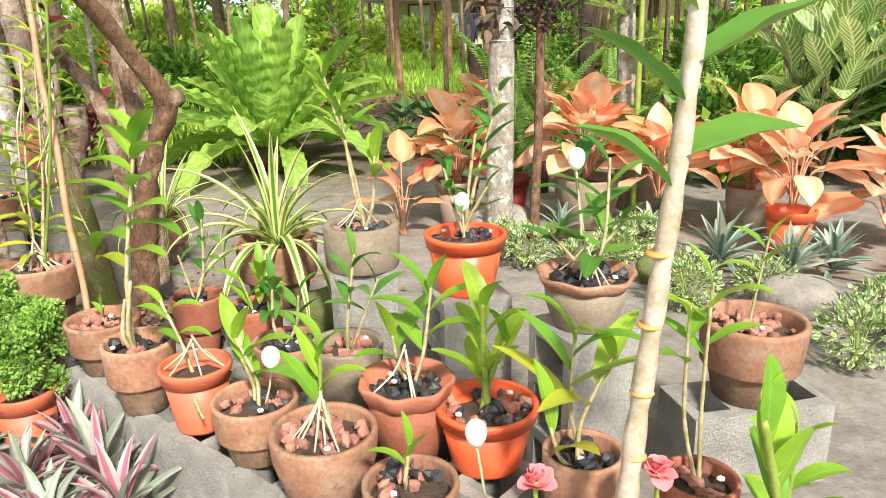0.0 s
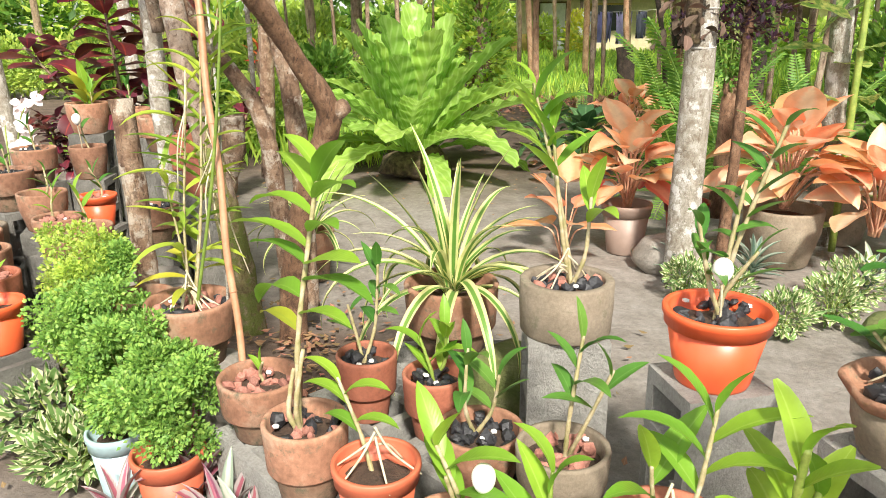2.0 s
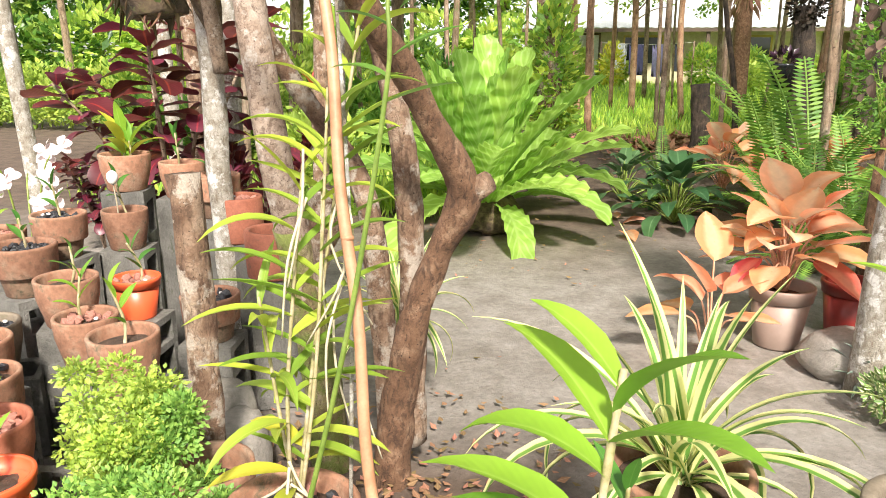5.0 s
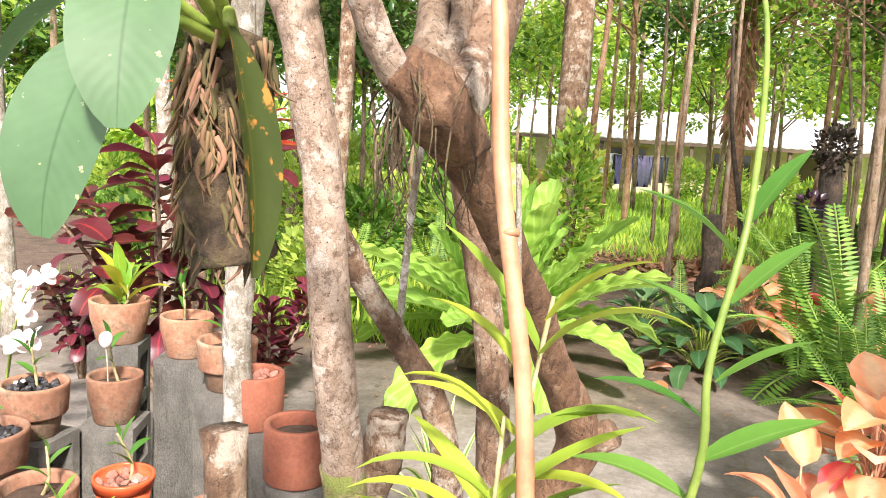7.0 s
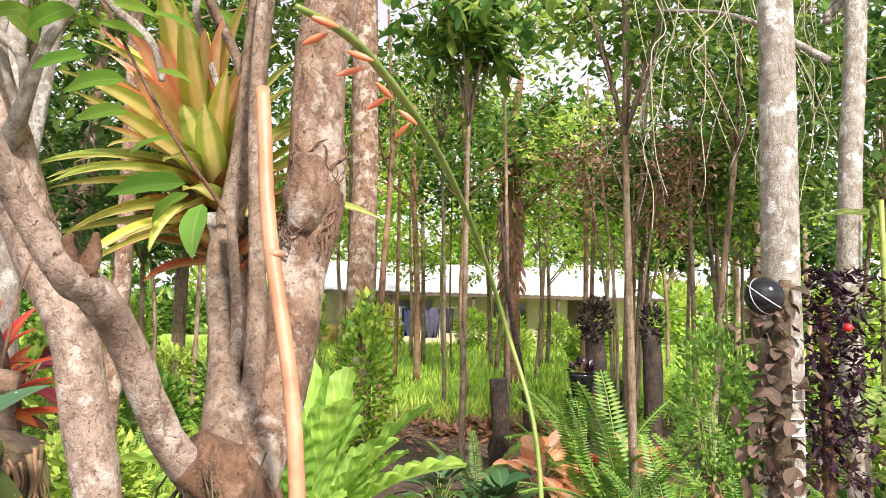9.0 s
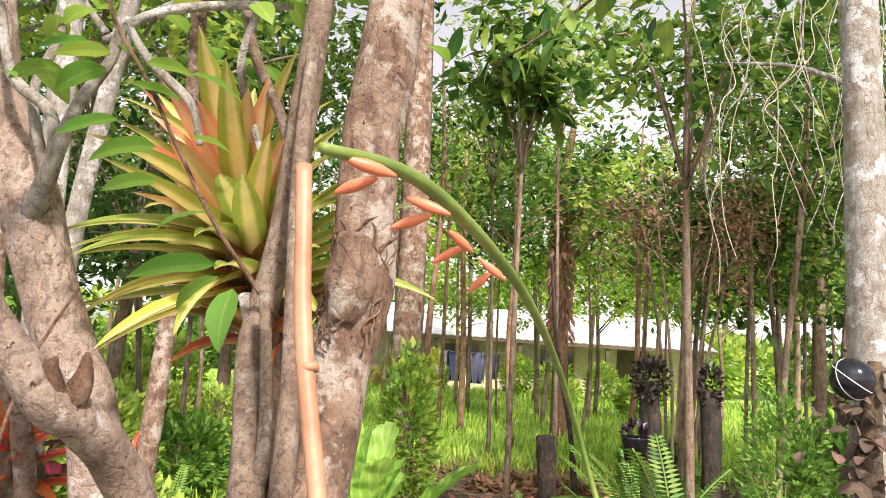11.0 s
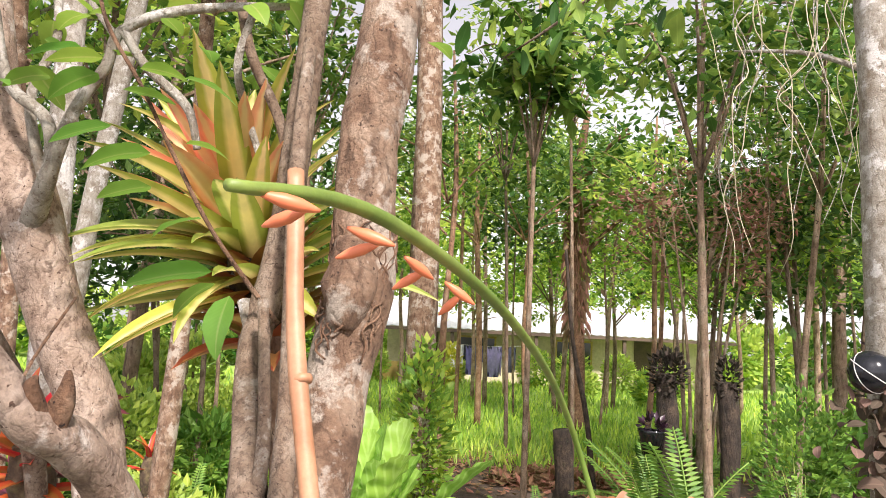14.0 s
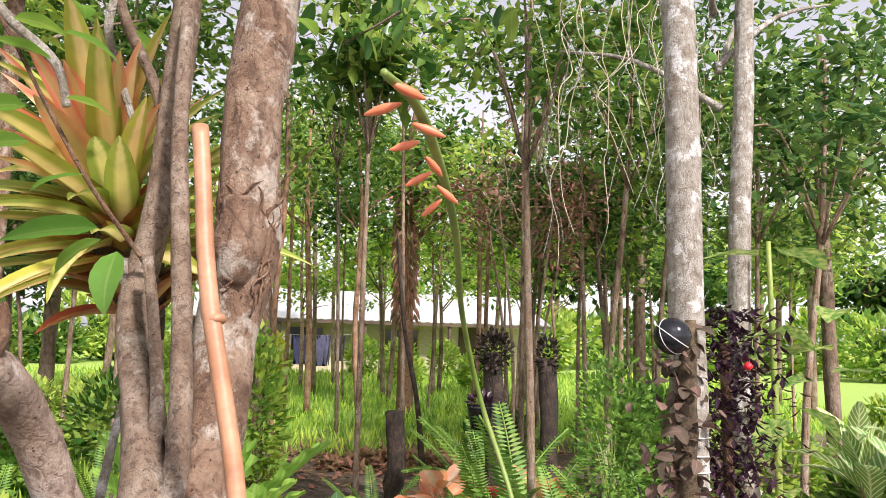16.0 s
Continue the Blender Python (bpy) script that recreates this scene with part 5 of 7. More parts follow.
L_TALL = blades("tall_stem_blade", G_DARKORCH, lance, 0.09, 0.024, (0.3, 0.7), 0.3, 0.02, 2)
for k in range(9):
    q = tall[2].lerp(tall[4], k / 8) - Vector((0, 0, 0.02))
    part("leaf", L_TALL[k % 2], None, o, m=aim(q, (75 if k % 2 else -75) + RND.uniform(-20, 20), 22 + 4 * k, RND.uniform(-10, 10), RND.uniform(0.85, 1.15)))
bud = Shape()
bud.lathe([(0.0005, 0), (0.0011, 0.002), (0.0019, 0.006), (0.0018, 0.01), (0.0009, 0.0135), (0.0004, 0.015)], 12)
BUD = bud.mesh("bud", G_BUD)
for k, (f, az) in enumerate(((0.02, 50), (0.15, -80), (0.27, 75), (0.4, -50), (0.52, 100), (0.66, -95), (0.8, 60), (0.93, -70))):
    q = tall[8].lerp(tall[10], 0.3 + 0.7 * f) + Vector((0, 0, 0.004 * math.sin(3 * f)))
    part("bud", BUD, None, o, "salmon pink flower bud", m=Matrix.Translation(q) @ pose(0, 0, 0, 0, 0, az) @ pose(0, 0, 0, -128 + 30 * f, 0, 0))
sh = Shape()
sh.tube([Vector((0.1, 0.02, -0.02)), Vector((0.09, 0.1, 0.5)), Vector((0.05, 0.17, 1.0))], [0.004, 0.004, 0.003], 6)
part("support_stick", sh, BARK_PALE, o, "thin pale support stick")

sh = Shape()
sh.tube([(-1.7, 2.62, -0.03), (-1.705, 2.63, 0.35), (-1.7, 2.625, 0.7), (-1.715, 2.635, 1.0)], [0.043, 0.038, 0.036, 0.037], 14, 0.25, 2)
t = thing("cut_post", (0, 0, 0), "short cut tree post with rough peeling bark", "post")
part("log", sh, BARK_TAN, t)

# ---- pots on upright blocks at the back left ----
def rack(x, y, rim, d, kind, mat, height, plant=True, label=""):
    base = rim - height
    if base > 0.3:
        t = thing("hollow_block", (x, y, 0), "grey hollow concrete block standing on end", "concrete block", "blocks that carry the pots", RND.uniform(-30, 30))
        part("cement_body", BLOCK_OLD_SHADED, None, t, m=pose(0, 0, base / 2, 0, 90, 0) @ Matrix.Diagonal((base / 0.4, 0.9, 0.75, 1)) @ pose(0, 0, -0.12))
    else:
        t = thing("hollow_block", (x, y, 0), "grey hollow concrete block lying under a pot", "concrete block", "blocks that carry the pots", RND.uniform(-30, 30))
        part("cement_body", BLOCK_OLD_SHADED, None, t, m=Matrix.Diagonal((0.8, 1, base / 0.24, 1)))
    g = pot(x, y, rim, d, base, kind, mat, RND.choice(["chips", "soil", "coal"]), label)
    if plant:
        orchid(g, [(RND.uniform(-0.03, 0.03), RND.uniform(-0.02, 0.02), RND.uniform(0.12, 0.2))], RND.choice([3, 4, 5]), RND.uniform(0, 180), 0.62, RND.choice([L_ORCH, L_DARK]), el=50, bare=0.3)
    return g


rack(-2.11, 3.66, 0.74, 0.19, "tub", TERRA_RED, 0.17, False, "square-sided red clay pot on an upright block")
rack(-1.9, 3.5, 0.66, 0.2, "tub", TERRA_RED, 0.17, False, "plain red clay pot on an upright block")
rack(-2.26, 3.78, 0.8, 0.2, "stepped", TERRA, 0.17)
rack(-2.5, 3.95, 0.82, 0.19, "bowl", TERRA, 0.15)
g = rack(-2.8, 4.0, 0.84, 0.22, "bowl", TERRA, 0.16, False)
orchid(g, [(0.0, 0.0, 0.1), (0.03, 0, 0.08)], (6, 5), 20, 1.35, L_YEL + L_ORCH, el=42, bare=0.1, label="orchid with broad yellow-green leaves")
rack(-2.62, 3.7, 0.66, 0.18, "bowl", TERRA, 0.16)
rack(-2.76, 3.5, 0.68, 0.2, "stepped", TERRA, 0.17)
rack(-2.73, 3.27, 0.62, 0.22, "stepped", TERRA, 0.18)
rack(-2.46, 3.13, 0.56, 0.2, "bowl", TERRA, 0.16)
rack(-2.28, 2.97, 0.5, 0.19, "bowl", TERRA, 0.16)
rack(-2.08, 2.86, 0.5, 0.2, "bowl", TERRA, 0.17)
rack(-2.04, 3.28, 0.48, 0.2, "stepped", TERRA, 0.16, False)
rack(-2.36, 3.35, 0.5, 0.17, "plastic", PLASTIC, 0.15)
rack(-3.05, 3.5, 0.6, 0.22, "stepped", TERRA, 0.17)
rack(-3.02, 3.2, 0.5, 0.2, "bowl", TERRA, 0.16)
rack(-2.5, 2.78, 0.48, 0.2, "stepped", TERRA, 0.17)
rack(-2.3, 2.58, 0.48, 0.2, "stepped", TERRA, 0.17)
rack(-2.14, 2.42, 0.45, 0.2, "bowl", TERRA_RED, 0.17)
rack(-2.0, 2.27, 0.42, 0.18, "plastic", PLASTIC, 0.16)
rack(-2.66, 2.98, 0.44, 0.22, "bowl", CLAY_GREY, 0.17, False)
pot(-1.58, 2.4, 0.42, 0.2, 0.1, "bowl", TERRA, "soil", "brown clay pot half hidden behind the curly fern")
boulder("cement_lump", (-1.58, 2.4, 0), (0.12, 0.12, 0.11), STONE, 8, "rounded cement lump under a clay pot")
boulder("cement_lump", (-1.95, 3.05, 0), (0.16, 0.12, 0.26), STONE, 9, "rough grey cement lump by the pots")
boulder("cement_lump", (-1.8, 2.95, 0), (0.1, 0.1, 0.22), STONE, 10, "rough grey cement lump by the pots")
eggshell((-2.6, 3.62, 0.8), (-2.62, 3.66, 0.62))

# white and pink orchid flowers at the far left
o = thing("orchid", (-3.6, 4.3, 0), "blush white orchid flowers on thin arching stems", "orchid")
ms = blades("petal", WHITE_PINK, oval, 0.06, 0.05, (0.3, 0.8), 0.15, 0.08, 2, 5)
for i in range(4):
    sh = Shape()
    e = Vector((RND.uniform(-0.3, 0.3), RND.uniform(-0.2, 0.2), RND.uniform(0.6, 0.85)))
    sh.tube([(0, 0, -0.01), e * 0.6 + Vector((0, 0, 0.15)), e], [0.006, 0.005, 0.003], 5)
    part("stem", sh, CANE_GREEN, o)
    for k in range(3):
        c = e + Vector((RND.uniform(-0.12, 0.12), RND.uniform(-0.1, 0.1), RND.uniform(-0.14, 0.06)))
        for j in range(5):
            part("petal", RND.choice(ms), None, o, m=Matrix.Translation(c) @ pose(0, 0, 0, 60, 0, RND.uniform(-60, 60)) @ pose(0, 0, 0, 0, 0, 72 * j) @ pose(0, 0, 0, 15))


# ---- bird's nest fern ----
def nest_fern(p, n, size, label):
    o = thing("nest_fern", p, label, "fern")
    ms = blades("frond_blade", G_FERN, spatula, 1.0, 0.2, (0.15, 0.4, 0.8, 1.5), 0.5, 0.13, 9, 60, 2)
    for i in range(n):
        f = i / n
        el = 86 - 60 * f + RND.uniform(-9, 9)
        part("frond", ms[min(3, int(f * 3.4 + RND.uniform(0, 0.9)))], None, o, m=aim(Vector((RND.uniform(-0.07, 0.07), RND.uniform(-0.07, 0.07), 0.12)), 137.5 * i, el, RND.uniform(-14, 14), size * RND.uniform(0.78, 1.1)))
    s = Shape()
    s.lathe([(0.2, 0), (0.3, 0.05), (0.28, 0.16), (0.16, 0.24), (0.05, 0.26)], 20)
    for v in s.v:
        v += Vector((1, 1, 0.3)) * 0.05 * noise.noise(v * 9)
    part("root_mass", s, HUSK, o, "dark fibrous root mass")


nest_fern((-1.5, 6.4, 0), 48, 1.27, "large bird's nest fern with wavy light green fronds")

# ---- the forked tree in the yard ----
tree = thing("yard_tree", (0, 0, 0), "many-stemmed yard tree with bent, knotted tan trunks", "tree")


def limb(name, pts, radii, mat, seed, n=14, rough=0.16, label=""):
    s = Shape()
    s.tube([Vector(p) for p in pts], radii, n, rough, seed, True, 7)
    return part(name, s, mat, tree, label)


limb("dark_stem", [(-1.36, 3.06, -0.05), (-1.33, 3.04, 0.25), (-1.265, 3.01, 0.55), (-1.2, 3.0, 0.74), (-1.125, 2.97, 0.92), (-1.19, 2.87, 1.1), (-1.25, 2.74, 1.27), (-1.315, 2.58, 1.43), (-1.37, 2.47, 1.54)], [0.062, 0.05, 0.042, 0.038, 0.046, 0.033, 0.031, 0.031, 0.04], BARK_DARK, 1, 16, 0.22, "dark bent stem with a knotted elbow")
limb("elbow_knot", [(-1.13, 2.99, 0.9), (-1.06, 2.96, 0.95)], [0.04, 0.028], BARK_TAN, 2)
limb("fork_knot", [(-1.33, 2.52, 1.48), (-1.37, 2.47, 1.54), (-1.41, 2.44, 1.58)], [0.036, 0.047, 0.032], BARK_DARK, 3, 16, 0.3)
limb("main_trunk", [(-1.355, 2.49, 1.53), (-1.325, 2.58, 1.62), (-1.31, 2.68, 1.79), (-1.29, 2.7, 1.936), (-1.292, 2.72, 2.124), (-1.274, 2.75, 2.317), (-1.25, 2.85, 2.8), (-1.2, 3.0, 3.5)], [0.046, 0.04, 0.042, 0.046, 0.042, 0.044, 0.042, 0.03], BARK_TAN, 4, 22, 0.1, "thick tan main trunk with flaking bark")
limb("knot_swelling", [(-1.305, 2.67, 1.87), (-1.3, 2.662, 1.92), (-1.298, 2.68, 1.98)], [0.026, 0.042, 0.026], BARK_TAN, 5, 12, 0.35)
limb("stem", [(-1.38, 2.48, 1.56), (-1.4, 2.6, 1.68), (-1.44, 2.75, 1.82), (-1.42, 2.8, 2.0), (-1.405, 2.85, 2.34), (-1.38, 2.95, 3.0)], [0.03, 0.023, 0.022, 0.0225, 0.022, 0.018], BARK_STEM, 6)
limb("stem_stub", [(-1.44, 2.76, 1.84), (-1.465, 2.78, 1.9)], [0.012, 0.01], BARK_PALE, 7, 10)
limb("stem", [(-1.36, 2.5, 1.56), (-1.355, 2.57, 1.68), (-1.37, 2.65, 1.86), (-1.39, 2.72, 2.06), (-1.4, 2.8, 2.3)], [0.02, 0.014, 0.013, 0.012, 0.01], BARK_STEM, 8)
limb("stem", [(-1.385, 2.52, 1.58), (-1.385, 2.6, 1.72), (-1.42, 2.7, 1.9)], [0.012, 0.009, 0.007], BARK_STEM, 9, 8)
limb("side_branch", [(-1.375, 2.46, 1.53), (-1.4, 2.45, 1.549), (-1.431, 2.41, 1.608), (-1.464, 2.36, 1.714), (-1.478, 2.31, 1.76), (-1.495, 2.27, 1.783), (-1.527, 2.24, 1.843), (-1.539, 2.21, 1.889), (-1.553, 2.19, 1.928), (-1.59, 2.17, 2.03), (-1.63, 2.16, 2.16)], [0.03, 0.024, 0.019, 0.0185, 0.0205, 0.0175, 0.0118, 0.0112, 0.0112, 0.0105, 0.009], BARK_SMOOTH, 10, 14, 0.22)
limb("branch_stub", [(-1.487, 2.285, 1.775), (-1.472, 2.275, 1.8), (-1.47, 2.272, 1.822)], [0.013, 0.008, 0.002], BARK_DARK, 11, 10, 0.5)
limb("branch_stub", [(-1.49, 2.27, 1.785), (-1.49, 2.26, 1.808), (-1.486, 2.257, 1.818)], [0.011, 0.006, 0.0015], BARK_DARK, 23, 8, 0.5)
limb("left_trunk", [(-1.57, 3.12, -0.05), (-1.585, 3.08, 0.4), (-1.61, 2.98, 0.8), (-1.618, 2.92, 1.01), (-1.637, 2.9, 1.23), (-1.655, 2.9, 1.415), (-1.69, 2.9, 1.585), (-1.72, 2.9, 1.715), (-1.79, 2.9, 1.86), (-1.86, 2.9, 2.047), (-1.925, 2.9, 2.2), (-1.959, 2.9, 2.361), (-1.975, 2.9, 2.5), (-2.02, 2.95, 3.1)], [0.062, 0.05, 0.045, 0.043, 0.041, 0.04, 0.041, 0.042, 0.045, 0.05, 0.041, 0.036, 0.035, 0.026], BARK_SMOOTH, 12, 20, 0.08, "pale tan left trunk with moss near its foot")
limb("moss_foot", [(-1.568, 3.12, -0.04), (-1.588, 3.075, 0.4), (-1.612, 2.98, 0.8)], [0.07, 0.054, 0.047], BARK_MOSS, 13, 16, 0.16, "mossy trunk foot")
limb("back_branch", [(-2.05, 3.5, 1.2), (-2.06, 3.4, 1.6), (-2.14, 3.3, 1.85), (-2.28, 3.25, 2.15), (-2.4, 3.2, 2.6)], [0.026, 0.024, 0.022, 0.02, 0.016], BARK_STEM, 25, 10)
limb("cross_stem", [(-1.36, 3.12, 0.0), (-1.39, 3.08, 0.6), (-1.418, 3.05, 0.894), (-1.513, 3.04, 1.06), (-1.594, 3.0, 1.2), (-1.64, 2.93, 1.33)], [0.045, 0.036, 0.031, 0.027, 0.025, 0.022], BARK_TAN, 14)
limb("cut_stub", [(-1.6, 3.1, 0.6), (-1.54, 3.05, 0.82), (-1.53, 3.04, 0.9)], [0.04, 0.045, 0.04], BARK_TAN, 15, 12, 0.4)
limb("pale_stem", [(-1.31, 3.12, 0.1), (-1.3, 3.12, 0.6), (-1.31, 3.11, 0.9), (-1.33, 3.1, 1.09), (-1.365, 3.09, 1.26), (-1.4, 3.06, 1.4), (-1.47, 3.0, 1.9)], [0.05, 0.038, 0.037, 0.035, 0.032, 0.03, 0.02], BARK_TAN, 16)
limb("thin_branch", [(-1.84, 2.88, 2.0), (-1.775, 2.8, 2.084), (-1.751, 2.8, 2.174), (-1.71, 2.8, 2.25), (-1.69, 2.8, 2.31), (-1.596, 2.8, 2.35), (-1.44, 2.82, 2.375)], [0.02, 0.013, 0.0095, 0.009, 0.0085, 0.008, 0.006], BARK_PALE, 17, 10)
limb("thin_branch", [(-1.775, 2.8, 2.084), (-1.79, 2.8, 2.16), (-1.86, 2.81, 2.22), (-1.9, 2.82, 2.34)], [0.011, 0.01, 0.009, 0.007], BARK_PALE, 18, 8)
limb("thin_branch", [(-1.69, 2.8, 2.31), (-1.647, 2.8, 2.252), (-1.581, 2.8, 2.193), (-1.562, 2.81, 2.13)], [0.008, 0.0075, 0.007, 0.006], BARK_PALE, 19, 8)
limb("thin_branch", [(-1.5, 2.83, 2.36), (-1.52, 2.84, 2.28), (-1.5, 2.85, 2.2), (-1.47, 2.86, 2.12)], [0.007, 0.007, 0.0065, 0.006], BARK_PALE, 26, 8)
limb("thin_branch", [(-1.53, 2.84, 2.42), (-1.5, 2.84, 2.3), (-1.45, 2.85, 2.2), (-1.42, 2.84, 2.1)], [0.009, 0.009, 0.009, 0.009], BARK_STEM, 27, 8)
limb("thin_branch", [(-1.8, 2.84, 2.06), (-1.84, 2.84, 2.2), (-1.82, 2.86, 2.32), (-1.86, 2.9, 2.45)], [0.009, 0.008, 0.007, 0.006], BARK_PALE, 28, 8)
limb("twig", [(-1.69, 2.69, 2.36), (-1.669, 2.7, 2.279), (-1.613, 2.7, 2.191), (-1.565, 2.7, 2.105), (-1.501, 2.7, 1.997), (-1.445, 2.72, 1.92), (-1.41, 2.76, 1.87)], [0.0028, 0.003, 0.003, 0.003, 0.0032, 0.0035, 0.004], BARK_DARK, 29, 7)
limb("pale_stick", [(-1.6, 3.42, 0.9), (-1.59, 3.4, 1.14), (-1.55, 3.32, 1.47), (-1.52, 3.4, 1.7)], [0.011, 0.011, 0.01, 0.009], BARK_PALE, 20, 8)

# dead clinging roots round the swelling of the main trunk
line = [Vector(p) for p in ((-1.31, 2.68, 1.79), (-1.3, 2.69, 1.87), (-1.29, 2.7, 1.936), (-1.291, 2.71, 2.02))]
LINE, _r = smooth(line, [0] * 4, 8)
cr = Shape()
for i in range(46):
    a, k0, n = radians(RND.uniform(-165, -15)), RND.randrange(4, 20), RND.randrange(4, 9)
    pts = []
    for k in range(k0, min(k0 + n, len(LINE) - 1)):
        a += RND.gauss(0, 0.2)
        pts.append(LINE[k] + Vector((math.cos(a), math.sin(a), 0)) * (0.046 + RND.uniform(-0.002, 0.003)))
    if len(pts) > 2:
        cr.tube(pts, [0.0016] * (len(pts) - 1) + [0.0006], 5, 0.3, i, True, 3)
tagged(part("clinging_root", cr, BARK_DARK, tree, "dead brown clinging roots"), kind="stuff")

# fine roots on the knots of the dark stem
rs = Shape()
for i in range(34):
    a = RND.uniform(0, 6.283)
    c = Vector((-1.37, 2.46, 1.53)) + Vector((math.cos(a) * 0.05, math.sin(a) * 0.05, RND.uniform(-0.06, 0.05)))
    rs.tube([c, c + Vector((RND.uniform(-0.03, 0.03), RND.uniform(-0.03, 0.01), -0.05)), c + Vector((RND.uniform(-0.03, 0.04), RND.uniform(-0.02, 0.05), -0.12))], [0.0013, 0.0012, 0.0007], 4)
tagged(part("rootlet", rs, HUSK, tree), kind="stuff")

# broad leaves of the yard tree: those of the twig one by one, then the loose tufts above
L_BROAD = blades("broad_blade", G_PLUMERIA, teardrop, 0.074, 0.042, (0.3, 0.7), 0.2, 0.05, 2, 8, 2)
spec = [((-1.66, 2.68, 2.22), 100, -4, 10, 1.0), ((-1.69, 2.68, 2.28), 60, 8, -10, 0.9), ((-1.655, 2.66, 2.19), 75, -8, 8, 1.1), ((-1.62, 2.66, 2.17), -60, 2, 0, 0.95), ((-1.63, 2.66, 2.12), 90, -12, 0, 1.15), ((-1.575, 2.66, 2.085), 100, -3, 12, 1.2), ((-1.6, 2.66, 2.2), -75, 8, -8, 0.9), ((-1.54, 2.66, 2.19), -80, -6, 10, 1.1), ((-1.53, 2.66, 2.1), -85, 0, 0, 0.85), ((-1.57, 2.66, 2.04), 80, -6, 10, 1.05), ((-1.5, 2.66, 2.0), 85, -4, -12, 1.0), ((-1.475, 2.64, 1.93), 95, -6, 18, 1.5), ((-1.47, 2.64, 1.915), 75, -22, 0, 1.0), ((-1.45, 2.64, 1.9), 150, -62, 0, 1.15), ((-1.7, 2.7, 2.24), 120, -15, 0, 1.0), ((-1.73, 2.68, 2.19), 80, 4, 8, 0.95)]
for p, n, r in (((-1.66, 2.75, 2.3), 9, 0.1), ((-1.78, 2.72, 2.27), 9, 0.09), ((-1.5, 2.85, 2.42), 9, 0.14), ((-1.84, 2.7, 2.12), 5, 0.06), ((-1.7, 2.6, 2.5), 14, 0.2), ((-1.45, 2.9, 2.6), 12, 0.22)):
    for _ in range(n):
        spec.append((Vector(p) + Vector((RND.gauss(0, r), RND.gauss(0, r), RND.gauss(0, r * 0.6))), RND.uniform(0, 360), RND.uniform(-35, 25), RND.uniform(-30, 30), RND.uniform(0.7, 1.15)))
leaves_on(tree, L_BROAD, spec)

# ---- bromeliad on the stem ----
def bromeliad(p, n, size, tilt, kinds, label):
    o = thing("bromeliad", p, label, "bromeliad")
    m0 = pose(0, 0, 0, *tilt)
    for i in range(n):
        f = i / n
        k = kinds[0] if (f < 0.45 and i % 3 != 1) else kinds[1]
        m = m0 @ aim(Vector((0, 0, 0.02 + 0.16 * (1 - f) * size)), 137.5 * i, 74 - 62 * f + RND.uniform(-9, 9), RND.uniform(-12, 12), size * RND.uniform(0.85, 1.12))
        part("leaf", RND.choice(k), None, o, m=m)
    if len(kinds) > 2:
        for i in range(40):
            part("old_leaf", RND.choice(kinds[2]), None, o, "brown-orange leaf base", m=m0 @ aim(Vector((0, 0, 0.06 - 0.004 * i)), 137.5 * i, 74 - 1.1 * i, RND.uniform(-12, 12), size * RND.uniform(0.65, 0.95)))
    s = Shape()
    s.lathe([(0.02, -0.12), (0.05 * size, -0.02), (0.06 * size, 0.08 * size), (0.03, 0.18 * size)], 14)
    part("core", s, HUSK, o, "dark brown leaf bases", m=m0)
    return o


L_BROM = blades("bromeliad_blade", G_BROM, strap, 0.33, 0.056, (0.2, 0.5, 0.85), 0.5, 0, 3, 12)
L_BROMP = blades("pink_bromeliad_blade", G_BROM_PINK, strap, 0.27, 0.056, (0.05, 0.25), 0.5, 0, 3, 10)
L_BROMO = blades("brown_bromeliad_blade", leaf_mat("brown_bromeliad_base", (0.36, 0.12, 0.045), (0.56, 0.34, 0.11), "core", 0.45, 0.2, 0.3, 0.03), strap, 0.24, 0.075, (0.4, 0.8), 0.5, 0, 3, 8)
L_BROMR = blades("red_bromeliad_blade", G_BROM_RED, strap, 0.22, 0.042, (0.4, 0.9), 0.5, 0, 3, 10)
bromeliad((-1.475, 3.02, 1.89), 84, 0.96, (16, -16, 0), (L_BROMP, L_BROM, L_BROMO), "bromeliad with yellow-green and salmon leaves tied to a stem")
bromeliad((-2.1, 3.53, 1.42), 24, 0.9, (25, 0, 0), (L_BROMR, L_BROMR), "red bromeliad perched beside the trunk")
bromeliad((-2.9, 6.6, 0.85), 12, 0.9, (0, 0, 0), (L_BROMR, L_BROMR), "small red bromeliad among the far greenery")
sh = Shape()
sh.tube([(-2.1, 3.62, -0.03), (-2.14, 3.6, 0.7), (-2.15, 3.62, 1.4), (-2.2, 3.65, 2.6), (-2.3, 3.75, 5.6)], [0.055, 0.045, 0.042, 0.036, 0.02], 14, 0.16, 3)
t = thing("pale_trunk", (0, 0, 0), "pale slim trunk with a red bromeliad at its side", "tree")
part("trunk", sh, BARK_PALE, t)
part("crown", crown(random.Random(41), (-2.3, 3.8, 5.6), 0.9, 200, 0.13, G_FOREST_LIT, 0.7, 12), G_FOREST_LIT, t)
sh = Shape()
sh.tube([(-2.89, 6.6, -0.03), (-2.9, 6.61, 0.4), (-2.9, 6.6, 0.85)], [0.035, 0.03, 0.03], 10, 0.2, 2)
t = thing("cut_post", (0, 0, 0), "thin weathered tree post carrying a bromeliad", "post")
part("log", sh, BARK_TAN, t)

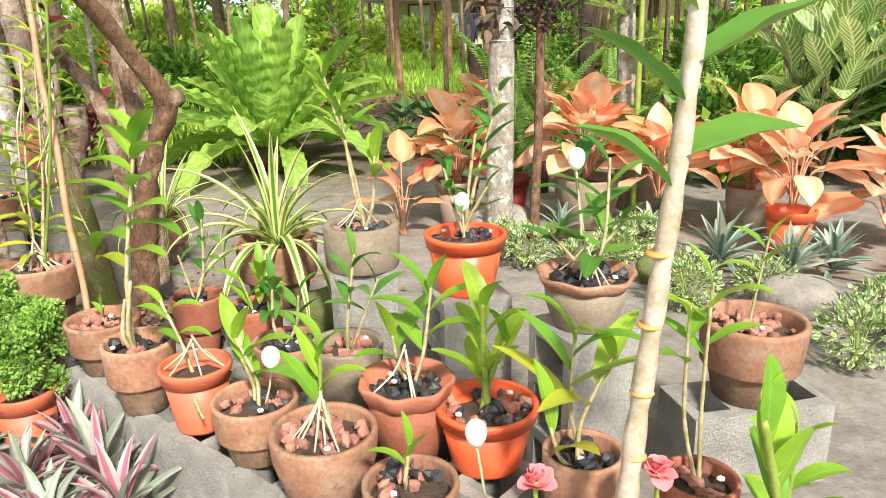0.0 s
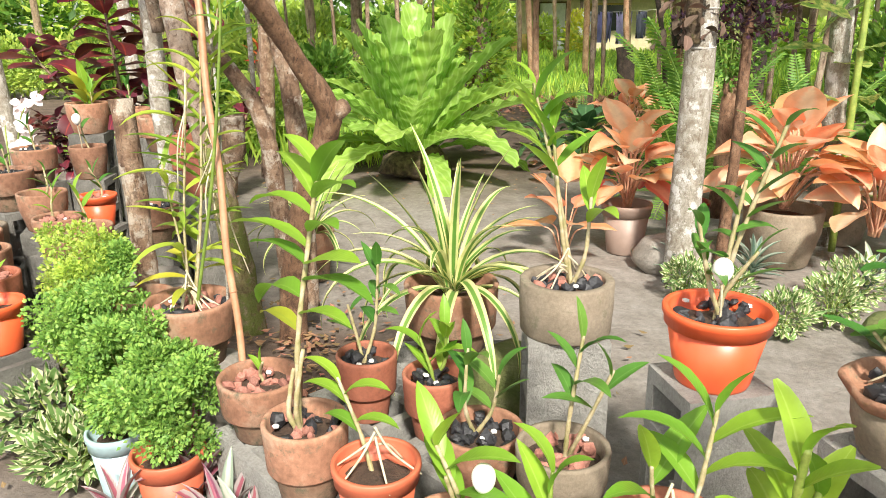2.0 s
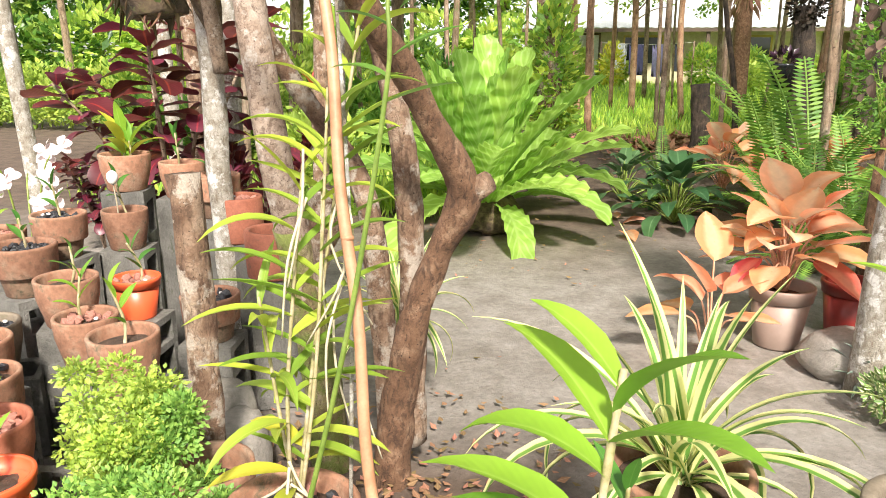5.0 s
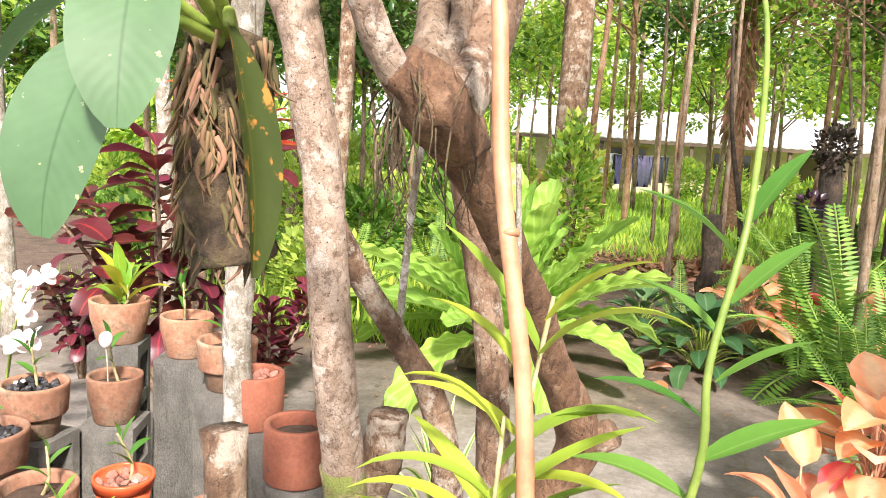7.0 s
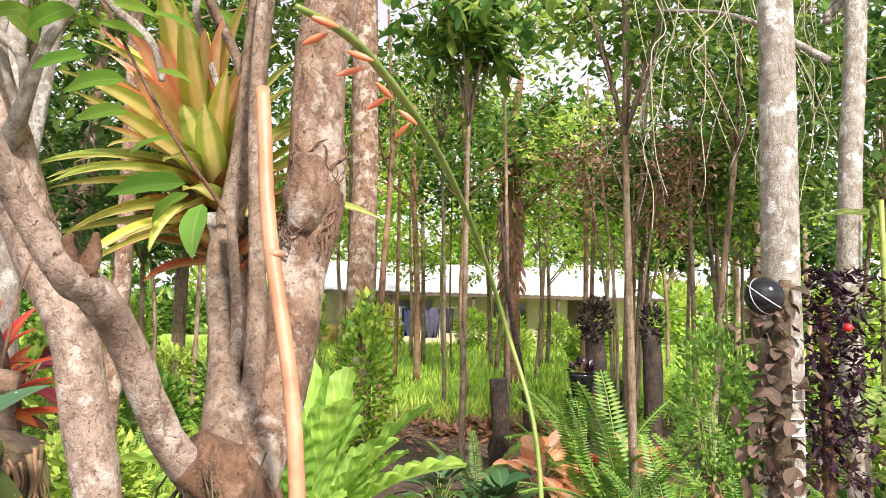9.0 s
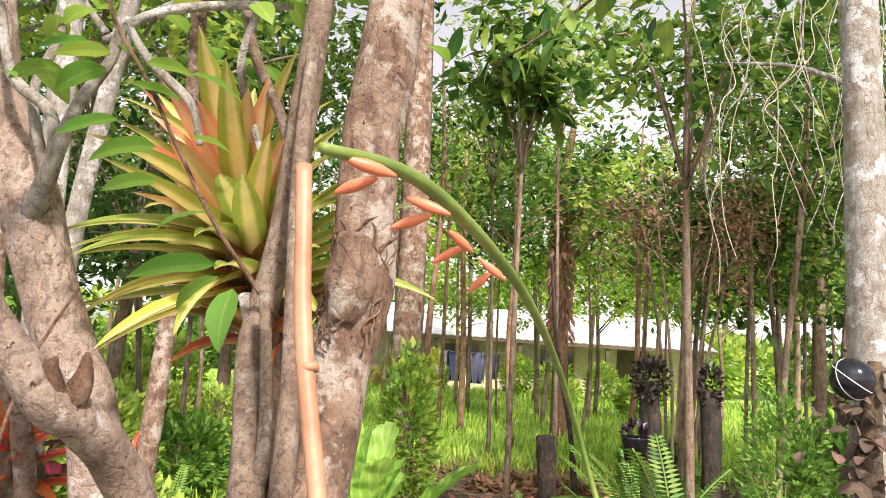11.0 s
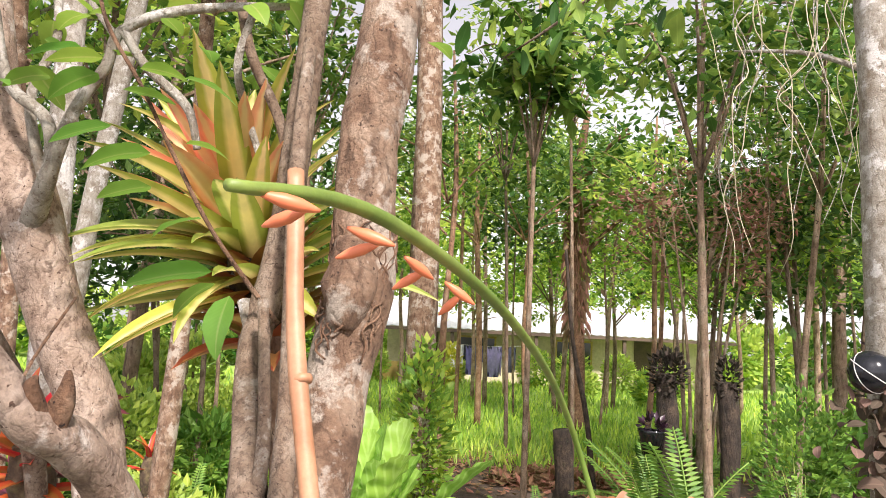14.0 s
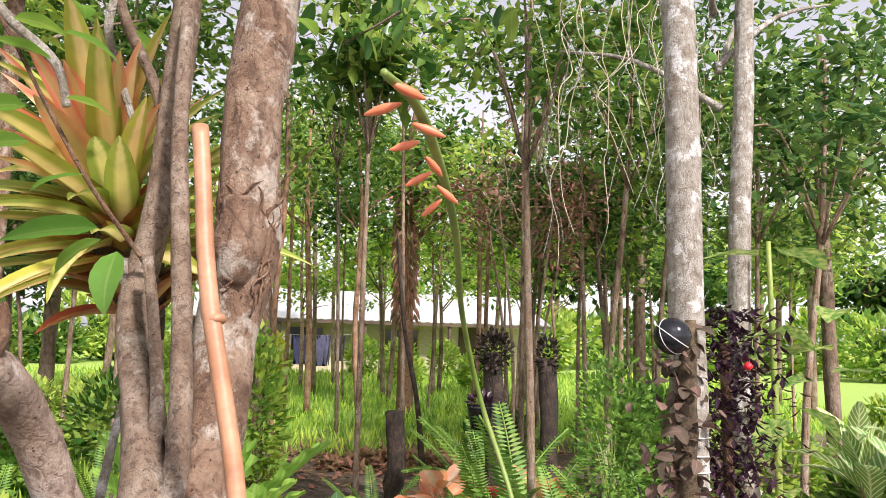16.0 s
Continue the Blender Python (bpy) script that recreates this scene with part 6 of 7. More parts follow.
# ---- moth orchid on a hanging husk
o = thing("moth_orchid", (-1.61, 2.4, 1.46), "moth orchid with large spotted leaves on a shaggy tree-fern slab", "orchid")
sh = Shape()
sh.tube([(0.01, 0.0, -0.135), (0.0, 0.0, -0.06), (0.0, 0, 0.03), (0.005, 0.0, 0.1), (0.02, 0, 0.145)], [0.048, 0.052, 0.052, 0.046, 0.034], 30, 0.5, 5, True, 10)
part("husk", sh, HUSK, o, "shaggy brown fibre slab")
sh = Shape()
sh.tube([(-0.09, -0.03, 0.2), (-0.03, -0.02, 0.207), (0.03, -0.01, 0.205)], [0.013, 0.015, 0.012], 14, 0.2, 6)
part("mount_stick", sh, BARK_TAN, o, "cut stick across the top of the slab")
G_STRIP = leaf_mat("husk_strip", (0.075, 0.05, 0.028), (0.2, 0.14, 0.07), "mid", 0.9, 0.1, 0.7, 0.05)
fs = Shape()
for i in range(330):
    a, z = RND.uniform(0, 6.283), RND.uniform(-0.09, 0.14)
    c = Vector((math.cos(a) * 0.05, math.sin(a) * 0.05, z))
    q = Vector((math.cos(a + RND.uniform(-0.5, 0.5)) * RND.uniform(0.048, 0.056), math.sin(a) * 0.053, z - RND.uniform(0.02, 0.05)))
    e = q + Vector((RND.gauss(0, 0.012), RND.gauss(0, 0.006), -RND.uniform(0.01, 0.035)))
    fs.tube([c, q, e], [RND.uniform(0.0012, 0.005), RND.uniform(0.001, 0.004), 0.0006], 5, 0.3, i, True, 3)
for i in range(90):
    a, z = RND.uniform(0, 6.283), RND.uniform(-0.12, 0.1)
    c = Vector((math.cos(a) * 0.05, math.sin(a) * 0.05, z))
    d = Vector((RND.uniform(-0.5, 0.5), RND.uniform(-0.5, 0.5), -1)).normalized()
    fs.flake(c, d, d.cross(Vector((math.cos(a), math.sin(a), 0.2))).normalized(), RND.uniform(0.03, 0.07), RND.uniform(0.008, 0.02))
tagged(part("fibre", fs, G_STRIP, o), kind="stuff")
L_PHAL = blades("moth_orchid_blade", G_PHAL, oval, 0.23, 0.108, (0.85, 0.6), 0.16, 0.03, 1, 18, 3)
L_PHALO = blades("old_moth_orchid_blade", G_PHAL_OLD, oval, 0.27, 0.075, (0.35, 0.7), 0.4, 0.03, 1, 14, 2)
for loc, az, el, roll, sc, k in (((0.012, -0.2, 0.186), 200, -40, 0, 0.84, 0), ((-0.022, -0.2, 0.11), 172, -50, -12, 0.9, 0), ((0.05, -0.1, 0.135), 238, -64, -25, 1.0, 2), ((0.055, -0.17, 0.178), -42, 42, 0, 0.36, 1), ((-0.06, -0.16, 0.16), 120, -30, 0, 0.7, 0)):
    part("leaf", L_PHALO[0] if k == 2 else L_PHAL[k], None, o, m=aim(Vector(loc), az, el, roll, sc))
    sh = Shape()
    sh.tube([Vector((0.01, 0, 0.12)), Vector((0.01, -0.02, 0.15)).lerp(Vector(loc), 0.6) + Vector((0, 0, 0.012)), Vector(loc)], [0.009, 0.007, 0.006], 8)
    part("leaf_base", sh, CANE_GREEN, o)
sh = Shape()
sh.tube([(0.0, 0.0, 0.17), (-0.02, 0.1, 0.32), (-0.06, 0.3, 0.43)], [0.002, 0.002, 0.002], 5)
part("wire", sh, BARK_DARK, o, "thin tie wire")


# ---- ferns with feathered fronds ----
def feather(length, width, n, droop, leaf_w):
    """A frond: a rachis with paired narrow leaflets, bending down."""
    s = Shape()
    y = z = 0.0
    pts = []
    for i in range(n + 1):
        pts.append(Vector((0, y, z)))
        an = -droop * (i / n) ** 1.2
        y += math.cos(an) * length / n
        z += math.sin(an) * length / n
    s.tube([pts[i] for i in range(0, n + 1, max(1, n // 8))], [0.004] * len(range(0, n + 1, max(1, n // 8))), 5, 0, 0, True, 2)
    for i in range(2, n):
        t = i / n
        w = width / 2 * (0.35 + 0.65 * math.sin(math.pi * min(1, t * 0.85 + 0.12)))
        d = (pts[i + 1] - pts[i - 1]).normalized()
        for sgn in (-1, 1):
            dr = (Vector((sgn, 0, -0.12)) + d * 0.3).normalized()
            s.flake(pts[i], dr, d, w, leaf_w)
    return s


G_SWORD = leaf_mat("sword_fern_leaflet", (0.16, 0.32, 0.05), (0.26, 0.42, 0.09), "mid", 0.45, 0.4, 0.3, 0.02)
FROND = [feather(0.75, 0.17, 36, d, 0.02).mesh("frond", G_SWORD) for d in (0.6, 1.2, 1.9)]


def sword_fern(p, n, size, label="sword fern with feathered light green fronds", down=False):
    o = thing("sword_fern", p, label, "fern", "feathered ferns")
    for i in range(n):
        f = i / n
        part("frond", FROND[min(2, int(3 * f))], None, o, m=aim(Vector((0, 0, 0.02)), 137.5 * i, (78 - 60 * f) if not down else (35 - 70 * f), RND.uniform(-15, 15), size * RND.uniform(0.8, 1.15)))
    s = Shape()
    s.lathe([(0.03, -0.03), (0.06, 0.0), (0.04, 0.06), (0.01, 0.08)], 10)
    part("crown_root", s, HUSK, o)


for x, y, z, n, sz in ((0.55, 5.7, 0, 12, 1.0), (0.95, 6.3, 0, 14, 1.25), (0.7, 7.3, 0.0, 14, 1.5), (-0.1, 7.9, 0, 10, 1.0), (1.6, 6.6, 0, 14, 1.4), (2.3, 6.0, 0, 12, 1.2), (1.0, 8.2, 0, 12, 1.6), (-2.9, 7.4, 0, 12, 1.1), (-3.6, 8.0, 0, 12, 1.2), (-2.4, 8.8, 0, 12, 1.1), (2.9, 7.6, 0, 12, 1.4)):
    sword_fern((x, y, z), n, sz)

# ---- the lichen-spotted trunk with things tied to it ----
px, py = 0.3, 3.98
pal = thing("lichen_trunk", (px, py, 0), "straight trunk with white lichen, wire bands and tied epiphytes", "tree")
sh = Shape()
sh.tube([(0, 0, -0.05), (0.005, 0, 1.0), (-0.01, 0, 2.2), (-0.02, 0.02, 3.4), (-0.05, 0.1, 5.5)], [0.08, 0.068, 0.064, 0.06, 0.045], 18, 0.1, 4)
part("trunk", sh, BARK_PALE, pal)
for z in (1.28, 1.34, 1.4, 1.46, 1.12):
    sh = Shape()
    sh.lathe([(0.071, -0.002), (0.075, 0), (0.071, 0.002)], 22)
    part("wire_band", sh, PEBBLE, pal, "pale wire band", m=pose(0, 0, z, RND.uniform(-6, 6), 0, 0))
part("crown", crown(random.Random(5), (0, 0.2, 5.4), 0.9, 260, 0.15, G_FOREST, 0.7, 12), G_FOREST, pal)
sh = Shape()
sh.tube([(-0.04, 0.05, 4.1), (-0.4, 0.4, 3.75), (-0.8, 0.9, 3.45), (-1.15, 1.3, 3.3)], [0.02, 0.014, 0.009, 0.004], 7, 0.1, 2)
part("leafy_branch", sh, BARK_FAR, pal)
L_HANG = blades("hanging_blade", G_FOREST, oval, 0.15, 0.06, (0.3, 0.8), 0.2, 0.04, 2, 6)
spec = []
for k in range(70):
    f = RND.random()
    q = Vector((-0.25 - 0.95 * f, 0.3 + 1.05 * f, 3.72 - 0.4 * f)) + Vector((RND.gauss(0, 0.14), RND.gauss(0, 0.14), RND.gauss(-0.05, 0.12)))
    spec.append((q, RND.uniform(0, 360), RND.uniform(-75, -5), RND.uniform(-25, 25), RND.uniform(0.7, 1.15)))
leaves_on(pal, L_HANG, spec)
L_SHELL = blades("shell_leaf", leaf_mat("dead_epiphyte_leaf", (0.13, 0.085, 0.06), (0.2, 0.14, 0.1), "mid", 0.8, 0.1, 0.5, 0.02), oval, 0.065, 0.04, (0.5, 1.0), 0.3, 0.1, 2, 5)
o = thing("dead_epiphyte", (px - 0.08, py - 0.06, 1.13), "skirt of dead brown epiphyte leaves tied to the trunk", "epiphyte")
leaves_on(o, L_SHELL, [((RND.gauss(0, 0.05), RND.gauss(0, 0.04), RND.uniform(0, 0.72)), RND.uniform(60, 300), RND.uniform(-70, 20), RND.uniform(-40, 40), RND.uniform(0.6, 1.25)) for _ in range(170)])
sh = Shape()
sh.tube([(0.04, 0.0, 0.0), (0.03, 0, 0.35), (0.05, 0, 0.75)], [0.03, 0.04, 0.02], 10, 0.4, 3)
part("root_mat", sh, HUSK, o)
BLACK = plain_mat("black_glossy_plastic", (0.012, 0.013, 0.016), 0.16, 0, 0.2, 10)
o = thing("black_ball_planter", (px - 0.13, py - 0.1, 1.82), "glossy black round planter with white cord tied to the trunk", "planter")
sh = Shape()
sh.lathe([(0.002, -0.065)] + [(0.065 * math.sin(math.pi * i / 12), -0.065 * math.cos(math.pi * i / 12)) for i in range(1, 12)] + [(0.002, 0.065)], 24)
part("shell", sh, BLACK, o)
for r in ((20, 30, 0), (70, 0, 20)):
    sh = Shape()
    sh.lathe([(0.065, -0.0016), (0.0665, 0), (0.065, 0.0016)], 26)
    part("cord", sh, PEBBLE, o, "white cord", m=pose(0, 0, 0, *r))
o = thing("purple_foliage", (px + 0.2, py + 0.06, 0.0), "dark purple hanging foliage mass behind the trunk", "climber")
G_PURPLE = leaf_mat("dark_purple_leaf", (0.035, 0.016, 0.03), (0.1, 0.04, 0.06), "mid", 0.3, 0.2, 0.5, 0.03)
s = Shape()
rn = random.Random(3)
for _ in range(1500):
    p = Vector((rn.gauss(0, 0.1), rn.gauss(0, 0.07), 1.15 + 0.78 * rn.random()))
    d = Vector((rn.uniform(-1, 1), rn.uniform(-1, 0.4), rn.uniform(-0.9, 0.6))).normalized()
    s.flake(p, d, d.cross(Vector((0.2, 0.3, 1))).normalized(), rn.uniform(0.03, 0.06), 0.022)
tagged(part("foliage", s, G_PURPLE, o), kind="stuff")
sh = Shape()
sh.tube([(0, 0, -0.03), (0.02, 0, 0.8), (0, 0, 1.8)], [0.03, 0.025, 0.02], 8, 0.2, 1)
part("stem", sh, BARK_DARK, o)
sh = Shape()
sh.lathe([(0.001, -0.016), (0.013, -0.008), (0.016, 0), (0.012, 0.01), (0.001, 0.016)], 12)
RED = plain_mat("red_blossom", (0.8, 0.02, 0.03), 0.4, 0, 0.1, 20)
part("blossom", sh, RED, o, "single bright red blossom", m=pose(-0.02, -0.16, 1.72))

# second trunk and a large variegated climber
forest_tree(random.Random(8), 1.22, 4.75, 6.5, 0.055, 1.0, 320, 0.14, G_FOREST, BARK_PALE, -0.02, "pale slim trunk carrying a variegated climber", crown_z=4.6, clumps=18)
G_POTHOS = leaf_mat("variegated_climber_leaf", (0.12, 0.27, 0.05), (0.55, 0.6, 0.2), "blotch", 0.35, 0.35, 0.25, 0.02)
L_POTH = blades("climber_blade", G_POTHOS, teardrop, 0.3, 0.19, (0.4, 0.9), 0.2, 0.08, 2, 9)
o = thing("climber", (1.2, 4.68, 0), "climber with large yellow-splashed green leaves on a trunk", "climber")
spec = [((-0.1, -0.1, 2.22), 85, 5, 0, 0.95), ((0.05, -0.1, 2.26), -80, -5, 0, 1.05), ((0.0, -0.12, 1.86), 75, -10, 0, 0.8), ((0.08, -0.1, 1.75), -75, 15, 0, 1.1), ((0.0, -0.12, 1.45), 110, -25, 0, 0.9), ((0.1, -0.12, 1.5), -95, -15, 0, 0.9)]
for k in range(26):
    spec.append(((RND.gauss(0.2, 0.25), -0.1 + RND.gauss(0, 0.15), RND.uniform(0.2, 2.0)), RND.uniform(-140, 140), RND.uniform(-30, 30), RND.uniform(-20, 20), RND.uniform(0.6, 1.0)))
leaves_on(o, L_POTH, spec)
sh = Shape()
sh.tube([(0.02, -0.06, -0.02), (0.0, -0.09, 1.0), (-0.02, -0.08, 2.3)], [0.02, 0.018, 0.012], 8, 0.1, 2)
part("vine", sh, CANE_GREEN, o)

G_DEADRAG = leaf_mat("ragged_dead_leaf", (0.035, 0.028, 0.02), (0.09, 0.065, 0.045), "mid", 0.85, 0.1, 0.5, 0.03)
# feathery green column and cut stumps with black pots
clump("feathery_bush", (0.72, 5.3, 0.75), 0.24, 0.95, 1700, 0.04, G_SWORD, "feathery yellow-green hanging bush", "bush", 44)
sh = Shape()
sh.tube([(0.72, 5.3, -0.03), (0.73, 5.3, 0.9)], [0.05, 0.045], 10, 0.2, 6)
t = thing("cut_post", (0, 0, 0), "dark cut stump under a feathery bush", "post")
part("log", sh, BARK_DARK, t)
for i, (x, y, h, r) in enumerate(((0.95, 7.9, 1.65, 0.085), (1.5, 7.95, 1.6, 0.08), (0.42, 9.6, 0.95, 0.1))):
    t = thing("tree_stump", (x, y, 0), "dark cut tree stump with a flat top", "stump", "cut stumps")
    sh = Shape()
    sh.tube([(0, 0, -0.05), (0.02, 0, h * 0.5), (-0.02, 0, h)], [r * 1.2, r, r * 1.05], 14, 0.3, i)
    part("log", sh, BARK_BLACK, t)
    if i < 2:
        tagged(part("ragged_growth", clump_shape(520 - 240 * i, 0.16 - 0.06 * i, 0.4, 0.055, None, 1, 70 + i), G_DEADRAG, t, "ragged dark dead growth", m=pose(0, 0, h - 0.2)), kind="stuff")
    if i == 0:
        b = thing("black_pot", (x - 0.17, y - 0.13, h * 0.6), "black plastic pot tied to a stump", "flower pot", "black pots on stumps")
        sh = Shape()
        sh.lathe([(0.08, 0), (0.11, 0.18), (0.12, 0.2), (0.1, 0.2), (0.07, 0.02)], 18)
        part("body", sh, BLACK, b)
        part("foliage", clump_shape(60, 0.1, 0.14, 0.06, None, 1, i), G_PURPLE, b, m=pose(0, 0, 0.16))

# dark-leaved clump, tub and red pots beyond the path
L_CAL = blades("dark_blade", G_CALADIUM, teardrop, 0.24, 0.11, (0.4, 0.9, 1.3), 0.2, 0.05, 2, 8)


def low_clump(p, n, size, meshes, label, name="foliage_plant"):
    o = thing(name, p, label, "plant", "leafy plants beyond the path")
    st = Shape()
    for i in range(n):
        f = i / n
        a = radians(137.5 * i)
        q = Vector((-math.sin(a) * 0.3 * f, math.cos(a) * 0.3 * f, 0.34 - 0.26 * f + RND.uniform(-0.04, 0.06))) * size
        st = Shape()
        st.tube([(0, 0, -0.01), q * 0.6 + Vector((0, 0, 0.04)), q], [0.006, 0.005, 0.004], 5)
        part("stalk", st, CANE_GREEN, o)
        part("leaf", RND.choice(meshes), None, o, m=aim(q, 137.5 * i, 55 - 60 * f + RND.uniform(-12, 12), RND.uniform(-20, 20), size * RND.uniform(0.75, 1.15)))


low_clump((-0.1, 6.9, 0), 44, 1.15, L_CAL, "dark green leafy plant with silvery leaves on bare soil")
low_clump((-0.45, 7.7, 0), 24, 1.0, L_CAL, "dark green leafy plant with silvery leaves on bare soil")
aglaonema(Vector((0.35, 7.5, 0.18)), 26, 1.05, 0.22, pale=0.1, label="orange-brown aglaonema beyond the path")
aglaonema(Vector((1.15, 7.2, 0.2)), 22, 1.0, 0.22, pale=0.1, label="orange-brown aglaonema beyond the path")
pot(0.98, 8.0, 0.5, 0.5, 0.0, "plastic", PLASTIC_DARK, "soil", "large dark red plastic tub on the ground")
pot(0.78, 7.8, 0.36, 0.3, 0.0, "bowl", CLAY_GREY, "soil", "grey clay pot on the ground")
pot(1.3, 4.8, 0.32, 0.34, 0.0, "bowl", CLAY_GREY, "soil", "grey clay pot behind aglaonemas")

t = thing("dark_sapling", (1.15, 11.2, 0), "thin dark leaning sapling stem beside the stumps", "sapling")
sh = Shape()
sh.tube([(0, 0, -0.05), (-0.1, 0, 0.9), (-0.3, 0.05, 1.9), (-0.42, 0.1, 3.2)], [0.05, 0.035, 0.028, 0.018], 9, 0.2, 4)
part("trunk", sh, BARK_BLACK, t)
sword_fern((0.85, 6.9, 0), 16, 1.75, "tall sword fern with long feathered fronds")
sword_fern((1.35, 8.9, 0), 14, 1.6, "tall sword fern with long feathered fronds")

# tall smooth trunk with a green clump at mid height
forest_tree(random.Random(12), -1.2, 8.2, 10.0, 0.13, 2.0, 1300, 0.2, G_FOREST, BARK_TAN, 0.0, "tall smooth tan trunk rising from the greenery", crown_z=8.3, clumps=16)
clump("vine_clump", (-1.12, 8.0, 0.0), 0.24, 1.75, 1600, 0.09, G_FOREST_LIT, "green vine clump round a trunk", "bush", 51)

# trunk wrapped in dead hanging leaves
t = forest_tree(random.Random(15), 2.27, 17.4, 7.0, 0.17, 1.9, 1100, 0.26, G_FOREST, BARK_DARK, -0.02, "dark trunk wrapped in dead hanging leaves", crown_z=6.0, clumps=14)
s = Shape()
rn = random.Random(4)
for _ in range(260):
    z = rn.uniform(2.2, 4.4)
    a = rn.uniform(0, 6.28)
    p = Vector((math.cos(a) * rn.uniform(0.1, 0.24) - 0.02 * z, math.sin(a) * 0.2, z))
    d = Vector((math.cos(a) * 0.4, math.sin(a) * 0.4, -1)).normalized()
    s.flake(p, d, d.cross(Vector((math.sin(a), -math.cos(a), 0.3))).normalized(), rn.uniform(0.15, 0.4), 0.09)
tagged(part("dead_leaf", s, G_BROWN, t), kind="stuff")

# brown twiggy tree with hanging dry foliage
t = forest_tree(random.Random(16), 1.75, 9.2, 4.6, 0.03, 1.35, 1500, 0.085, G_BROWN, BARK_FAR, 0.0, "thin tree with brown drying foliage", crown_z=3.3, clumps=20)
for i in range(5):
    sh = Shape()
    a = 1.25 * i
    sh.tube([(1.7 + 0.1 * math.cos(a), 9.2 + 0.1 * math.sin(a), -0.03), (1.75 + 0.2 * math.cos(a), 9.2 + 0.2 * math.sin(a), 1.6), (1.8 + 0.55 * math.cos(a), 9.2 + 0.4 * math.sin(a), 3.3)], [0.022, 0.018, 0.008], 7, 0.15, i)
    k = thing("sapling_stem", (0, 0, 0), "thin bare sapling stem in a loose thicket", "sapling", "thin saplings")
    part("trunk", sh, BARK_FAR, k)
for i in range(5):
    forest_tree(random.Random(30 + i), 2.5 + 0.45 * i, 11.2 + 0.7 * (i % 3), 5.5, 0.035, 1.0, 520, 0.14, (G_FOREST, G_FOREST_DARK)[i % 2], BARK_FAR, 0.05 - 0.03 * i, "thin leaning sapling in the grove", crown_z=3.8, clumps=14)

# nearer canopy hanging into the upper part of the view
rnc = random.Random(77)
for x, y, z, r, n, leaf, mt in ((0.75, 6.6, 4.1, 1.0, 1300, 0.12, G_FOREST), (2.2, 7.6, 4.3, 1.2, 1300, 0.13, G_FOREST), (3.3, 6.4, 3.5, 1.2, 1500, 0.13, G_FOREST_DARK), (4.3, 8.4, 3.9, 1.5, 1600, 0.15, G_FOREST), (2.9, 10.0, 4.6, 1.6, 1500, 0.15, G_FOREST), (-3.6, 6.9, 4.4, 1.4, 1500, 0.13, G_FOREST_LIT), (-5.2, 8.6, 4.8, 1.7, 1500, 0.15, G_FOREST), (-2.7, 10.6, 5.6, 1.6, 1200, 0.16, G_FOREST), (1.0, 12.4, 6.8, 2.0, 1600, 0.16, G_FOREST_LIT), (3.6, 8.9, 5.2, 1.6, 2000, 0.12, G_FOREST_DARK), (5.6, 10.2, 4.6, 1.8, 2000, 0.13, G_FOREST), (-4.2, 9.6, 3.6, 1.5, 1800, 0.13, G_FOREST_DARK), (-3.4, 12.0, 5.4, 1.8, 1600, 0.15, G_FOREST), (0.2, 14.0, 6.2, 1.6, 1300, 0.16, G_FOREST), (0.0, 9.5, 5.1, 1.0, 700, 0.24, G_FOREST), (-4.6, 8.2, 2.6, 1.2, 1500, 0.13, G_FOREST_DARK), (-3.4, 9.2, 2.8, 1.0, 1300, 0.13, G_FOREST_DARK)):
    t = thing("tree", (x, y, 0), "leafy garden tree whose crown hangs over the beds", "tree", "trees of the grove")
    sh = Shape()
    k = rnc.uniform(-0.3, 0.3)
    sh.tube([(k, 0.3, -0.05), (k * 0.6, 0.25, z * 0.4), (0, 0.1, z * 0.8), (0, 0, z + r * 0.6)], [0.036, 0.03, 0.024, 0.012], 10, 0.15, x)
    for i in range(6):
        a = 6.283 * i / 6
        sh.tube([(0, 0.1, z * 0.75), (math.cos(a) * r * 0.4, math.sin(a) * r * 0.4, z), (math.cos(a) * r * 0.8, math.sin(a) * r * 0.8, z + 0.2 * r * math.sin(2 * i))], [0.016, 0.01, 0.005], 6, 0.1, i)
    part("trunk", sh, BARK_FAR, t)
    part("crown", crown(rnc, (0, 0, z), r, n, leaf, mt, 0.8, 22, 0.6), mt, t)

# pale leaning trunks at the left
for i, (x, y, lean) in enumerate(((-3.0, 5.4, 0.05), (-3.5, 5.9, -0.04), (-4.1, 6.6, -0.08), (-2.75, 6.2, 0.02), (-4.6, 5.6, -0.05))):
    forest_tree(random.Random(60 + i), x, y, 6.5, 0.055, 1.2, 600, 0.13, (G_FOREST_LIT, G_FOREST)[i % 2], (BARK_PALE, BARK_TAN)[i % 2], lean, "pale slim trunk leaning at the garden edge", crown_z=4.6)

# ---- low greenery ----
rng = random.Random(99)
bush_spots = [(-4.2, 7.6), (-5.4, 8.4), (-3.3, 9.4), (-6.4, 9.8), (-4.4, 10.8), (-7.6, 11.2), (-2.6, 11), (-5.6, 12.6), (3.1, 8.8), (4.6, 8.6), (5.4, 7.6), (4.2, 10.4), (3.2, 5.9), (4.1, 6.2), (4.4, 4.9), (3.4, 5.2), (5.2, 5.8), (2.2, 5.6), (6.4, 8.8), (1.6, 9.6), (6.3, 6.6)]
for i, (x, y) in enumerate(bush_spots):
    r = rng.uniform(0.35, 0.6)
    clump("green_bush", (x, y, 0), r, rng.uniform(0.7, 1.3), 900, 0.13, rng.choice([G_FOREST, G_FOREST_LIT, G_SWORD]), "leafy green bush at the edge of the garden", "bush", 200 + i)
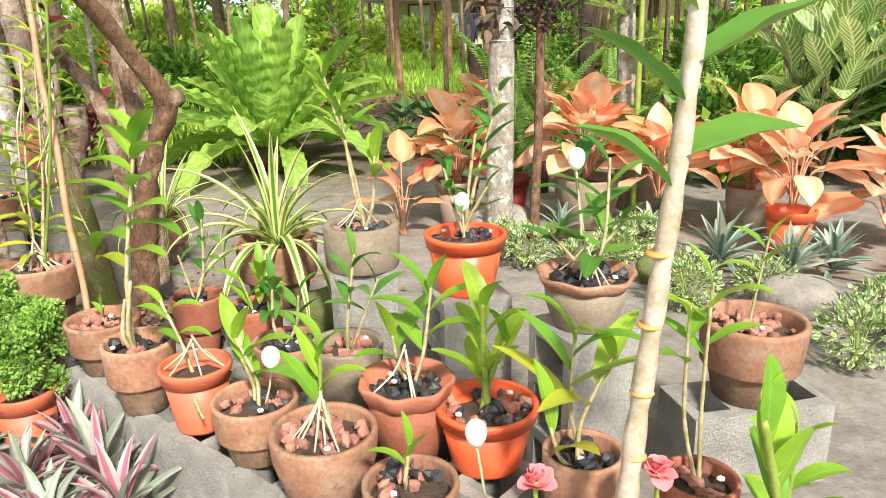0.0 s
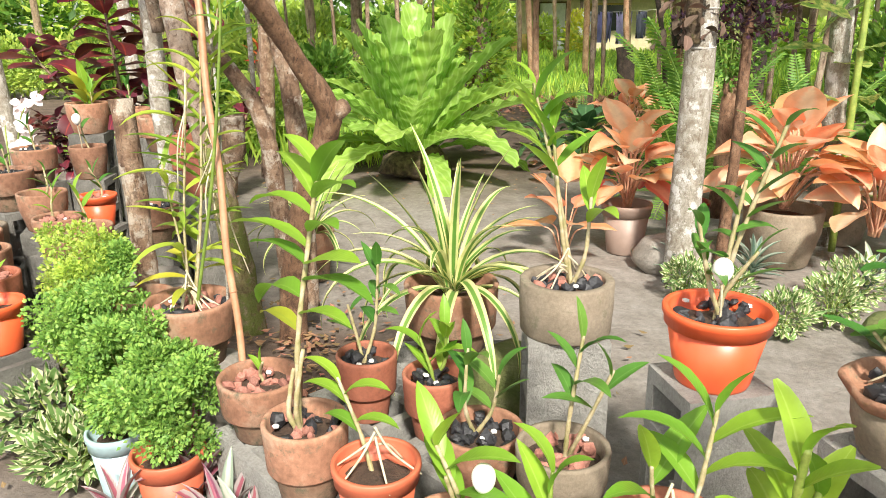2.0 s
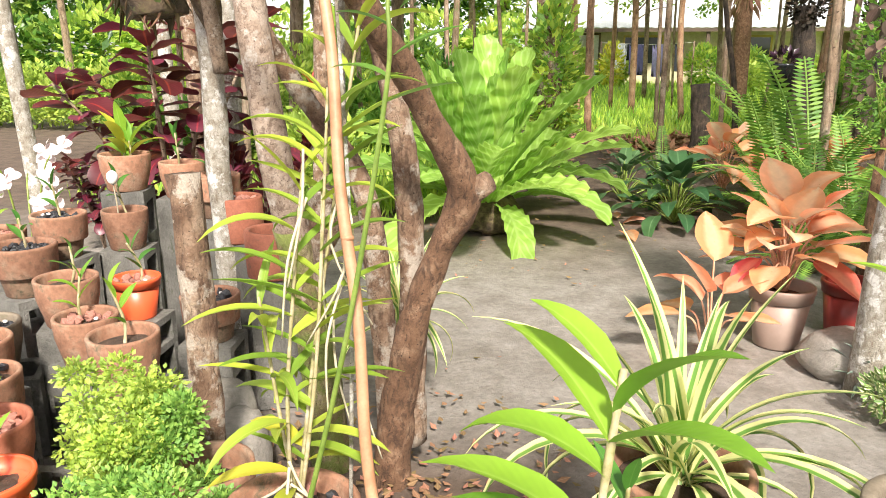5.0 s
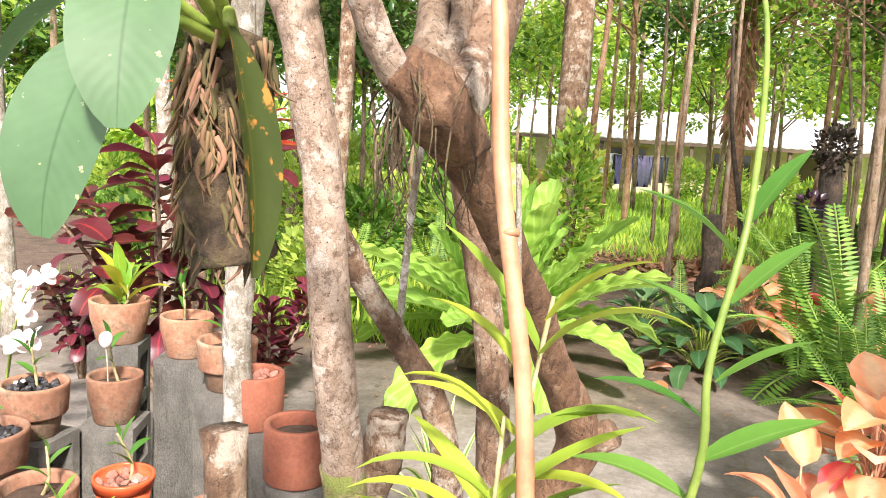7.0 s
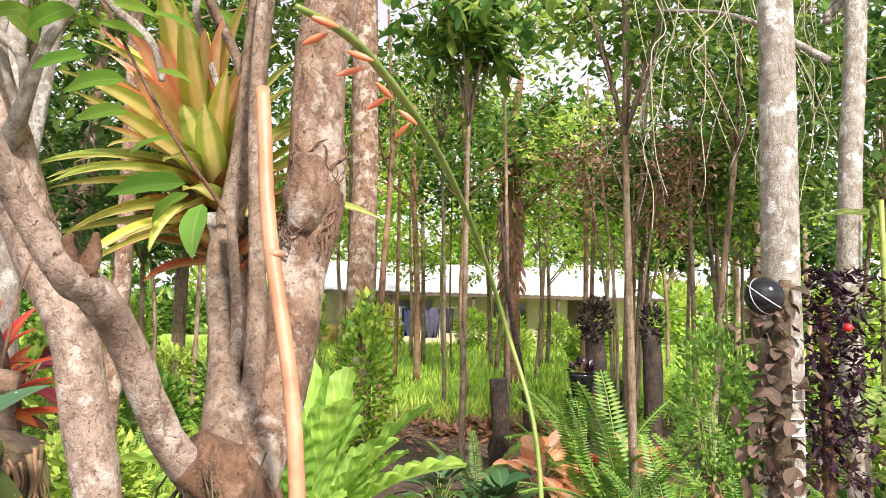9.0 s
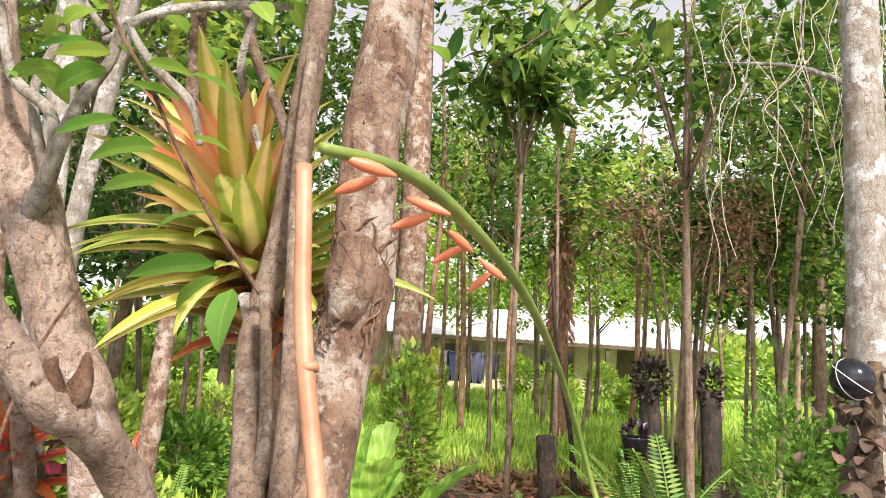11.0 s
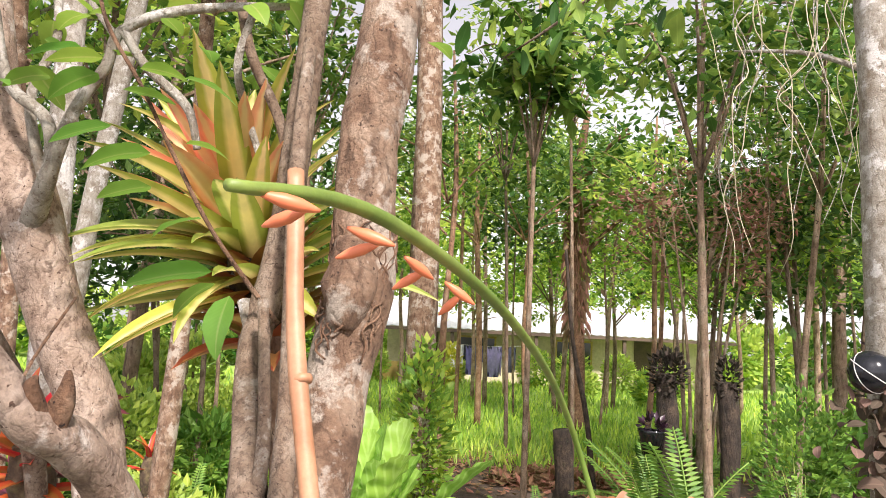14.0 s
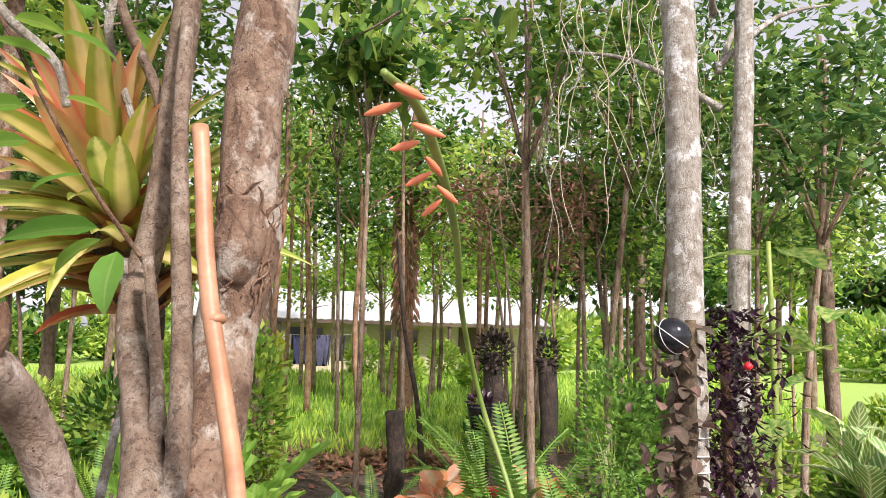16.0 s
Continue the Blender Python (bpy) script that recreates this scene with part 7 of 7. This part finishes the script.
for i in range(16):
    clump("hedge_bush", (-12.5 + 0.62 * i, 12.4 + 0.2 * math.sin(i), 0), 0.48, 1.05, 900, 0.1, G_LIME, "clipped lime-green hedge bush along the yard", "hedge", 300 + i)
for i, (x, y) in enumerate(((-7.2, 17.6), (-6.3, 17.9), (-6.8, 16.8), (-3.0, 31.5), (-1.2, 31.8), (-4.5, 31.2), (0.2, 31.6), (3.6, 31.0), (5.2, 31.5), (7, 31), (9, 30.5), (4.4, 27), (6.2, 24), (-3.6, 27))):
    clump("green_bush", (x, y, 0), rng.uniform(0.6, 0.9), rng.uniform(0.9, 1.6), 900, 0.2, rng.choice([G_LIME, G_FOREST_LIT]), "yellow-green bush on the far grass", "bush", 330 + i)
for i in range(60):
    a = radians(-58 + 116 * i / 59)
    d = rng.uniform(36, 44)
    clump("far_bush", (d * math.sin(a) + 1, d * math.cos(a) + 4, 0), rng.uniform(1.2, 2.0), rng.uniform(1.8, 3.6), 420, 0.5, rng.choice([G_FOREST_LIT, G_FOREST, G_LIME]), "distant bush at the edge of the wood", "bush", 400 + i)

clump("yellow_bush", (0.1, 29.6, 0), 0.42, 1.6, 420, 0.2, G_YELLOW, "yellow-leaved shrub in front of the house", "bush", 381)
clump("lime_bush", (-3.8, 8.4, 0), 0.5, 1.3, 1500, 0.1, G_LIME, "bright lime-green bush among the weeds", "bush", 371)
clump("lime_bush", (-3.1, 7.2, 0), 0.4, 0.75, 1100, 0.09, G_LIME, "bright lime-green bush among the weeds", "bush", 372)

# grass
s = Shape()
rg = random.Random(17)
for _ in range(34000):
    y = 11.0 + 23 * rg.random() ** 1.4
    x = rg.uniform(-0.62, 0.62) * (y + 4) + 0.3
    if noise.noise(Vector((x * 0.5, y * 0.5, 3))) + (y - 12.5) * 0.35 < rg.uniform(-0.1, 0.5):
        continue
    d = Vector((rg.uniform(-0.5, 0.5), rg.uniform(-0.5, 0.5), 1)).normalized()
    s.flake(Vector((x, y, -0.02)), d, Vector((rg.uniform(-1, 1), rg.uniform(-1, 1), 0)).normalized(), rg.uniform(0.12, 0.34), 0.025 + 0.0012 * y)
for _ in range(5200):
    x, y = rg.uniform(-5.2, -1.9), rg.uniform(6.6, 12.0)
    if noise.noise(Vector((x, y, 9))) < rg.uniform(-0.5, 0.2):
        continue
    d = Vector((rg.uniform(-0.5, 0.5), rg.uniform(-0.5, 0.5), 1)).normalized()
    s.flake(Vector((x, y, -0.02)), d, Vector((rg.uniform(-1, 1), rg.uniform(-1, 1), 0)).normalized(), rg.uniform(0.15, 0.45), 0.03)
tagged(part("grass", s, G_GRASS, None), "bright green grass under the grove", "grass", kind="stuff")

# leaf litter on the bare soil
s = Shape()
for _ in range(5200):
    k = rg.random()
    if k < 0.2:
        x, y = rg.gauss(-1.25, 0.42), rg.gauss(2.75, 0.4)
    elif k < 0.72:
        x, y = rg.gauss(1.0, 1.5), rg.gauss(12.8, 0.9)
    else:
        x, y = rg.uniform(-4, 3.5), rg.uniform(5.0, 13)
    a = rg.uniform(0, 6.283)
    d = Vector((math.cos(a), math.sin(a), rg.uniform(-0.05, 0.3))).normalized()
    sd = d.cross(Vector((rg.uniform(-0.4, 0.4), rg.uniform(-0.4, 0.4), 1))).normalized()
    q = rg.uniform(0.02, 0.05) * (3.2 if y > 10 else 1)
    s.flake(Vector((x, y, 0.006 + 0.02 * rg.random())), d, sd, q, q * 0.5)
for _ in range(1500):
    a, q = rg.uniform(0, 6.283), rg.random() ** 0.6
    x, y = 0.75 + 0.95 * q * math.cos(a), 11.6 + 0.5 * q * math.sin(a)
    d = Vector((rg.uniform(-1, 1), rg.uniform(-1, 1), rg.uniform(-0.3, 0.5))).normalized()
    sd = d.cross(Vector((rg.uniform(-0.6, 0.6), rg.uniform(-0.6, 0.6), 1))).normalized()
    k = rg.uniform(0.08, 0.2)
    s.flake(Vector((x, y, 0.02 + 0.24 * (1 - q) * rg.random())), d, sd, k, k * 0.45)
tagged(part("leaf_litter", s, DRY, None), "brown dry leaves scattered over the soil", "leaf litter", kind="stuff")
for x, y, a in ((-0.53, 6.85, 30), (-0.3, 6.8, 100), (-0.5, 6.4, 200)):
    o = thing("fallen_leaf", (x, y, 0.012), "large orange dry leaf lying on the ground", "fallen leaf", "fallen orange leaves")
    part("blade", L_AGL[1], None, o, m=aim(Vector((0, 0, 0.01)), a, 8, 0, 0.8))

# hanging aerial roots and vines in the canopy
rv = random.Random(55)
for i, (x, y, z) in enumerate(((0.5, 4.6, 3.4), (0.62, 4.9, 3.3), (0.4, 5.0, 3.2), (1.35, 5.6, 3.6), (1.5, 5.9, 3.3), (1.9, 6.4, 3.6), (0.9, 6.6, 3.4), (2.4, 6.8, 3.6), (1.15, 7.4, 3.8), (2.0, 8.4, 4.0))):
    v = thing("hanging_vine", (x, y, z), "pale tangled vine hanging from the canopy", "vine", "hanging vines")
    for k in range(6):
        sh = Shape()
        p = Vector((rv.gauss(0, 0.08), rv.gauss(0, 0.05), rv.uniform(0.2, 1.2)))
        pts = [p]
        for _ in range(6):
            pts.append(pts[-1] + Vector((rv.gauss(0, 0.07), rv.gauss(0, 0.05), -rv.uniform(0.1, 0.32))))
        sh.tube(pts, [0.0032, 0.0032, 0.003, 0.0028, 0.0025, 0.002, 0.0015], 5)
        part("tendril", sh, ROOT if k % 2 else BARK_PALE, v)
